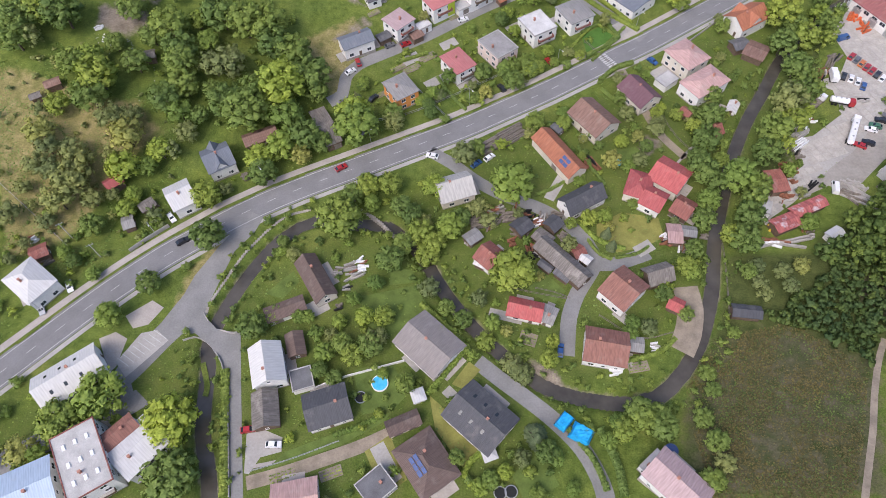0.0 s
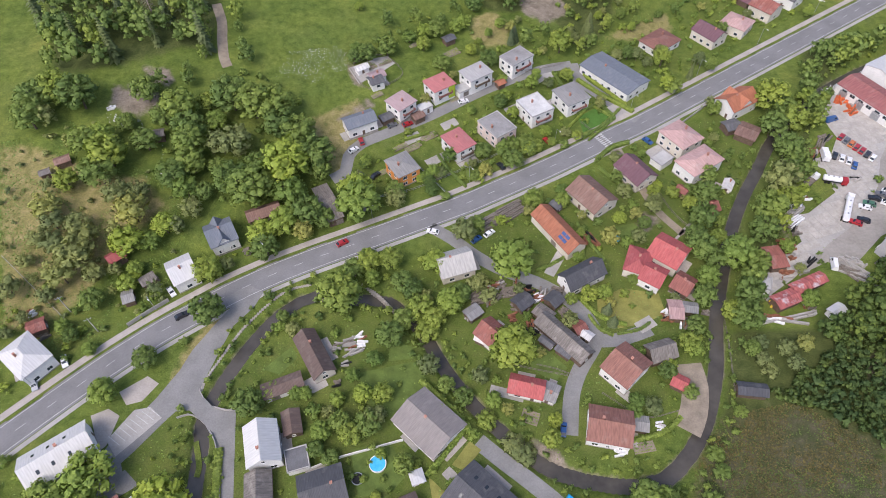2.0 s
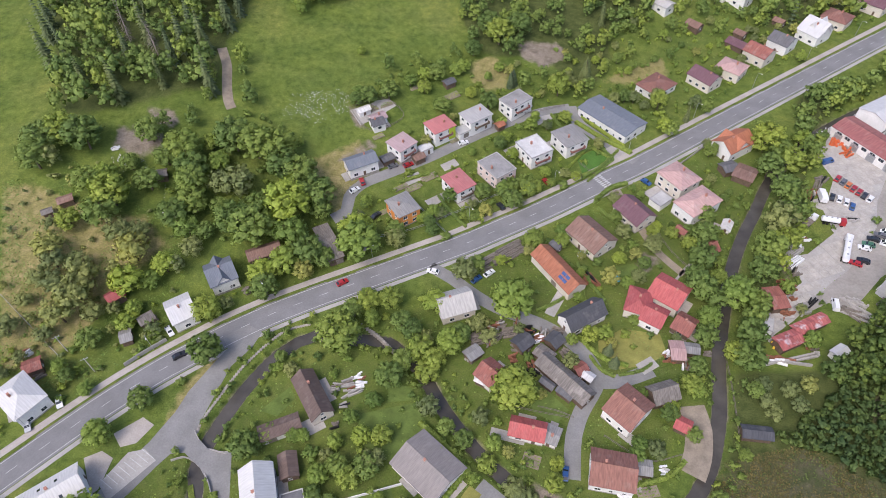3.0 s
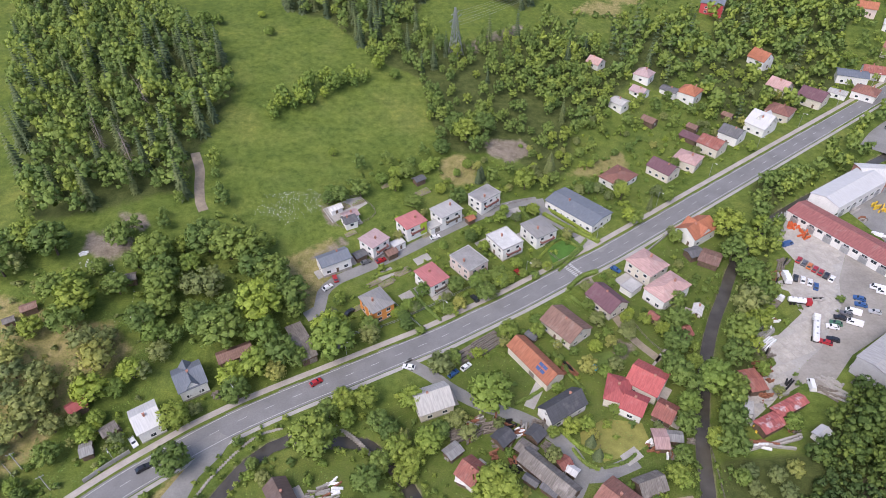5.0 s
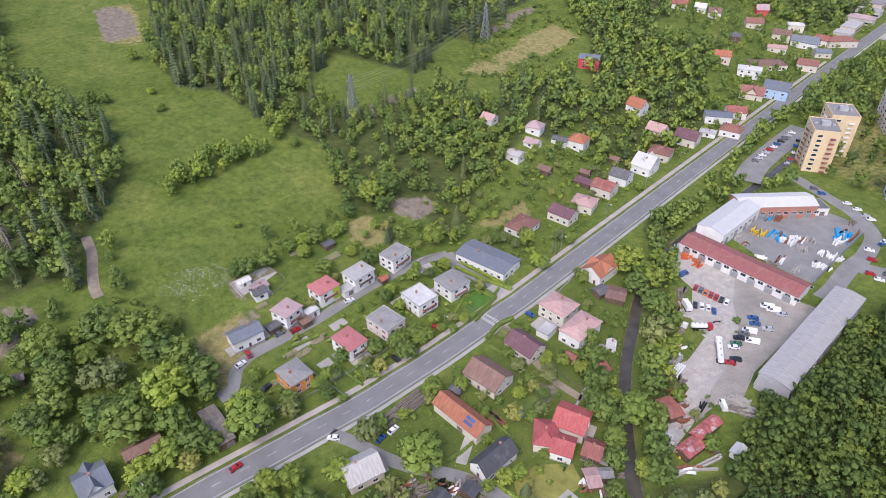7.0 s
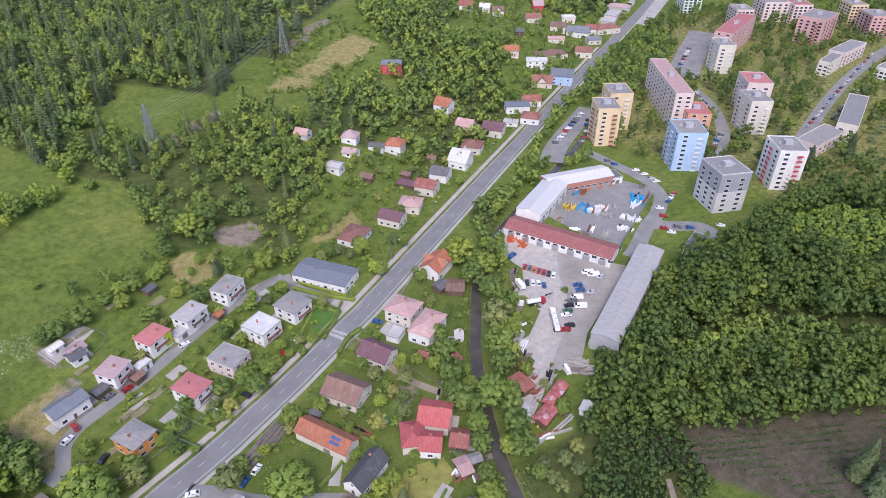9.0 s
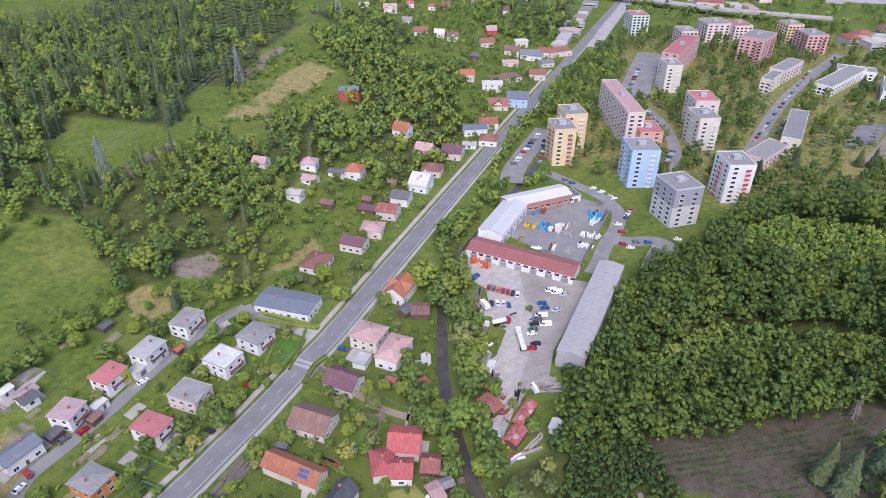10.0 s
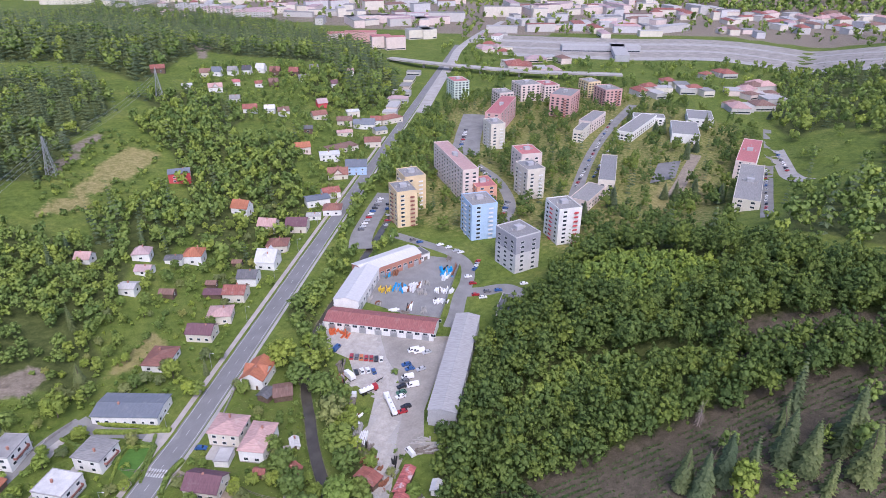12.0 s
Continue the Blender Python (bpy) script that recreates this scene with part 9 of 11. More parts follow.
car(150.6, 152.8, 154, "grey", "car", "parked")
car(147.3, 151.0, 158, "black", "car", "parked")
car(151.1, 148.2, 150, "white", "van", "parked")
car(144.5, 148.5, 154, "green", "car", "parked")
car(142.4, 146.9, 158, "white", "car", "parked")
car(136.5, 140.0, 150, "red", "car", "parked")
car(139.6, 141.1, 154, "black", "car", "parked")
car(147.0, 192.2, 20, "blue", "van", "parked")
car(122.8, 122.5, 75, "white", "van", "parked")
car(118.6, 147.2, -20, "white", "van", "parked")
car(256.6, 197.2, 10, "red", "car", "parked")
car(253.7, 195.7, 10, "silver", "car", "parked")
car(250.8, 194.2, 10, "white", "car", "parked")
car(248.0, 192.7, 10, "blue", "car", "parked")
car(248.3, 257.3, -25, "white", "car", "parked")
car(252.0, 244.7, -25, "grey", "car", "parked")
car(252.6, 239.4, -25, "blue", "car", "parked")
car(258.3, 227.6, -25, "white", "car", "parked")
car(259.0, 221.5, -25, "white", "car", "parked")
car(258.7, 215.4, -25, "silver", "car", "parked")
car(258.7, 211.9, -25, "white", "car", "parked")
car(238.8, 189.9, -40, "white", "car", "parked")
car(234.6, 183.4, -40, "red", "car", "parked")
car(226.2, 174.7, -40, "red", "car", "parked")
car(226.7, 170.2, -40, "white", "car", "parked")
car(233.0, 172.4, -40, "grey", "car", "parked")
car(237.7, 168.6, -40, "blue", "car", "parked")
car(248.3, 159.6, -40, "white", "car", "parked")
car(285.1, 307.6, -35, "white", "car", "parked")
car(280.3, 304.5, -35, "silver", "car", "parked")
car(275.5, 301.5, -35, "grey", "car", "parked")
car(270.9, 298.6, -35, "black", "car", "parked")
car(266.3, 295.7, -35, "blue", "car", "parked")
car(261.9, 292.8, -35, "white", "car", "parked")
car(257.5, 290.1, -35, "red", "car", "parked")
car(253.2, 287.3, -35, "silver", "car", "parked")
car(249.0, 284.7, -35, "white", "car", "parked")
car(244.9, 282.0, -35, "silver", "car", "parked")
car(240.9, 279.5, -35, "grey", "car", "parked")
car(281.7, 296.2, -35, "black", "car", "parked")
car(275.9, 290.7, -35, "blue", "car", "parked")
car(270.3, 285.4, -35, "white", "car", "parked")
car(264.9, 280.2, -35, "red", "car", "parked")
car(259.6, 275.2, -35, "silver", "car", "parked")
car(585.1, 286.2, 10, "white", "car", "parked")
car(572.8, 281.6, 10, "black", "car", "parked")
car(560.8, 277.3, 10, "red", "car", "parked")
car(549.2, 273.0, 10, "silver", "car", "parked")
car(538.0, 268.9, 10, "blue", "car", "parked")
car(527.1, 265.0, 10, "silver", "car", "parked")
car(516.6, 261.1, 10, "grey", "car", "parked")
car(506.3, 257.3, 10, "white", "car", "parked")
car(496.4, 253.7, 10, "white", "car", "parked")
car(486.7, 250.2, 10, "black", "car", "parked")
car(477.3, 246.7, 10, "red", "car", "parked")
car(468.2, 243.4, 10, "silver", "car", "parked")
car(459.3, 240.2, 10, "blue", "car", "parked")
car(447.4, 234.9, 10, "silver", "car", "parked")
car(439.1, 231.9, 10, "grey", "car", "parked")
car(431.0, 229.0, 10, "white", "car", "parked")
car(423.1, 226.1, 10, "white", "car", "parked")
car(415.4, 223.3, 10, "black", "car", "parked")
car(407.9, 220.6, 10, "red", "car", "parked")
car(400.6, 217.9, 10, "silver", "car", "parked")
car(588.4, 274.9, 10, "silver", "car", "parked")
car(575.1, 270.1, 10, "red", "car", "parked")
car(562.1, 265.5, 10, "black", "car", "parked")
car(549.6, 261.1, 10, "white", "car", "parked")
car(537.6, 256.8, 10, "white", "car", "parked")
car(525.9, 252.7, 10, "grey", "car", "parked")
car(514.6, 248.7, 10, "silver", "car", "parked")
car(503.6, 244.8, 10, "blue", "car", "parked")
car(493.0, 241.1, 10, "silver", "car", "parked")
car(482.8, 237.4, 10, "red", "car", "parked")
car(472.8, 233.9, 10, "black", "car", "parked")
car(463.2, 230.5, 10, "white", "car", "parked")
car(453.8, 227.2, 10, "white", "car", "parked")
car(444.7, 223.9, 10, "grey", "car", "parked")
car(435.8, 220.8, 10, "silver", "car", "parked")
car(427.2, 217.8, 10, "blue", "car", "parked")
car(460.7, 373.6, -10, "grey", "car", "parked")
car(454.0, 369.0, -10, "white", "car", "parked")
car(447.4, 364.5, -10, "white", "car", "parked")
car(441.0, 360.1, -10, "black", "car", "parked")
car(434.7, 355.8, -10, "red", "car", "parked")
car(428.5, 351.6, -10, "silver", "car", "parked")
car(422.5, 347.4, -10, "blue", "car", "parked")
car(416.6, 343.4, -10, "silver", "car", "parked")
car(410.8, 339.5, -10, "grey", "car", "parked")
car(405.2, 335.6, -10, "white", "car", "parked")
car(399.6, 331.8, -10, "white", "car", "parked")
car(528.7, 121.5, 10, "white", "car", "parked")
car(519.2, 118.3, 10, "black", "car", "parked")
car(508.6, 115.7, 10, "red", "car", "parked")
car(493.2, 111.2, 10, "silver", "car", "parked")
car(478.7, 107.7, 10, "blue", "car", "parked")
car(464.7, 103.6, 10, "silver", "car", "parked")
car(451.6, 100.5, 10, "grey", "car", "parked")
car(438.4, 96.7, 10, "white", "car", "parked")
car(424.3, 93.3, 10, "white", "car", "parked")
car(410.4, 89.5, 10, "black", "car", "parked")
car(397.4, 86.4, 10, "red", "car", "parked")
car(385.0, 82.9, 10, "silver", "car", "parked")
car(580.8, 128.6, -20, "silver", "car", "parked")
car(572.6, 125.2, -20, "blue", "car", "parked")
car(564.6, 121.8, -20, "silver", "car", "parked")
car(556.8, 118.6, -20, "grey", "car", "parked")
car(549.3, 115.4, -20, "white", "car", "parked")
car(542.0, 112.3, -20, "white", "car", "parked")
car(534.9, 109.3, -20, "black", "car", "parked")
car(528.1, 106.4, -20, "red", "car", "parked")
car(387.4, 302.2, -30, "white", "car", "parked")
car(383.7, 296.2, -30, "white", "car", "parked")
car(380.1, 290.4, -30, "grey", "car", "parked")
car(376.6, 284.7, -30, "silver", "car", "parked")
car(373.1, 279.2, -30, "blue", "car", "parked")
car(369.8, 273.8, -30, "silver", "car", "parked")
car(366.5, 268.5, -30, "red", "car", "parked")
car(363.3, 263.3, -30, "black", "car", "parked")
car(313.1, 223.4, -30, "white", "car", "parked")
car(317.4, 225.5, -30, "black", "car", "parked")
car(321.7, 227.7, -30, "red", "car", "parked")
car(326.2, 229.9, -30, "silver", "car", "parked")
car(330.7, 232.2, -30, "blue", "car", "parked")
car(335.4, 234.5, -30, "silver", "car", "parked")
car(340.1, 236.8, -30, "grey", "car", "parked")
lorry(135.7, 145.9, 62, "white", "white_plastic", "white articulated tank lorry parked in yard", 13)
lorry(136.2, 159.1, -15, "red", "white_plastic", "red tank lorry parked on yard edge", 8)
lorry(127.9, 159.4, 40, "white", "timber_grey", "white flatbed lorry parked on grass", 7)
lorry(137.1, 171.9, 80, "white", "white_plastic", "white box lorry parked on yard edge", 6)
covered_trailer(28.2, 46.6, 3.4, 5.0, -41)
covered_trailer(32.4, 43.3, 5.8, 4.9, -31)


# ---- small things ----
def pole(x, y, h, label="grey concrete power pole with a crossarm", rot=30):
    root = thing("power_pole", label, "pole", pose(x, y, gz(x, y), 0, 0, rot))
    part("mast", Shape().tube(0, 0, -0.5, h, 0.2, 0.12, 8), M["pole_concrete"], root)
    part("crossarm", Shape().bar((-1.1, 0, h - 0.4), (1.1, 0, h - 0.4), 0.14), M["steel"], root)
    for dx in (-0.95, 0, 0.95):
        part("insulator", Shape().tube(dx, 0, h - 0.33 if dx else h, h + 0.05 if dx else h + 0.25, 0.06, 0.04, 6), M["white_plastic"], root)


def street_lamp(x, y, rot):
    root = thing("street_lamp", "slim galvanised street lamp with an arm", "lamp", pose(x, y, gz(x, y), 0, 0, rot), "street lamps")
    part("mast", Shape().tube(0, 0, -0.3, 8.0, 0.09, 0.06, 8), M["steel"], root)
    part("arm", Shape().bar((0, 0, 7.95), (0, -1.6, 8.25), 0.07), M["steel"], root)
    part("lantern", Shape().box(-0.16, 0.16, -2.2, -1.5, 8.18, 8.34, 0.03), M["white_plastic"], root)


def pylon(x, y, h, rot):
    """A lattice mast with three pairs of arms."""
    root = thing("pylon", "tall steel lattice power-line pylon on the hillside", "pylon", pose(x, y, gz(x, y), 0, 0, rot), "pylons")
    s = Shape()
    lv = [0, 0.14, 0.27, 0.39, 0.5, 0.6, 0.69, 0.77, 0.84, 0.9, 0.95, 1.0]
    wid = lambda k: 2.9 * (1 - k) ** 1.25 + 0.35
    cor = lambda k: [Vector((sx * wid(k), sy * wid(k), h * k)) for sx, sy in ((-1, -1), (1, -1), (1, 1), (-1, 1))]
    for k0, k1 in zip(lv, lv[1:]):
        a, b = cor(k0), cor(k1)
        for i in range(4):
            j = (i + 1) % 4
            s.bar(a[i], b[i], 0.24)
            s.bar(a[i], b[j], 0.12).bar(a[j], b[i], 0.12).bar(b[i], b[j], 0.12)
    part("mast", s, M["steel"], root)
    for k, reach in ((0.66, 5.2), (0.77, 6.4), (0.88, 4.4)):
        arm = Shape()
        for sg in (-1, 1):
            for sy in (-1, 1):
                arm.bar((sg * wid(k), sy * wid(k), h * k), (sg * reach, 0, h * k + 0.5), 0.14)
            arm.bar((sg * wid(k), 0, h * k + 1.2), (sg * reach, 0, h * k + 0.5), 0.12)
        part("crossarm", arm, M["steel"], root)
    return [root.matrix_basis @ Vector((sg * r, 0, h * k)) for k, r in ((0.66, 5.2), (0.77, 6.4), (0.88, 4.4)) for sg in (-1, 1)]


def wires(p, q, sag):
    for i, (a, b) in enumerate(zip(p, q)):
        cu = bpy.data.curves.new("wire", "CURVE")
        cu.dimensions, cu.bevel_depth, cu.bevel_resolution = "3D", 0.045, 0
        sp = cu.splines.new("POLY")
        sp.points.add(20)
        for j in range(21):
            k = j / 20
            v = a.lerp(b, k)
            sp.points[j].co = (v.x, v.y, v.z - sag * 4 * k * (1 - k), 1)
        cu.materials.append(M["steel"])
        tagged(new("power_line", cu), "sagging steel power line between pylons", "wire", "power lines")


def hedge(pts, w=1.0, h=1.5, key="leaf"):
    line = smooth_line(pts, 1.0)
    rng = np.random.default_rng(int(abs(pts[0][0] * 7 + pts[0][1] * 3)))
    n = int(len(line) * 26)
    i = rng.integers(0, len(line) - 1, n)
    k = rng.uniform(0, 1, (n, 1))
    c = line[i] * (1 - k) + line[i + 1] * k
    d = line[i + 1] - line[i]
    nn = np.stack([-d[:, 1], d[:, 0]], 1) / (np.linalg.norm(d, axis=1, keepdims=True) + 1e-9)
    th = rng.uniform(0, math.pi, n)
    off, z = np.cos(th) * w / 2, np.minimum(1, np.sin(th) * 1.3) * h
    low = rng.uniform(0, 1, n) < 0.35
    z = np.where(low, rng.uniform(0.1, 1, n) * h, z)
    off = np.where(low, np.sign(off) * w / 2, off)
    p = np.concatenate([c + nn * off[:, None], (ground_z(c[:, 0], c[:, 1]) + z)[:, None]], 1)
    nor = np.concatenate([nn * np.cos(th)[:, None], np.sin(th)[:, None]], 1)
    v, f = leaf_cards(rng, p, nor, 0.25, 0.6)
    core = Shape()
    for q0, q1 in zip(line[:-1], line[1:]):
        g = (q1 - q0)
        m = np.array([-g[1], g[0]]) / (np.linalg.norm(g) + 1e-9) * w * 0.42
        b = len(core.v)
        for q in (q0, q1):
            zz = gz(*q)
            core.v += [(*(q + m), zz - 0.2), (*(q + m), zz + h * 0.9), (*(q - m), zz + h * 0.9), (*(q - m), zz - 0.2)]
        core.f += [(b + i0, b + (i0 + 1) % 4, b + 4 + (i0 + 1) % 4, b + 4 + i0) for i0 in range(4)] + [(b, b + 1, b + 2, b + 3), (b + 7, b + 6, b + 5, b + 4)]
    cv, cf = np.array(core.v), np.array(core.f)
    me = to_mesh("hedge", np.concatenate([cv, v]), np.zeros((0, 3), int), np.concatenate([cf, f + len(cv)]), None, M[key])
    return tagged(new("hedge", me), "dense clipped green hedge along a plot", "hedge")


def fence(pts, h=1.2, key="steel", gap=2.5, label="low post-and-rail fence round a plot"):
    line = smooth_line(pts, gap)
    root = thing("fence", label, "fence", pose(*line[0], gz(*line[0])))
    o = Vector((*line[0], gz(*line[0])))
    for p in line:
        q = Vector((*p, gz(*p))) - o
        part("post", Shape().bar(q, q + Vector((0, 0, h)), 0.12), M[key], root)
    for p, q in zip(line[:-1], line[1:]):
        a, b = Vector((*p, gz(*p))) - o, Vector((*q, gz(*q))) - o
        part("rail", Shape().bar(a + Vector((0, 0, h * 0.92)), b + Vector((0, 0, h * 0.92)), 0.1).bar(a + Vector((0, 0, h * 0.35)), b + Vector((0, 0, h * 0.35)), 0.09), M[key], root)
    return root


def garden_wall(pts, h, key, label):
    line = smooth_line(pts, 2.0)
    s = Shape()
    for p, q in zip(line[:-1], line[1:]):
        d = (q - p) / (np.linalg.norm(q - p) + 1e-9) * 0.1
        n = np.array([-d[1], d[0]]) * 1.2
        z0, z1 = gz(*p), gz(*q)
        b = len(s.v)
        for c, z in ((p - d, z0), (q + d, z1)):
            s.v += [(*(c + n), z - 0.3), (*(c + n), z + h), (*(c - n), z + h), (*(c - n), z - 0.3)]
        s.f += [(b + i, b + (i + 1) % 4, b + 4 + (i + 1) % 4, b + 4 + i) for i in range(4)] + [(b, b + 1, b + 2, b + 3), (b + 7, b + 6, b + 5, b + 4)]
    return tagged(new("garden_wall", s.mesh("garden_wall", M[key])), label, "wall")


def round_pool(x, y, r, label, fill="pool", rim="white_plastic", h=1.0):
    root = thing("garden_pool" if fill == "pool" else "trampoline", label, "pool" if fill == "pool" else "trampoline", pose(x, y, gz(x, y)))
    keep_clear(x, y, r + 1.5, r + 1.5)
    s = Shape().tube(0, 0, 0, h, r + 0.08, r + 0.08, 24, False)
    n = len(s.v)
    s.v += [(rr * math.cos(i * math.tau / 24), rr * math.sin(i * math.tau / 24), h) for rr in (r + 0.18, r - 0.06) for i in range(24)]
    s.f += [(n + i, n + (i + 1) % 24, n + 24 + (i + 1) % 24, n + 24 + i) for i in range(24)]
    part("rim", s, M[rim], root)
    part("water" if fill == "pool" else "mat", Shape().tube(0, 0, h - 0.25, h - 0.12, r, r, 24), M[fill], root)


def stack(name, label, x, y, L, W, h, rot, key, seed=1):
    """A heap of stored material: beams or crates in uneven layers."""
    rng = random.Random(seed * 31 + int(x))
    root = thing(name, label, name.replace("_", " "), pose(x, y, gz(x, y) + 0.06, 0, 0, rot))
    keep_clear(x, y, L / 2, W / 2, rot)
    n = max(3, int(W / 0.75))
    for i in range(n):
        v = (i - (n - 1) / 2) * W / n
        hh = h * rng.uniform(0.5, 1.1)
        loose = name in ("crate_store", "scrap_heap", "stone_store", "machinery")
        l0, l1 = -L / 2 * rng.uniform(0.25 if loose else 0.7, 1), L / 2 * rng.uniform(0.25 if loose else 0.7, 1)
        s = Shape().box(l0, l1, -W / n * 0.42, W / n * 0.42, 0, hh * 0.7, 0.05)
        if loose:
            for _ in range(2):
                u, w = rng.uniform(l0, l1), rng.uniform(0.3, 0.9)
                s.box(u - w, u + w, -W / n * rng.uniform(0.2, 0.5), W / n * rng.uniform(0.2, 0.5), hh * 0.7, hh * rng.uniform(0.8, 1.3), 0.06)
        else:
            s.box(l0 * 0.9, l1 * 0.95, -W / n * 0.35, W / n * 0.3, hh * 0.7, hh, 0.03)
        other = rng.choice(("timber_grey", "concrete", "rust", "dark")) if loose else "timber_grey"
        part("piece", s, M[key if rng.random() < 0.72 else other], root, "", pose(0, v, 0, 0, 0, rng.uniform(-24, 24) if loose else rng.uniform(-3, 3)))
    return root


pole(-122.6, 105.8, 8.4)
pole(-111.7, 98.9, 7.5)
for a_ in range(-140, 420, 38):
    street_lamp(*place(a_ + 6, 8.6 + bend(a_ + 6)), 34)
ENDS = [pylon(x_, y_, 27, 55) for x_, y_ in ((19.8, 338.9), (127.4, 451.9), (274.2, 593.8))]
wires(ENDS[0], ENDS[1], 5)
wires(ENDS[1], ENDS[2], 7)
hedge([(3.0, 68.7), (-1.5, 62.6), (-7.0, 55.8), (-8.5, 54.2)], 1.4, 1.6, "leaf_light")
hedge([(-33.2, 43.2), (-25.8, 45.7), (-19.9, 48.8)], 1.2, 1.5, "leaf_light")
hedge([(1.6, 34.1), (4.0, 37.3), (7.6, 39.0)], 1.4, 1.6, "leaf_light")
hedge([(1.3, 34.1), (3.4, 30.3)], 1.4, 1.6, "leaf_light")
hedge([(-10.7, 81.6), (-3.2, 74.3), (4.1, 65.6)], 1.6, 2.0, "leaf")
hedge([(29.2, 44.9), (35.0, 36.9), (37.4, 29.1)], 1.4, 1.6, "leaf")
hedge([(37.4, 44.9), (40.7, 36.1), (41.3, 27.6)], 2.0, 1.8, "leaf")
hedge([(-65.4, 61.7), (-62.7, 45.0), (-59.7, 27.8)], 2.2, 1.2, "leaf")
hedge([(51.3, 219.0), (59.5, 209.6), (71.0, 198.4)], 1.6, 1.5, "leaf")
hedge([(66.1, 200.5), (56.6, 189.8), (49.4, 185.6)], 1.0, 1.0, "leaf")
hedge([(52.8, 171.5), (59.1, 177.6), (66.1, 180.6)], 1.6, 1.8, "leaf")
hedge([(38.3, 110.9), (44.0, 103.6), (52.0, 100.1)], 1.2, 1.2, "leaf_light")
hedge([(46.8, 120.7), (42.3, 124.1), (42.3, 131.2)], 1.2, 1.4, "leaf")
hedge([(47.5, 63.8), (56.6, 66.3), (62.1, 70.5)], 1.2, 1.2, "leaf")
hedge([(44.5, 189.9), (54.8, 203.2)], 0.8, 1.0, "leaf")
hedge([(54.8, 203.2), (63.1, 194.7)], 0.8, 1.0, "leaf")
hedge([(63.1, 194.7), (51.2, 182.3)], 0.8, 1.0, "leaf")
fence([(-53.7, 34.1), (-43.1, 37.3), (-31.6, 41.7)], 1.2, "steel")
fence([(-148.9, 123.4), (-136.0, 113.1), (-121.0, 101.0)], 1.2, "steel")
fence([(82.6, 102.3), (78.8, 77.5)], 1.2, "timber_grey")
fence([(-34.1, 152.4), (-17.9, 156.4), (-1.5, 164.8), (15.8, 175.0)], 1.3, "steel")
fence([(20.1, 219.3), (29.8, 221.8), (47.4, 228.4)], 1.2, "timber_grey")
fence([(-14.2, 169.3), (-3.5, 155.4)], 1.2, "steel")
garden_wall([(-39.9, 55.9), (-33.1, 58.8), (-23.8, 61.5), (-15.1, 64.0)], 1.3, "white", "white rendered garden wall behind the lawn")
garden_wall([(-79.3, 70.5), (-76.2, 71.5), (-73.2, 70.6), (-69.6, 67.3), (-66.8, 63.4), (-64.0, 56.0), (-61.6, 45.0), (-58.4, 27.8)], 0.9, "concrete", "pale concrete parapet curving beside the lane")
garden_wall([(-74.9, 79.1), (-73.5, 76.9), (-71.0, 74.7), (-66.4, 72.9), (-64.1, 72.9)], 0.9, "concrete", "pale concrete parapet of the small bridge")
garden_wall([(-102.7, 100.7), (-98.2, 105.0), (-92.4, 109.9)], 1.6, "concrete", "concrete wall with posters beside footway")
garden_wall([(85.1, 188.4), (94.7, 196.6), (101.9, 202.8)], 1.0, "concrete", "pale concrete wall along the road")
garden_wall([(245.0, 201.8), (220.7, 188.0), (197.8, 174.4)], 2.0, "steel", "sheet fence of the storage yard")
round_pool(-21.5, 57.4, 2.2, "round blue garden pool with white rim")
round_pool(54.9, 38.9, 1.6, "small round dark blue pool", "solar", "solar", 0.8)
round_pool(-26.6, 53.5, 1.5, "round dark trampoline on the lawn", "dark", "steel", 0.8)
round_pool(10.5, 28.7, 1.5, "round dark trampoline on the lawn", "dark", "steel", 0.8)
round_pool(13.3, 29.0, 1.5, "round dark trampoline on the lawn", "dark", "steel", 0.8)
round_pool(43.8, 144.8, 1.3, "small round white garden pool", "pool", "white_plastic", 0.8)
round_pool(54.4, 133.9, 1.1, "small round blue garden pool", "pool", "pool", 0.5)
house("market_stall", -10.7, 53.5, 3, 3, 20, 2.2, 0.7, "hip", "white_metal", "white")
house("market_stall", 8.0, 38.1, 3, 3, 20, 2.2, 0.7, "hip", "white_metal", "white")
stack("timber_stack", "stack of weathered boards and beams", 11.3, 141.4, 9, 5, 1.5, 35, "timber_grey", 43)
stack("timber_stack", "stack of weathered boards and beams", 19.5, 146.5, 12, 6, 1.6, 35, "timber_grey", 44)
stack("timber_stack", "stack of weathered boards and beams", 13.3, 142.7, 5, 4, 1.4, 35, "timber_grey", 45)
stack("stone_store", "grey slabs and crates stored on ground", -31.8, 93.2, 7, 6, 1.0, 20, "concrete", 46)
stack("stone_store", "pale slabs and crates stored outdoors", -29.3, 95.2, 5, 5, 0.8, 20, "white_plastic", 47)
stack("timber_stack", "stack of weathered boards and beams", 11.2, 110.4, 6, 4, 1, 40, "timber_grey", 48)
stack("timber_stack", "stack of weathered boards and beams", 16.7, 112.5, 5, 4, 1.2, 10, "timber_grey", 49)
stack("timber_stack", "stack of weathered boards and beams", 21.8, 107.1, 4, 3, 1.2, 60, "timber_grey", 50)
stack("timber_stack", "stack of weathered boards and beams", 6.7, 109.3, 5, 3, 1, 20, "timber_grey", 51)
stack("scrap_heap", "rusty stored scrap and boards", 47.8, 150.2, 7, 2, 1.2, -55, "rust", 52)
stack("stone_store", "row of pale stored concrete blocks", 102.4, 101.8, 20, 2.5, 1.2, 10, "concrete", 53)
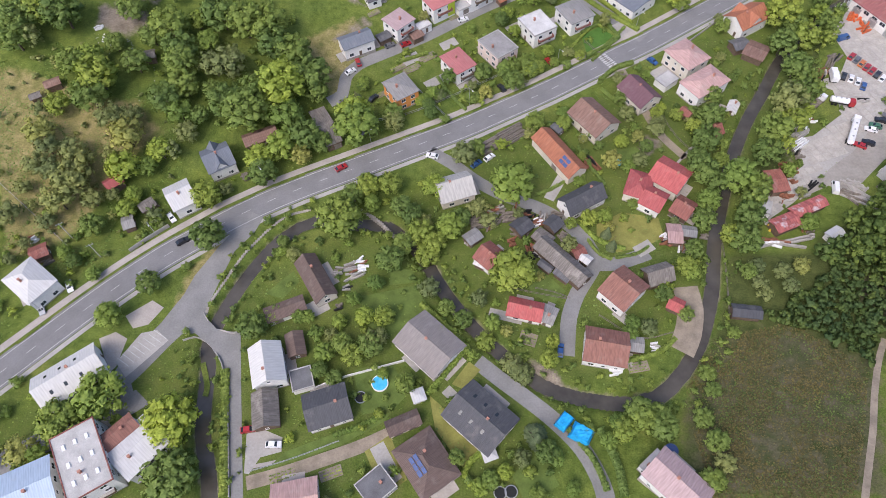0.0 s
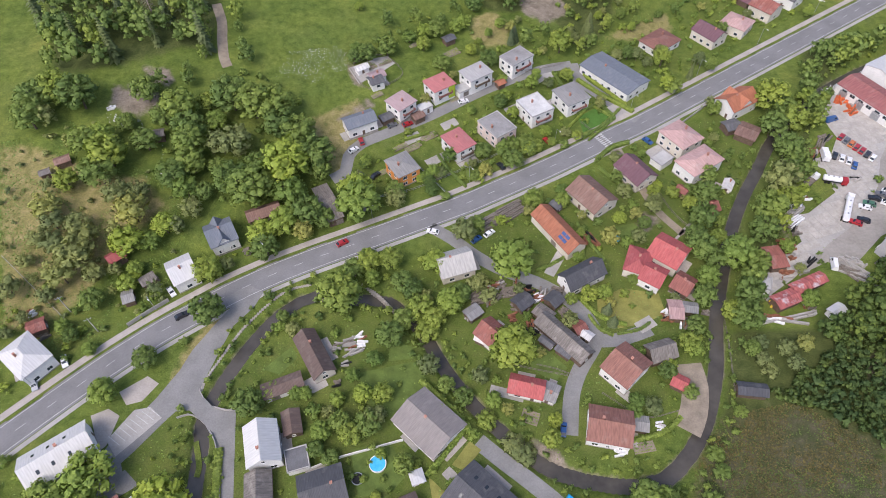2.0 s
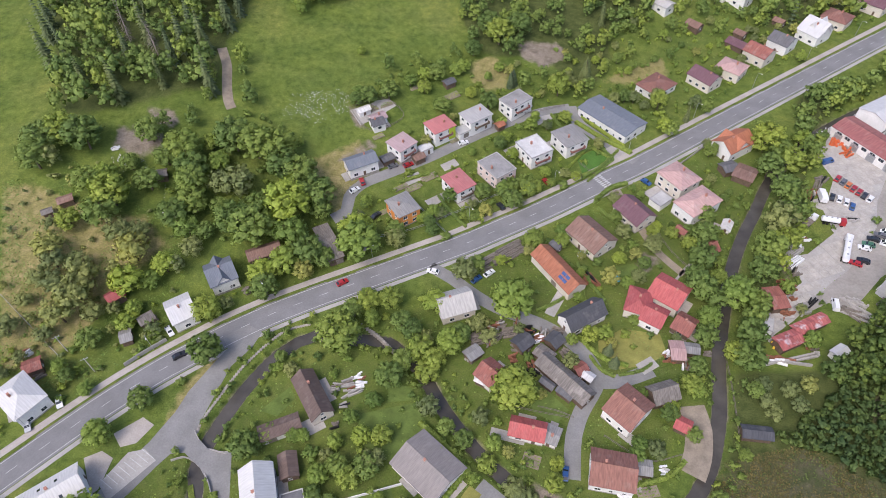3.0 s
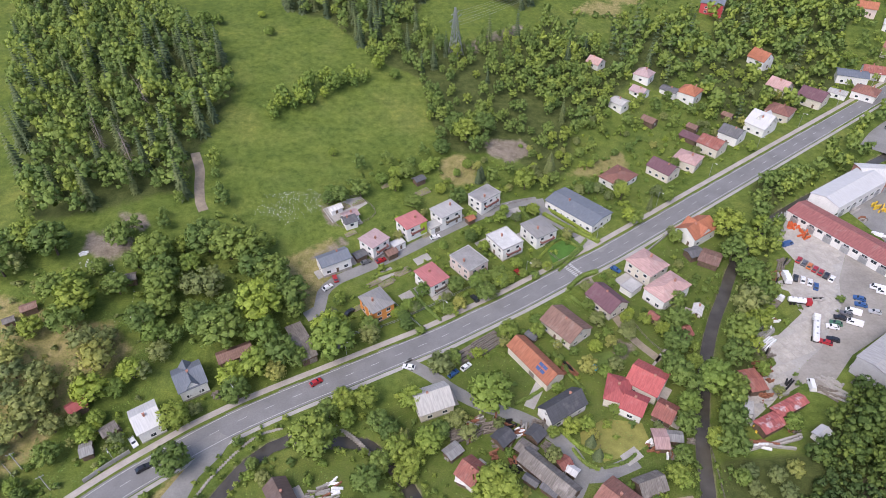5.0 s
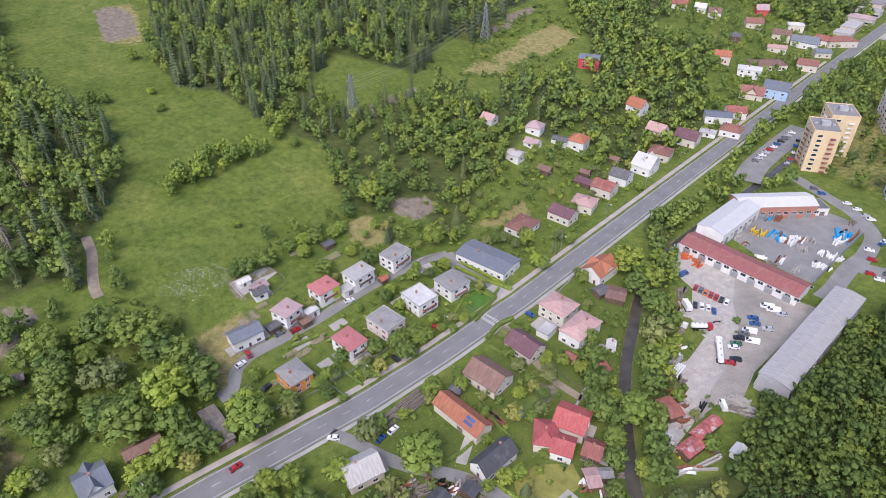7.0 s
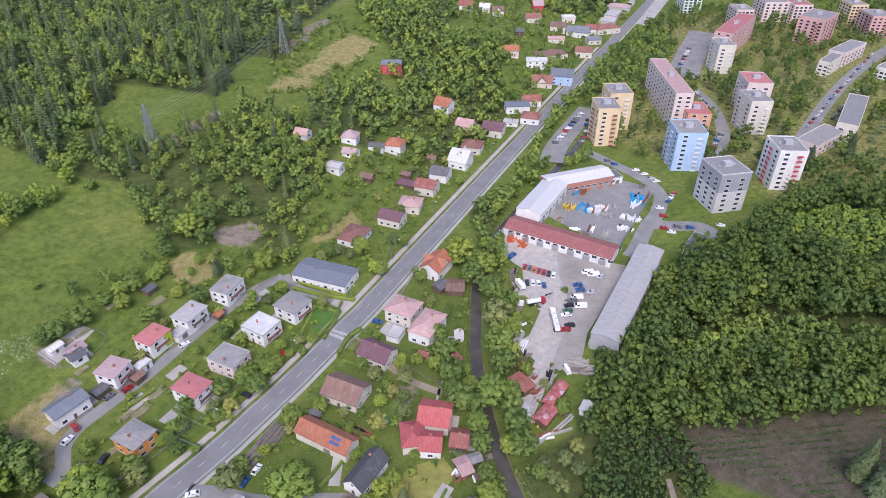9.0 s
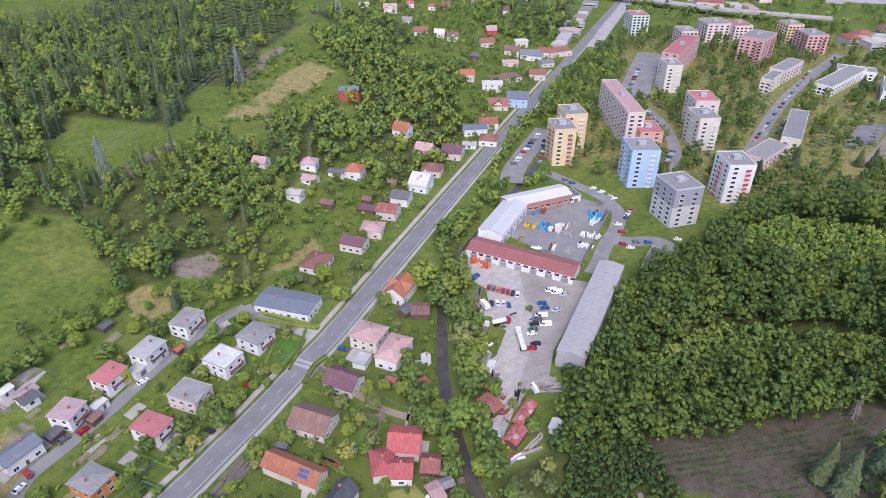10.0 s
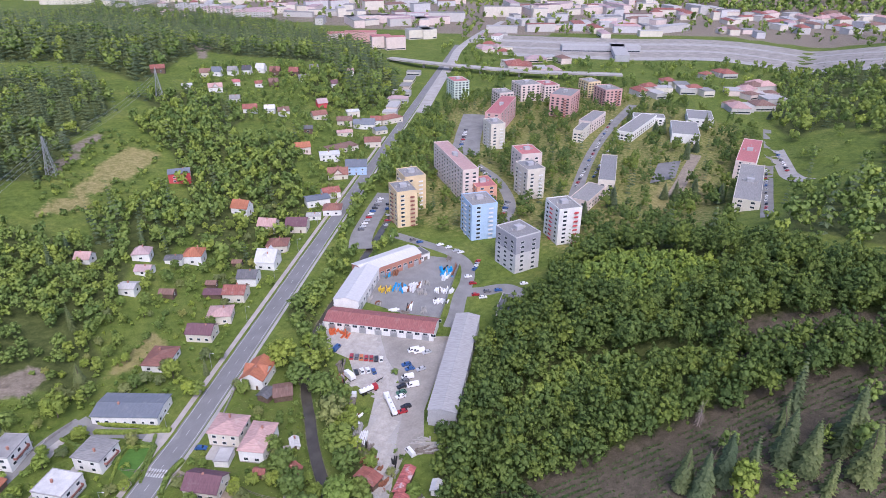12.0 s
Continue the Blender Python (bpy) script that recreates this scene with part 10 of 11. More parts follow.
stack("stone_store", "row of pale stored sacks and blocks", 98.1, 101.8, 10, 2.5, 1.4, 0, "white_plastic", 54)
stack("beam_stack", "stack of long pale concrete beams", 129.5, 118.0, 16, 3, 0.8, -30, "concrete", 55)
stack("scrap_heap", "rusty machine scrap on the yard edge", 133.5, 173.2, 7, 3, 1, 70, "rust", 56)
stack("timber_stack", "stack of weathered boards and beams", 138.5, 179.0, 6, 3, 1, 60, "timber_grey", 57)
stack("machinery", "orange steel machine parts stored in rows", 157.2, 204.3, 8, 3, 1.6, 30, "orange_steel", 58)
stack("machinery", "orange steel machine parts stored in rows", 156.6, 196.8, 7, 3, 1.6, 30, "orange_steel", 59)
stack("machinery", "yellow machine parts stored outdoors", 162.5, 206.6, 4, 3, 1.6, 0, "yellow_steel", 60)
stack("silo_bag", "upright white plastic element stored outdoors", 149.7, 209.9, 3.2, 1.2, 2.4, 60, "white_plastic", 61)
stack("silo_bag", "upright white plastic element stored outdoors", 152.0, 211.1, 3.2, 1.2, 2.4, 60, "white_plastic", 62)
stack("silo_bag", "upright white plastic element stored outdoors", 154.3, 212.3, 3.2, 1.2, 2.4, 60, "white_plastic", 63)
stack("silo_bag", "upright white plastic element stored outdoors", 156.7, 213.5, 3.2, 1.2, 2.4, 60, "white_plastic", 64)
stack("silo_bag", "upright white plastic element stored outdoors", 159.1, 214.7, 3.2, 1.2, 2.4, 60, "white_plastic", 65)
stack("machinery", "yellow machinery stored in the yard", 198.6, 214.0, 8, 6, 2.2, 35, "yellow_steel", 66)
stack("crate_store", "blue crates stored in the yard", 202.7, 208.7, 6, 5, 2.4, 35, "blue_tarp", 67)
stack("crate_store", "blue crates stored in the yard", 206.2, 209.9, 4, 6, 2.6, 35, "blue_tarp", 68)
stack("crate_store", "white elements stored in the yard", 206.9, 204.1, 5, 6, 2.6, 35, "white_plastic", 69)
stack("crate_store", "white elements stored in the yard", 212.7, 205.0, 6, 6, 1.8, 35, "white_plastic", 70)
stack("crate_store", "pale elements stored in the yard", 209.7, 197.7, 6, 5, 1.6, 35, "concrete", 71)
stack("crate_store", "pale elements stored in the yard", 218.3, 203.0, 6, 4, 1.6, 35, "concrete", 72)
stack("crate_store", "goods under bright blue tarpaulin", 236.2, 202.8, 14, 8, 2.4, 35, "blue_tarp", 73)
stack("crate_store", "white wrapped goods in the yard", 230.4, 199.3, 12, 4, 1.8, 35, "white_plastic", 74)
stack("crate_store", "white wrapped goods in the yard", 218.4, 189.7, 6, 10, 1.6, 35, "white_plastic", 75)
stack("crate_store", "white wrapped goods in the yard", 209.3, 184.1, 6, 8, 1.5, 35, "white_plastic", 76)
stack("crate_store", "blue containers beside the hall", 209.7, 224.2, 6, 4, 2, 35, "blue_tarp", 77)
stack("crate_store", "white sacks behind the red hall", 194.7, 192.3, 10, 3, 1.2, 35, "white_plastic", 78)
stack("crate_store", "pale sacks behind the red hall", 197.4, 184.9, 10, 3, 1.2, 35, "concrete", 79)
stack("scrap_heap", "pale scrap heap beside the hall", 185.4, 214.5, 7, 6, 1.4, 35, "concrete", 80)
stack("crate_store", "pallets beside the fence", 248.1, 211.9, 10, 3, 1.5, 35, "timber_grey", 81)
stack("beam_stack", "rusty steel beams under the hall front", 219.1, 225.3, 16, 3, 2.2, 35, "rust", 82)
stack("beam_stack", "rusty steel beams under the hall front", 232.9, 228.5, 12, 3, 2.0, 35, "rust", 83)
stack("scrap_heap", "mixed scrap by the sheds", 114.4, 137.6, 6, 6, 1.5, 35, "timber_grey", 84)
stack("trailer_row", "pale trailers parked side by side", 117.5, 145.0, 8, 3, 2.2, 35, "concrete", 85)
stack("trailer_row", "pale trailers parked side by side", 115.8, 140.4, 8, 3, 2.2, 35, "white_plastic", 86)
stack("scrap_heap", "mixed scrap before the hall's end", 141.4, 124.1, 10, 5, 1.2, 35, "timber_grey", 87)
stack("scrap_heap", "white scrap beside the clearing", -129.6, 185.9, 4, 2, 1, 10, "white_plastic", 88)
stack("scrap_heap", "heap of stored boards and scrap", 14.1, 115.3, 4, 3, 1.2, 30, "timber_grey", 89)
stack("scrap_heap", "heap of stored boards and scrap", 19.0, 115.3, 5, 2, 1, 70, "timber_grey", 90)
stack("scrap_heap", "heap of stored boards and scrap", 25.6, 110.2, 4, 3, 1.5, 20, "white_plastic", 91)
stack("scrap_heap", "heap of stored boards and scrap", 26.5, 103.9, 6, 3, 1.6, -48, "timber_grey", 92)
stack("scrap_heap", "heap of stored boards and scrap", 23.4, 98.8, 5, 3, 1.3, -48, "dark", 93)
stack("scrap_heap", "heap of stored boards and scrap", 28.0, 96.3, 9, 2, 1.4, -48, "white_plastic", 94)
stack("scrap_heap", "heap of stored boards and scrap", 33.8, 102.8, 5, 3, 1.5, -40, "timber_grey", 95)
stack("scrap_heap", "heap of stored boards and scrap", 39.4, 97.7, 3, 4, 1.4, 20, "white_plastic", 96)
stack("scrap_heap", "heap of stored boards and scrap", 3.7, 111.5, 4, 3, 1, 30, "timber_grey", 97)
stack("scrap_heap", "heap of stored boards and scrap", 0.4, 109.8, 3, 3, 1, 30, "concrete", 98)
stack("scrap_heap", "heap of stored boards and scrap", 71.0, 100.4, 5, 3, 1.3, 10, "timber_grey", 99)
stack("scrap_heap", "heap of stored boards and scrap", 66.2, 102.5, 7, 2, 1.2, -10, "rust", 100)
stack("scrap_heap", "heap of stored boards and scrap", 77.0, 104.5, 4, 2, 1, 0, "timber_grey", 101)
stack("scrap_heap", "heap of stored boards and scrap", 105.3, 126.0, 5, 4, 1.6, 30, "timber_grey", 102)
stack("scrap_heap", "heap of stored boards and scrap", 110.0, 126.4, 4, 4, 1.5, 10, "rust", 103)
stack("scrap_heap", "heap of stored boards and scrap", 111.9, 120.3, 5, 3, 1.5, 30, "concrete", 104)
stack("scrap_heap", "heap of stored boards and scrap", 115.6, 123.6, 6, 2, 1.4, 30, "dark", 105)
stack("scrap_heap", "heap of stored boards and scrap", 98.9, 108.4, 4, 4, 1.4, 20, "yellow_steel", 106)
stack("scrap_heap", "heap of stored boards and scrap", 109.1, 107.3, 4, 4, 1.3, 20, "timber_grey", 107)
stack("scrap_heap", "heap of stored boards and scrap", -35.0, 80.9, 3, 2, 1, 10, "timber_grey", 108)
stack("scrap_heap", "heap of stored boards and scrap", 43.9, 60.5, 4, 2, 1, 0, "white_plastic", 109)
stack("scrap_heap", "heap of stored boards and scrap", 56.1, 68.0, 4, 3, 0.7, 0, "white_plastic", 110)
stack("scrap_heap", "heap of stored boards and scrap", -134.0, 104.5, 4, 3, 1.3, 30, "white_plastic", 111)
stack("scrap_heap", "heap of stored boards and scrap", -127.8, 97.0, 4, 2, 1, 50, "timber_grey", 112)
stack("scrap_heap", "heap of stored boards and scrap", -98.9, 118.1, 4, 3, 1.3, 30, "timber_grey", 113)
stack("scrap_heap", "heap of stored boards and scrap", -70.9, 129.3, 3, 3, 1.3, 30, "timber_grey", 114)
stack("scrap_heap", "heap of stored boards and scrap", 42.2, 131.5, 4, 7, 1.2, -55, "rust", 115)


def overpass(pts, w, h):
    line = smooth_line(pts, 20.0)
    root = thing("overpass", "long pale concrete road overpass on piers", "bridge", pose(*line[0], 0))
    o = line[0]
    deck = Shape()
    tan = np.gradient(line, axis=0)
    for p, d in zip(line, tan):
        n = np.array([-d[1], d[0]]) / np.linalg.norm(d) * w / 2
        c = p - o
        deck.v += [(*(c + n), h - 1.2), (*(c + n), h + 0.9), (*(c - n), h + 0.9), (*(c - n), h - 1.2)]
    deck.f = [(b * 4 + i, b * 4 + (i + 1) % 4, b * 4 + 4 + (i + 1) % 4, b * 4 + 4 + i) for b in range(len(line) - 1) for i in range(4)]
    part("deck", deck, M["concrete"], root)
    for p in line[::2]:
        c = p - o
        part("pier", Shape().box(c[0] - 1.2, c[0] + 1.2, c[1] - 1.2, c[1] + 1.2, -1, h - 1.0), M["concrete"], root)


overpass([(653.4, 673.3), (662.7, 615.6), (685.0, 532.9), (711.6, 460.3), (740.2, 418.4), (770.3, 370.0)], 14, 7.5)

# trees among the flats and in the town
TOWN = [(953.3, 784.4), (833.9, 492.6), (1013.2, 233.3), (756.1, 181.3), (748.7, 358.9), (606.0, 515.3), (699.7, 638.6)]
TOWN_FAR = [(802.4, 1593.3), (873.6, 1043.5), (939.0, 799.7), (976.3, 697.6), (1286.9, 404.9), (1248.0, 167.1), (1691.0, 239.3), (1622.2, 656.8), (1425.4, 1435.6), (967.6, 1908.0)]
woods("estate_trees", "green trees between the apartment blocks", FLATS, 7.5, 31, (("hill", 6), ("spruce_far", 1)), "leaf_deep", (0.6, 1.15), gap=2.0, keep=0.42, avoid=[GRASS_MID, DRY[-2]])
woods("town_trees", "green trees among the town's buildings", TOWN, 15, 32, (("far", 1),), "leaf", (0.6, 1.3), gap=3.0, keep=0.55)
woods("town_trees", "green trees between far town streets", TOWN_FAR, 34, 35, (("dot", 1),), "leaf", (0.9, 1.9), gap=3.0, keep=0.7)
ROADSIDE = [(365.3, 381.8), (489.3, 448.7), (437.2, 347.9), (401.9, 354.7), (343.2, 299.4), (329.8, 309.4), (317.6, 333.2), (281.7, 317.6), (230.7, 274.4), (242.1, 260.8), (241.1, 246.9), (209.1, 248.1), (177.2, 227.9), (163.2, 224.1), (160.7, 233.1), (222.2, 280.7), (285.5, 328.3)]
woods("roadside_trees", "leafy trees along the road by the flats", ROADSIDE, 6.5, 33, (("far", 1),), "leaf", (0.6, 0.95), gap=1.5)
woods("hill_gardens", "garden trees among hillside houses", [(353.2, 686.9), (571.0, 642.0), (495.3, 468.9), (319.3, 365.2), (258.2, 298.0), (226.5, 306.1), (283.9, 391.3), (299.8, 456.4), (292.6, 569.4)], 8.5, 34, (("far", 1),), "leaf", (0.4, 0.85), gap=1.2, keep=0.75)
fence([(-44.0, 217.0), (-30.9, 224.5), (-21.5, 215.1), (-34.5, 205.7), (-44.0, 217.0)], 1.2, "timber_grey")
fence([(49.6, 192.6), (60.0, 177.5), (69.5, 163.6), (75.4, 145.7), (82.5, 134.5)], 1.2, "timber_grey")
fence([(10.5, 89.0), (18.8, 86.1), (32.0, 83.2)], 1.2, "timber_grey")
fence([(41.3, 77.7), (51.7, 70.6), (61.6, 72.2)], 1.2, "timber_grey")
stack("scrap_heap", "heap of stored boards and scrap", 4.8, 104.1, 6, 4, 1.4, 30, "concrete", 122)
stack("scrap_heap", "heap of stored boards and scrap", 25.6, 110.2, 5, 3, 1.6, 20, "rust", 123)
stack("scrap_heap", "heap of stored boards and scrap", 32.0, 112.3, 6, 4, 1.5, -30, "timber_grey", 124)
stack("scrap_heap", "heap of stored boards and scrap", 65.6, 104.6, 5, 3, 1.5, 40, "white_plastic", 125)
stack("scrap_heap", "heap of stored boards and scrap", 69.3, 100.4, 4, 2, 1.4, 80, "white_plastic", 126)
stack("scrap_heap", "heap of stored boards and scrap", 48.2, 68.5, 5, 3, 1.2, 10, "timber_grey", 127)
stack("scrap_heap", "heap of stored boards and scrap", 17.1, 102.9, 4, 3, 1.2, 10, "rust", 128)
stack("scrap_heap", "heap of stored boards and scrap", 37.6, 96.7, 3, 2, 1.2, 70, "white_plastic", 129)
stack("scrap_heap", "heap of stored boards and scrap", 110.2, 130.6, 6, 5, 1.6, 20, "rust", 130)
stack("scrap_heap", "heap of stored boards and scrap", 104.7, 123.7, 7, 5, 1.6, 40, "timber_grey", 131)
stack("scrap_heap", "heap of stored boards and scrap", 106.2, 119.2, 6, 4, 1.2, 10, "rust", 132)
stack("scrap_heap", "heap of stored boards and scrap", 126.3, 120.1, 10, 3, 1.0, -40, "timber_grey", 133)
stack("scrap_heap", "heap of stored boards and scrap", 131.3, 118.9, 8, 3, 1.0, -50, "concrete", 134)
stack("scrap_heap", "heap of stored boards and scrap", 129.5, 123.4, 9, 4, 1.2, -45, "concrete", 135)
stack("scrap_heap", "heap of stored boards and scrap", -36.1, 93.3, 4, 3, 1.0, 10, "concrete", 136)
stack("scrap_heap", "heap of stored boards and scrap", -33.0, 87.4, 4, 2, 0.8, 30, "concrete", 137)
stack("scrap_heap", "heap of stored boards and scrap", 7.1, 111.1, 6, 4, 1.2, 20, "timber_grey", 138)
stack("scrap_heap", "heap of stored boards and scrap", 11.6, 114.8, 5, 4, 1.3, -30, "rust", 139)
stack("scrap_heap", "heap of stored boards and scrap", 15.7, 112.1, 5, 3, 1.2, 50, "timber_grey", 140)
stack("scrap_heap", "heap of stored boards and scrap", 22.9, 113.2, 5, 3, 1.4, 10, "dark", 141)
stack("scrap_heap", "heap of stored boards and scrap", 27.7, 112.0, 4, 3, 1.3, 70, "concrete", 142)
stack("scrap_heap", "heap of stored boards and scrap", 33.7, 104.6, 5, 3, 1.4, -40, "timber_grey", 143)
stack("scrap_heap", "heap of stored boards and scrap", 30.2, 95.6, 6, 2, 1.2, -45, "white_plastic", 144)
stack("scrap_heap", "heap of stored boards and scrap", 26.2, 98.6, 4, 3, 1.2, -45, "timber_grey", 145)
stack("scrap_heap", "heap of stored boards and scrap", 38.0, 96.6, 4, 2, 1.4, -45, "white_plastic", 146)
stack("scrap_heap", "heap of stored boards and scrap", 46.1, 133.7, 8, 2.2, 1.3, -50, "rust", 147)
stack("scrap_heap", "heap of stored boards and scrap", 66.5, 102.4, 5, 2.5, 1.4, 30, "rust", 148)
stack("scrap_heap", "heap of stored boards and scrap", 70.1, 101.4, 5, 2, 1.2, 0, "timber_grey", 149)
stack("scrap_heap", "heap of stored boards and scrap", 18.9, 106.8, 4, 3, 1.2, 0, "timber_grey", 150)
hedge([(41.0, 103.6), (43.5, 99.1), (47.4, 96.5)], 0.9, 1.0, "leaf")
hedge([(48.7, 97.1), (55.4, 98.5), (59.3, 101.0)], 0.8, 0.9, "leaf")
fence([(23.5, 86.8), (29.1, 85.3), (33.4, 83.4)], 1.0, "timber_grey")

hedge([(48.7, 197.4), (57.6, 203.1), (60.6, 199.6), (63.2, 194.9)], 0.9, 1.3, "leaf")
hedge([(63.2, 194.9), (56.4, 189.3), (49.3, 183.8)], 0.9, 1.3, "leaf")
hedge([(54.3, 222.7), (61.6, 212.6), (69.0, 202.4)], 0.9, 1.3, "leaf")
hedge([(-6.7, 174.9), (-2.1, 166.2), (3.7, 158.3)], 0.9, 1.3, "leaf")
hedge([(-22.0, 180.5), (-17.7, 182.6), (-10.4, 186.0)], 0.9, 1.3, "leaf")
hedge([(8.0, 194.2), (12.8, 187.1), (16.3, 179.2)], 0.9, 1.3, "leaf")
hedge([(41.0, 222.5), (43.9, 217.0), (45.5, 213.6)], 0.9, 1.3, "leaf")
hedge([(53.1, 167.5), (58.1, 160.6), (63.0, 154.6)], 0.8, 1.2, "leaf")
hedge([(41.8, 140.9), (44.3, 133.4), (48.8, 124.8)], 0.8, 1.2, "leaf")
hedge([(26.0, 120.9), (30.9, 123.0), (35.7, 126.1)], 0.8, 1.2, "leaf")
house("garage", 3.1, 207.9, 6.5, 4.5, 34, 2.8, 0, "flat", "light_grey", "white")
house("shed", -14.7, 192.2, 4.2, 3.4, 34, 2.5, 0.6, "gable", "old_brown", "timber")
house("shed", -12.2, 196.9, 5.5, 3.6, 34, 2.6, 0, "flat", "white_felt", "white")
house("shed", -26.9, 190.4, 4.5, 3.5, 34, 2.4, 0.5, "gable", "dark_grey", "timber")
house("shed", -2.7, 236.0, 4.5, 3.5, 34, 2.4, 0.6, "gable", "dark_grey", "timber")
house("shed", 18.5, 212.8, 3.2, 2.8, 34, 2.3, 0.5, "gable", "orange", "timber")
house("shed", 35.3, 147.8, 3.5, 2.8, -50, 2.4, 0.5, "gable", "dark_grey", "timber")
house("shed", 80.5, 154.3, 3.6, 3.0, -50, 2.4, 0.8, "gable", "old_red", "timber")
house("garden_house", 97.4, 157.1, 5.0, 3.0, 60, 1.6, 0.8, "gable", "white_felt", "white")
pad("pavement_plot", [(-43.7, 216.2), (-33.8, 222.4), (-29.4, 216.1), (-38.9, 208.4)], 0.09, M["concrete"], "pale rubble-strewn garden plot", "pavement")
pad("pavement_plot", [(-34.3, 222.9), (-28.1, 225.1), (-25.0, 221.3), (-30.1, 216.1)], 0.09, M["concrete"], "pale rubble-strewn garden plot", "pavement")
pad("verge_yard", [(142.1, 198.3), (144.4, 193.0), (145.9, 182.6), (140.4, 173.4), (132.4, 171.1), (135.6, 183.1)], 0.17, M["ground"], "weedy grass verge at the edge of the works yard", "verge", clear=False)
pad("verge_yard", [(129.3, 169.3), (135.5, 165.9), (135.4, 156.8), (129.5, 153.5), (122.3, 150.5), (121.8, 154.8)], 0.17, M["ground"], "weedy grass verge at the edge of the works yard", "verge", clear=False)
house("shed", -112.1, 173.5, 10.0, 3.6, 14, 2.4, 0.6, "gable", "weathered", "timber")
house("shed", -139.3, 160.5, 4.6, 3.2, 30, 2.4, 0.6, "gable", "old_brown", "timber")
house("shed", -143.9, 155.2, 3.0, 2.4, 30, 2.2, 0.5, "gable", "weathered", "timber")
stack("machinery", "heap of stored machine parts beside the yard", 141.2, 182.1, 6, 3.5, 1.2, 30, "timber_grey", 200)
stack("machinery", "heap of stored machine parts beside the yard", 135.4, 174.9, 5, 4, 1.4, 70, "rust", 201)
stack("machinery", "heap of stored machine parts beside the yard", 123.4, 151.4, 5, 2, 0.9, 20, "white_plastic", 202)
stack("machinery", "heap of stored machine parts beside the yard", 144.3, 160.9, 4, 3, 1.2, 10, "concrete", 203)
stack("machinery", "heap of stored machine parts beside the yard", 119.3, 147.8, 5, 2.4, 1.6, -40, "white_plastic", 204)
stack("machinery", "heap of stored machine parts beside the yard", 154.9, 204.9, 7, 3, 1.4, 60, "orange_steel", 205)
stack("machinery", "heap of stored machine parts beside the yard", 157.8, 199.9, 6, 3, 1.4, 80, "orange_steel", 206)
stack("machinery", "heap of stored machine parts beside the yard", 175.6, 204.3, 6, 3, 1.3, -60, "rust", 207)
stack("machinery", "heap of stored machine parts beside the yard", 186.6, 206.3, 5, 3, 1.2, 20, "concrete", 208)
stack("machinery", "heap of stored machine parts beside the yard", 187.8, 196.2, 6, 2.5, 1.2, -60, "white_plastic", 209)
stack("machinery", "heap of stored machine parts beside the yard", 189.4, 190.1, 6, 2.5, 1.0, -60, "timber_grey", 210)
house("shed", 26.8, 103.4, 5.2, 4.0, -42, 2.4, 0.5, "gable", "weathered", "timber")
house("shed", 36.9, 98.8, 3.8, 2.8, -42, 2.4, 0.5, "gable", "old_red", "timber")
house("shed", 31.7, 90.3, 4.6, 2.4, -42, 2.4, 0.5, "gable", "dark_grey", "timber")
house("shed", 39.1, 95.7, 2.8, 2.4, -42, 2.4, 0.5, "gable", "white_felt", "timber")
house("shed", 26.8, 93.3, 4.0, 1.8, -42, 2.4, 0.5, "gable", "dark_grey", "timber")
house("shed", 7.6, 95.1, 3.0, 3.6, -30, 2.4, 0.5, "gable", "white_felt", "timber")
stack("scrap_heap", "heap of stored boards and scrap beside the barn", 19.9, 112.9, 5, 3, 1.2, 20, "timber_grey", 230)
stack("scrap_heap", "heap of stored boards and scrap beside the barn", 10.0, 109.4, 5, 3, 1.2, 60, "timber_grey", 231)
stack("scrap_heap", "heap of stored boards and scrap beside the barn", 22.9, 100.7, 5, 3, 1.2, 100, "rust", 232)

# slabs of the works yard
YARD = bpy.data.objects["yard_concrete"]
SLABS = [Shape().box(-1.42, 1.42, -1.42, 1.42, 0.0, 0.06 + 0.012 * i_, 0.03).mesh("slab", M["slab"]) for i_ in range(3)]


def lay_slabs(poly, other, rot, step=3.0, most=300):
    p = np.array(poly)
    c = p.mean(0)
    ca, sa = math.cos(math.radians(rot)), math.sin(math.radians(rot))
    u, v = np.meshgrid(np.arange(-30, 31) * step, np.arange(-30, 31) * step)
    x, y = c[0] + u.ravel() * ca - v.ravel() * sa, c[1] + u.ravel() * sa + v.ravel() * ca
    ok = (inside(x, y, poly) > 1.6) & (inside(x, y, other) < -2.0)
    rng = random.Random(9)
    for a, b in list(zip(x[ok], y[ok]))[:most]:
        part("slab", SLABS[rng.randrange(3)], None, YARD, "", pose(a, b, float(hills(a, b)) + 0.04, rng.uniform(-0.3, 0.3), rng.uniform(-0.3, 0.3), rot + rng.uniform(-0.5, 0.5)))


lay_slabs(*YARD_PLOTS, 20)



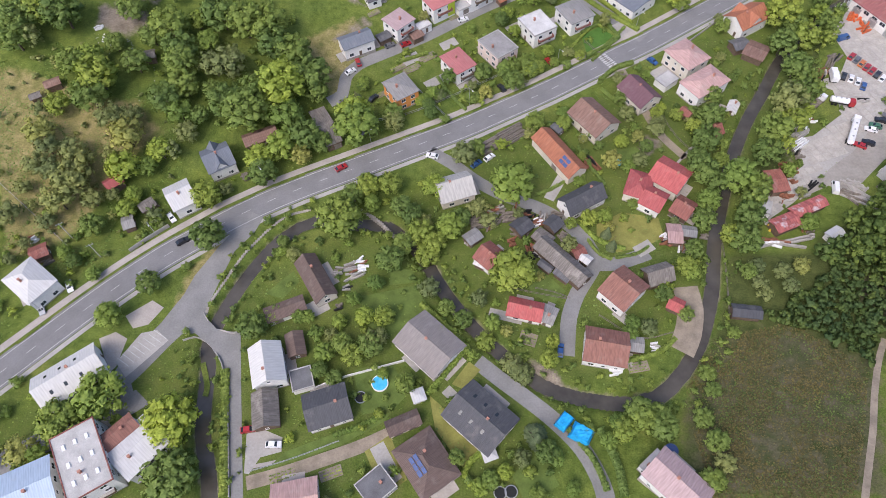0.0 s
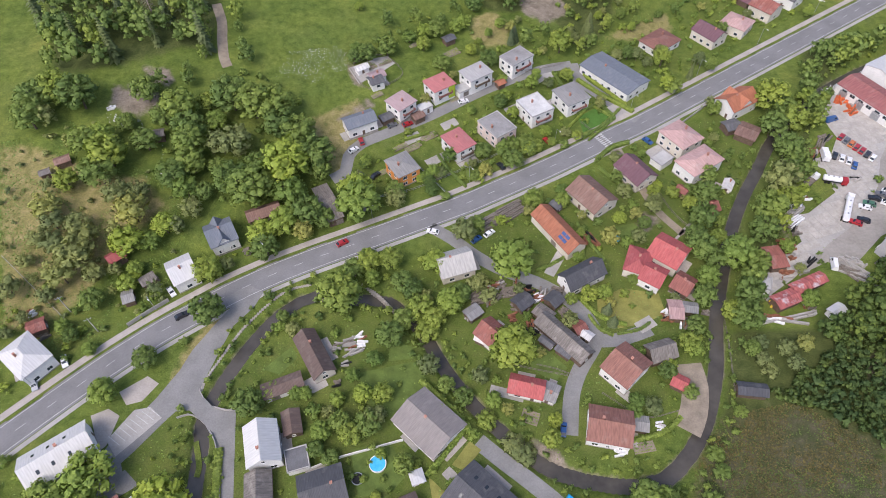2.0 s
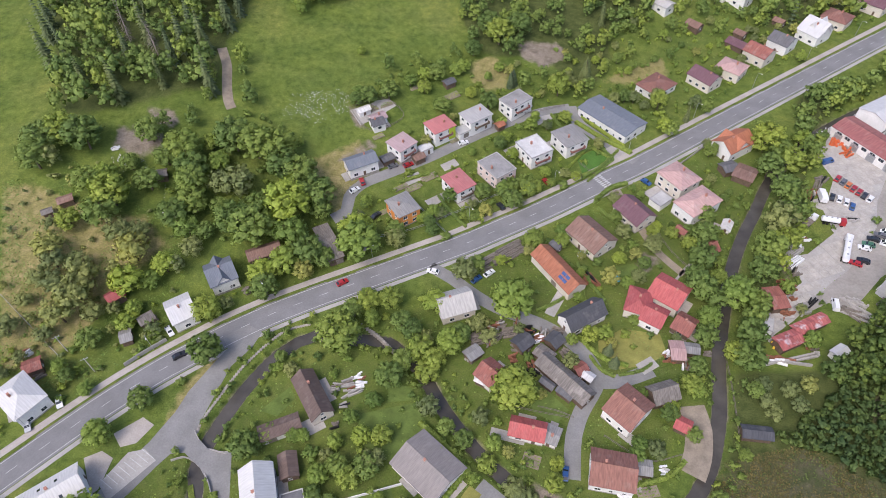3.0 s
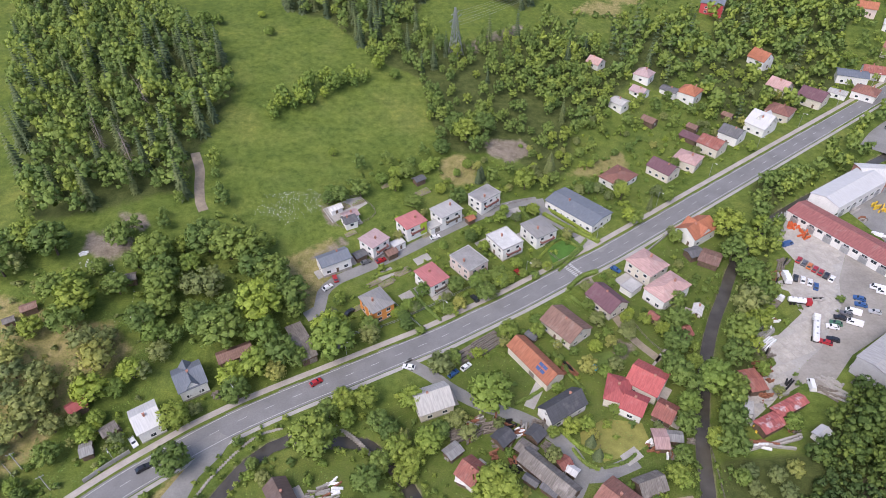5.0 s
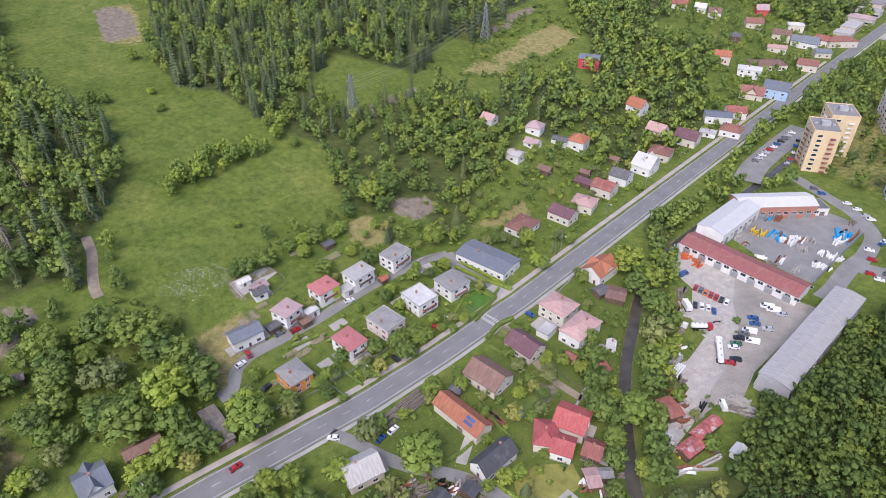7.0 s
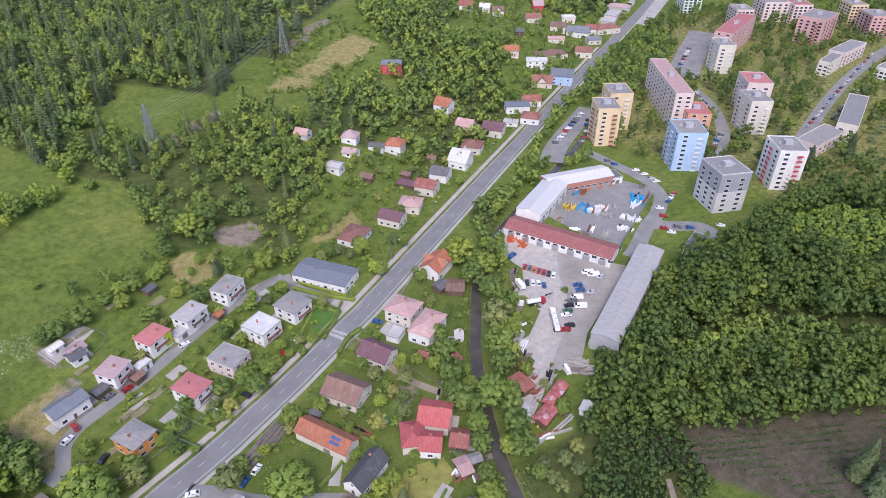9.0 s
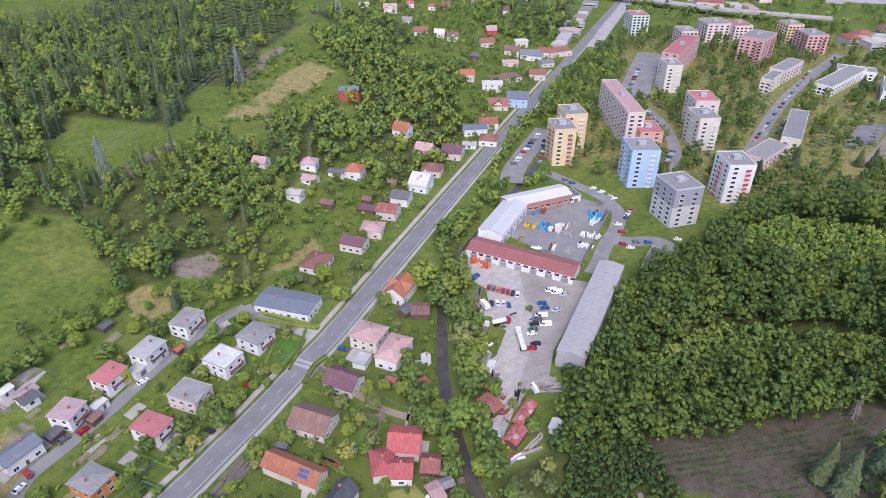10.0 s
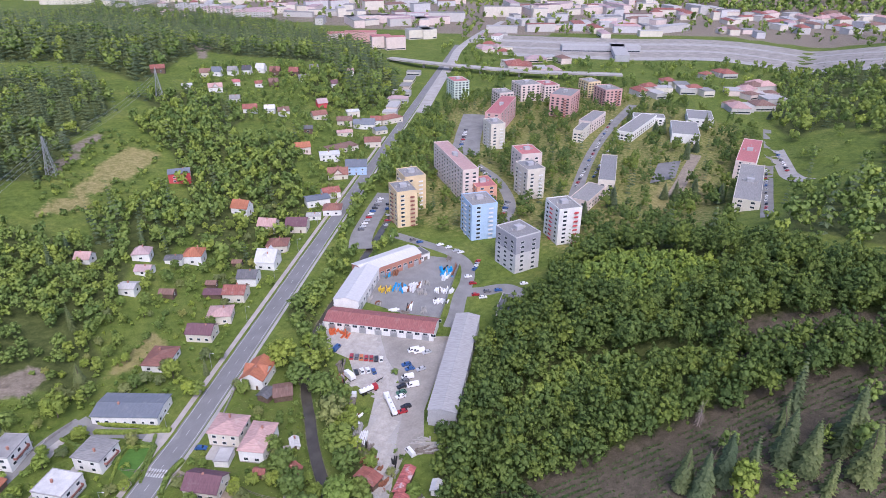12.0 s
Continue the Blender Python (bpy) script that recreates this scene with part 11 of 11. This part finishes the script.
def weeds(name, label, poly, count, seed, key, lo, hi, gap=0.3, flat=0.5, rows=0.0, turn=0.0):
    """Tufts, weeds and flowers as loose small clumps on the ground."""
    rng = np.random.default_rng(seed)
    p = np.array(poly, float)
    x = rng.uniform(p[:, 0].min(), p[:, 0].max(), count)
    y = rng.uniform(p[:, 1].min(), p[:, 1].max(), count)
    if rows:
        c, sn = math.cos(radians(turn)), math.sin(radians(turn))
        u, v = x * c + y * sn, y * c - x * sn
        v = np.round(v / rows) * rows + rng.normal(0, rows * 0.12, count)
        x, y = u * c - v * sn, u * sn + v * c
    patch = np.array([noise.noise(Vector((a * 0.09, b * 0.09, seed))) for a, b in zip(x, y)])
    ok = (inside(x, y, poly) > 0) & (patch > -0.05 + rng.normal(0, 0.2, count))
    x, y = x[ok], y[ok]
    ok = free(x, y, gap)
    x, y = x[ok], y[ok]
    pts = np.stack([x, y, ground_z(x, y) + lo * 0.4], 1)
    up = np.tile([0.0, 0.0, 1.0], (len(x), 1))
    v, f = leaf_cards(rng, pts, up, lo, hi, flat)
    me = to_mesh(name, v, np.zeros((0, 3), int), f, None, M[key])
    return tagged(new(name, me), label, "undergrowth", kind="stuff")


def soil_bed(x, y, L, W, rot, seed):
    """A vegetable bed: raised soil with rows of plants."""
    root = thing("vegetable_bed", "brown soil vegetable bed with green rows", "garden bed", pose(x, y, gz(x, y), 0, 0, rot), "garden beds")
    part("soil", Shape().box(-L / 2, L / 2, -W / 2, W / 2, -0.2, 0.14, 0.05), M["earth"], root)
    rng = np.random.default_rng(seed)
    for i in range(max(2, int(W / 0.9))):
        v = -W / 2 + 0.5 + i * 0.9
        n = int(L * 5)
        pts = np.stack([rng.uniform(-L / 2 + 0.2, L / 2 - 0.2, n), v + rng.normal(0, 0.1, n), np.full(n, 0.25)], 1)
        vv, ff = leaf_cards(rng, pts, np.tile([0.0, 0.0, 1.0], (n, 1)), 0.2, 0.45)
        part("greenery", to_mesh("greenery", vv, np.zeros((0, 3), int), ff, None, M["leaf_light" if i % 2 else "leaf"]), None, root)["kind"] = "stuff"


weeds("meadow_weeds", "tall weeds and tussocks of the rough meadow", [(61.4, 54.0), (72.5, 70.5), (96.1, 75.6), (111.1, 60.3), (94.3, 23.8), (62.2, 24.4)], 30000, 51, "weed_dry", 0.2, 0.5)
weeds("meadow_weeds", "green weeds of the rough meadow", [(61.4, 54.0), (72.5, 70.5), (96.1, 75.6), (111.1, 60.3), (94.3, 23.8), (62.2, 24.4)], 9000, 52, "leaf_young", 0.2, 0.5)
weeds("garden_weeds", "tufts and flowers in the gardens", GARDENS, 30000, 53, "leaf_light", 0.2, 0.5)
weeds("garden_weeds", "dark tufts in the gardens", GARDENS, 24000, 54, "leaf", 0.25, 0.7)
weeds("garden_weeds", "tufts and low plants beside the houses", VILLAGE, 26000, 55, "leaf", 0.25, 0.7)
weeds("orchard_weeds", "tall grass tufts below the orchard trees", WOOD_ORCHARD, 18000, 56, "leaf_light", 0.25, 0.6)
weeds("blossom", "white blossoming umbels on the slope", [(-131.1, 183.9), (-121.0, 184.8), (-105.3, 169.4), (-104.8, 157.3), (-112.5, 156.7), (-125.6, 170.2)], 800, 57, "white_plastic", 0.2, 0.5)
weeds("blossom", "white flowers in the green meadow", [(-71.9, 206.1), (-69.5, 221.5), (-47.8, 228.5), (-40.6, 218.5), (-55.1, 206.0)], 900, 58, "white_plastic", 0.2, 0.4)
soil_bed(-21.4, 178.9, 6, 3, 33, 0)
soil_bed(-16.9, 178.6, 6, 3, 33, 1)
soil_bed(-10.9, 185.2, 7, 3, 33, 2)
soil_bed(-1.1, 230.2, 6, 4, 33, 3)
soil_bed(-16.7, 234.0, 7, 3, 33, 4)
soil_bed(-35.4, 218.2, 6, 4, 33, 5)
soil_bed(-0.3, 204.8, 5, 3, 33, 6)
soil_bed(-31.5, 203.5, 5, 3, 33, 7)
soil_bed(-10.5, 206.1, 5, 3, 33, 8)
soil_bed(-45.5, 33.1, 7, 3, 20, 20)
soil_bed(-33.0, 33.6, 6, 3, 20, 21)
soil_bed(45.6, 85.0, 7, 3, -45, 22)
soil_bed(50.4, 62.1, 6, 3, 10, 23)
soil_bed(20.3, 70.7, 5, 4, -20, 24)
soil_bed(-14.7, 235.4, 7, 3, 33, 40)
soil_bed(-1.8, 230.8, 7, 3, 33, 41)
soil_bed(-37.5, 218.4, 7, 4, 33, 42)
soil_bed(-29.4, 221.5, 6, 3, 33, 43)
soil_bed(-16.6, 179.5, 7, 3, 33, 44)
soil_bed(-10.0, 184.8, 6, 3, 33, 45)
soil_bed(-5.2, 165.3, 6, 3, 33, 46)
soil_bed(-26.7, 167.3, 5, 3, 33, 47)
weeds("clearing_plants", "rows of young plants on the cleared slope", SOIL[0], 52000, 73, "leaf_young", 0.3, 0.8, rows=2.6, turn=-32)
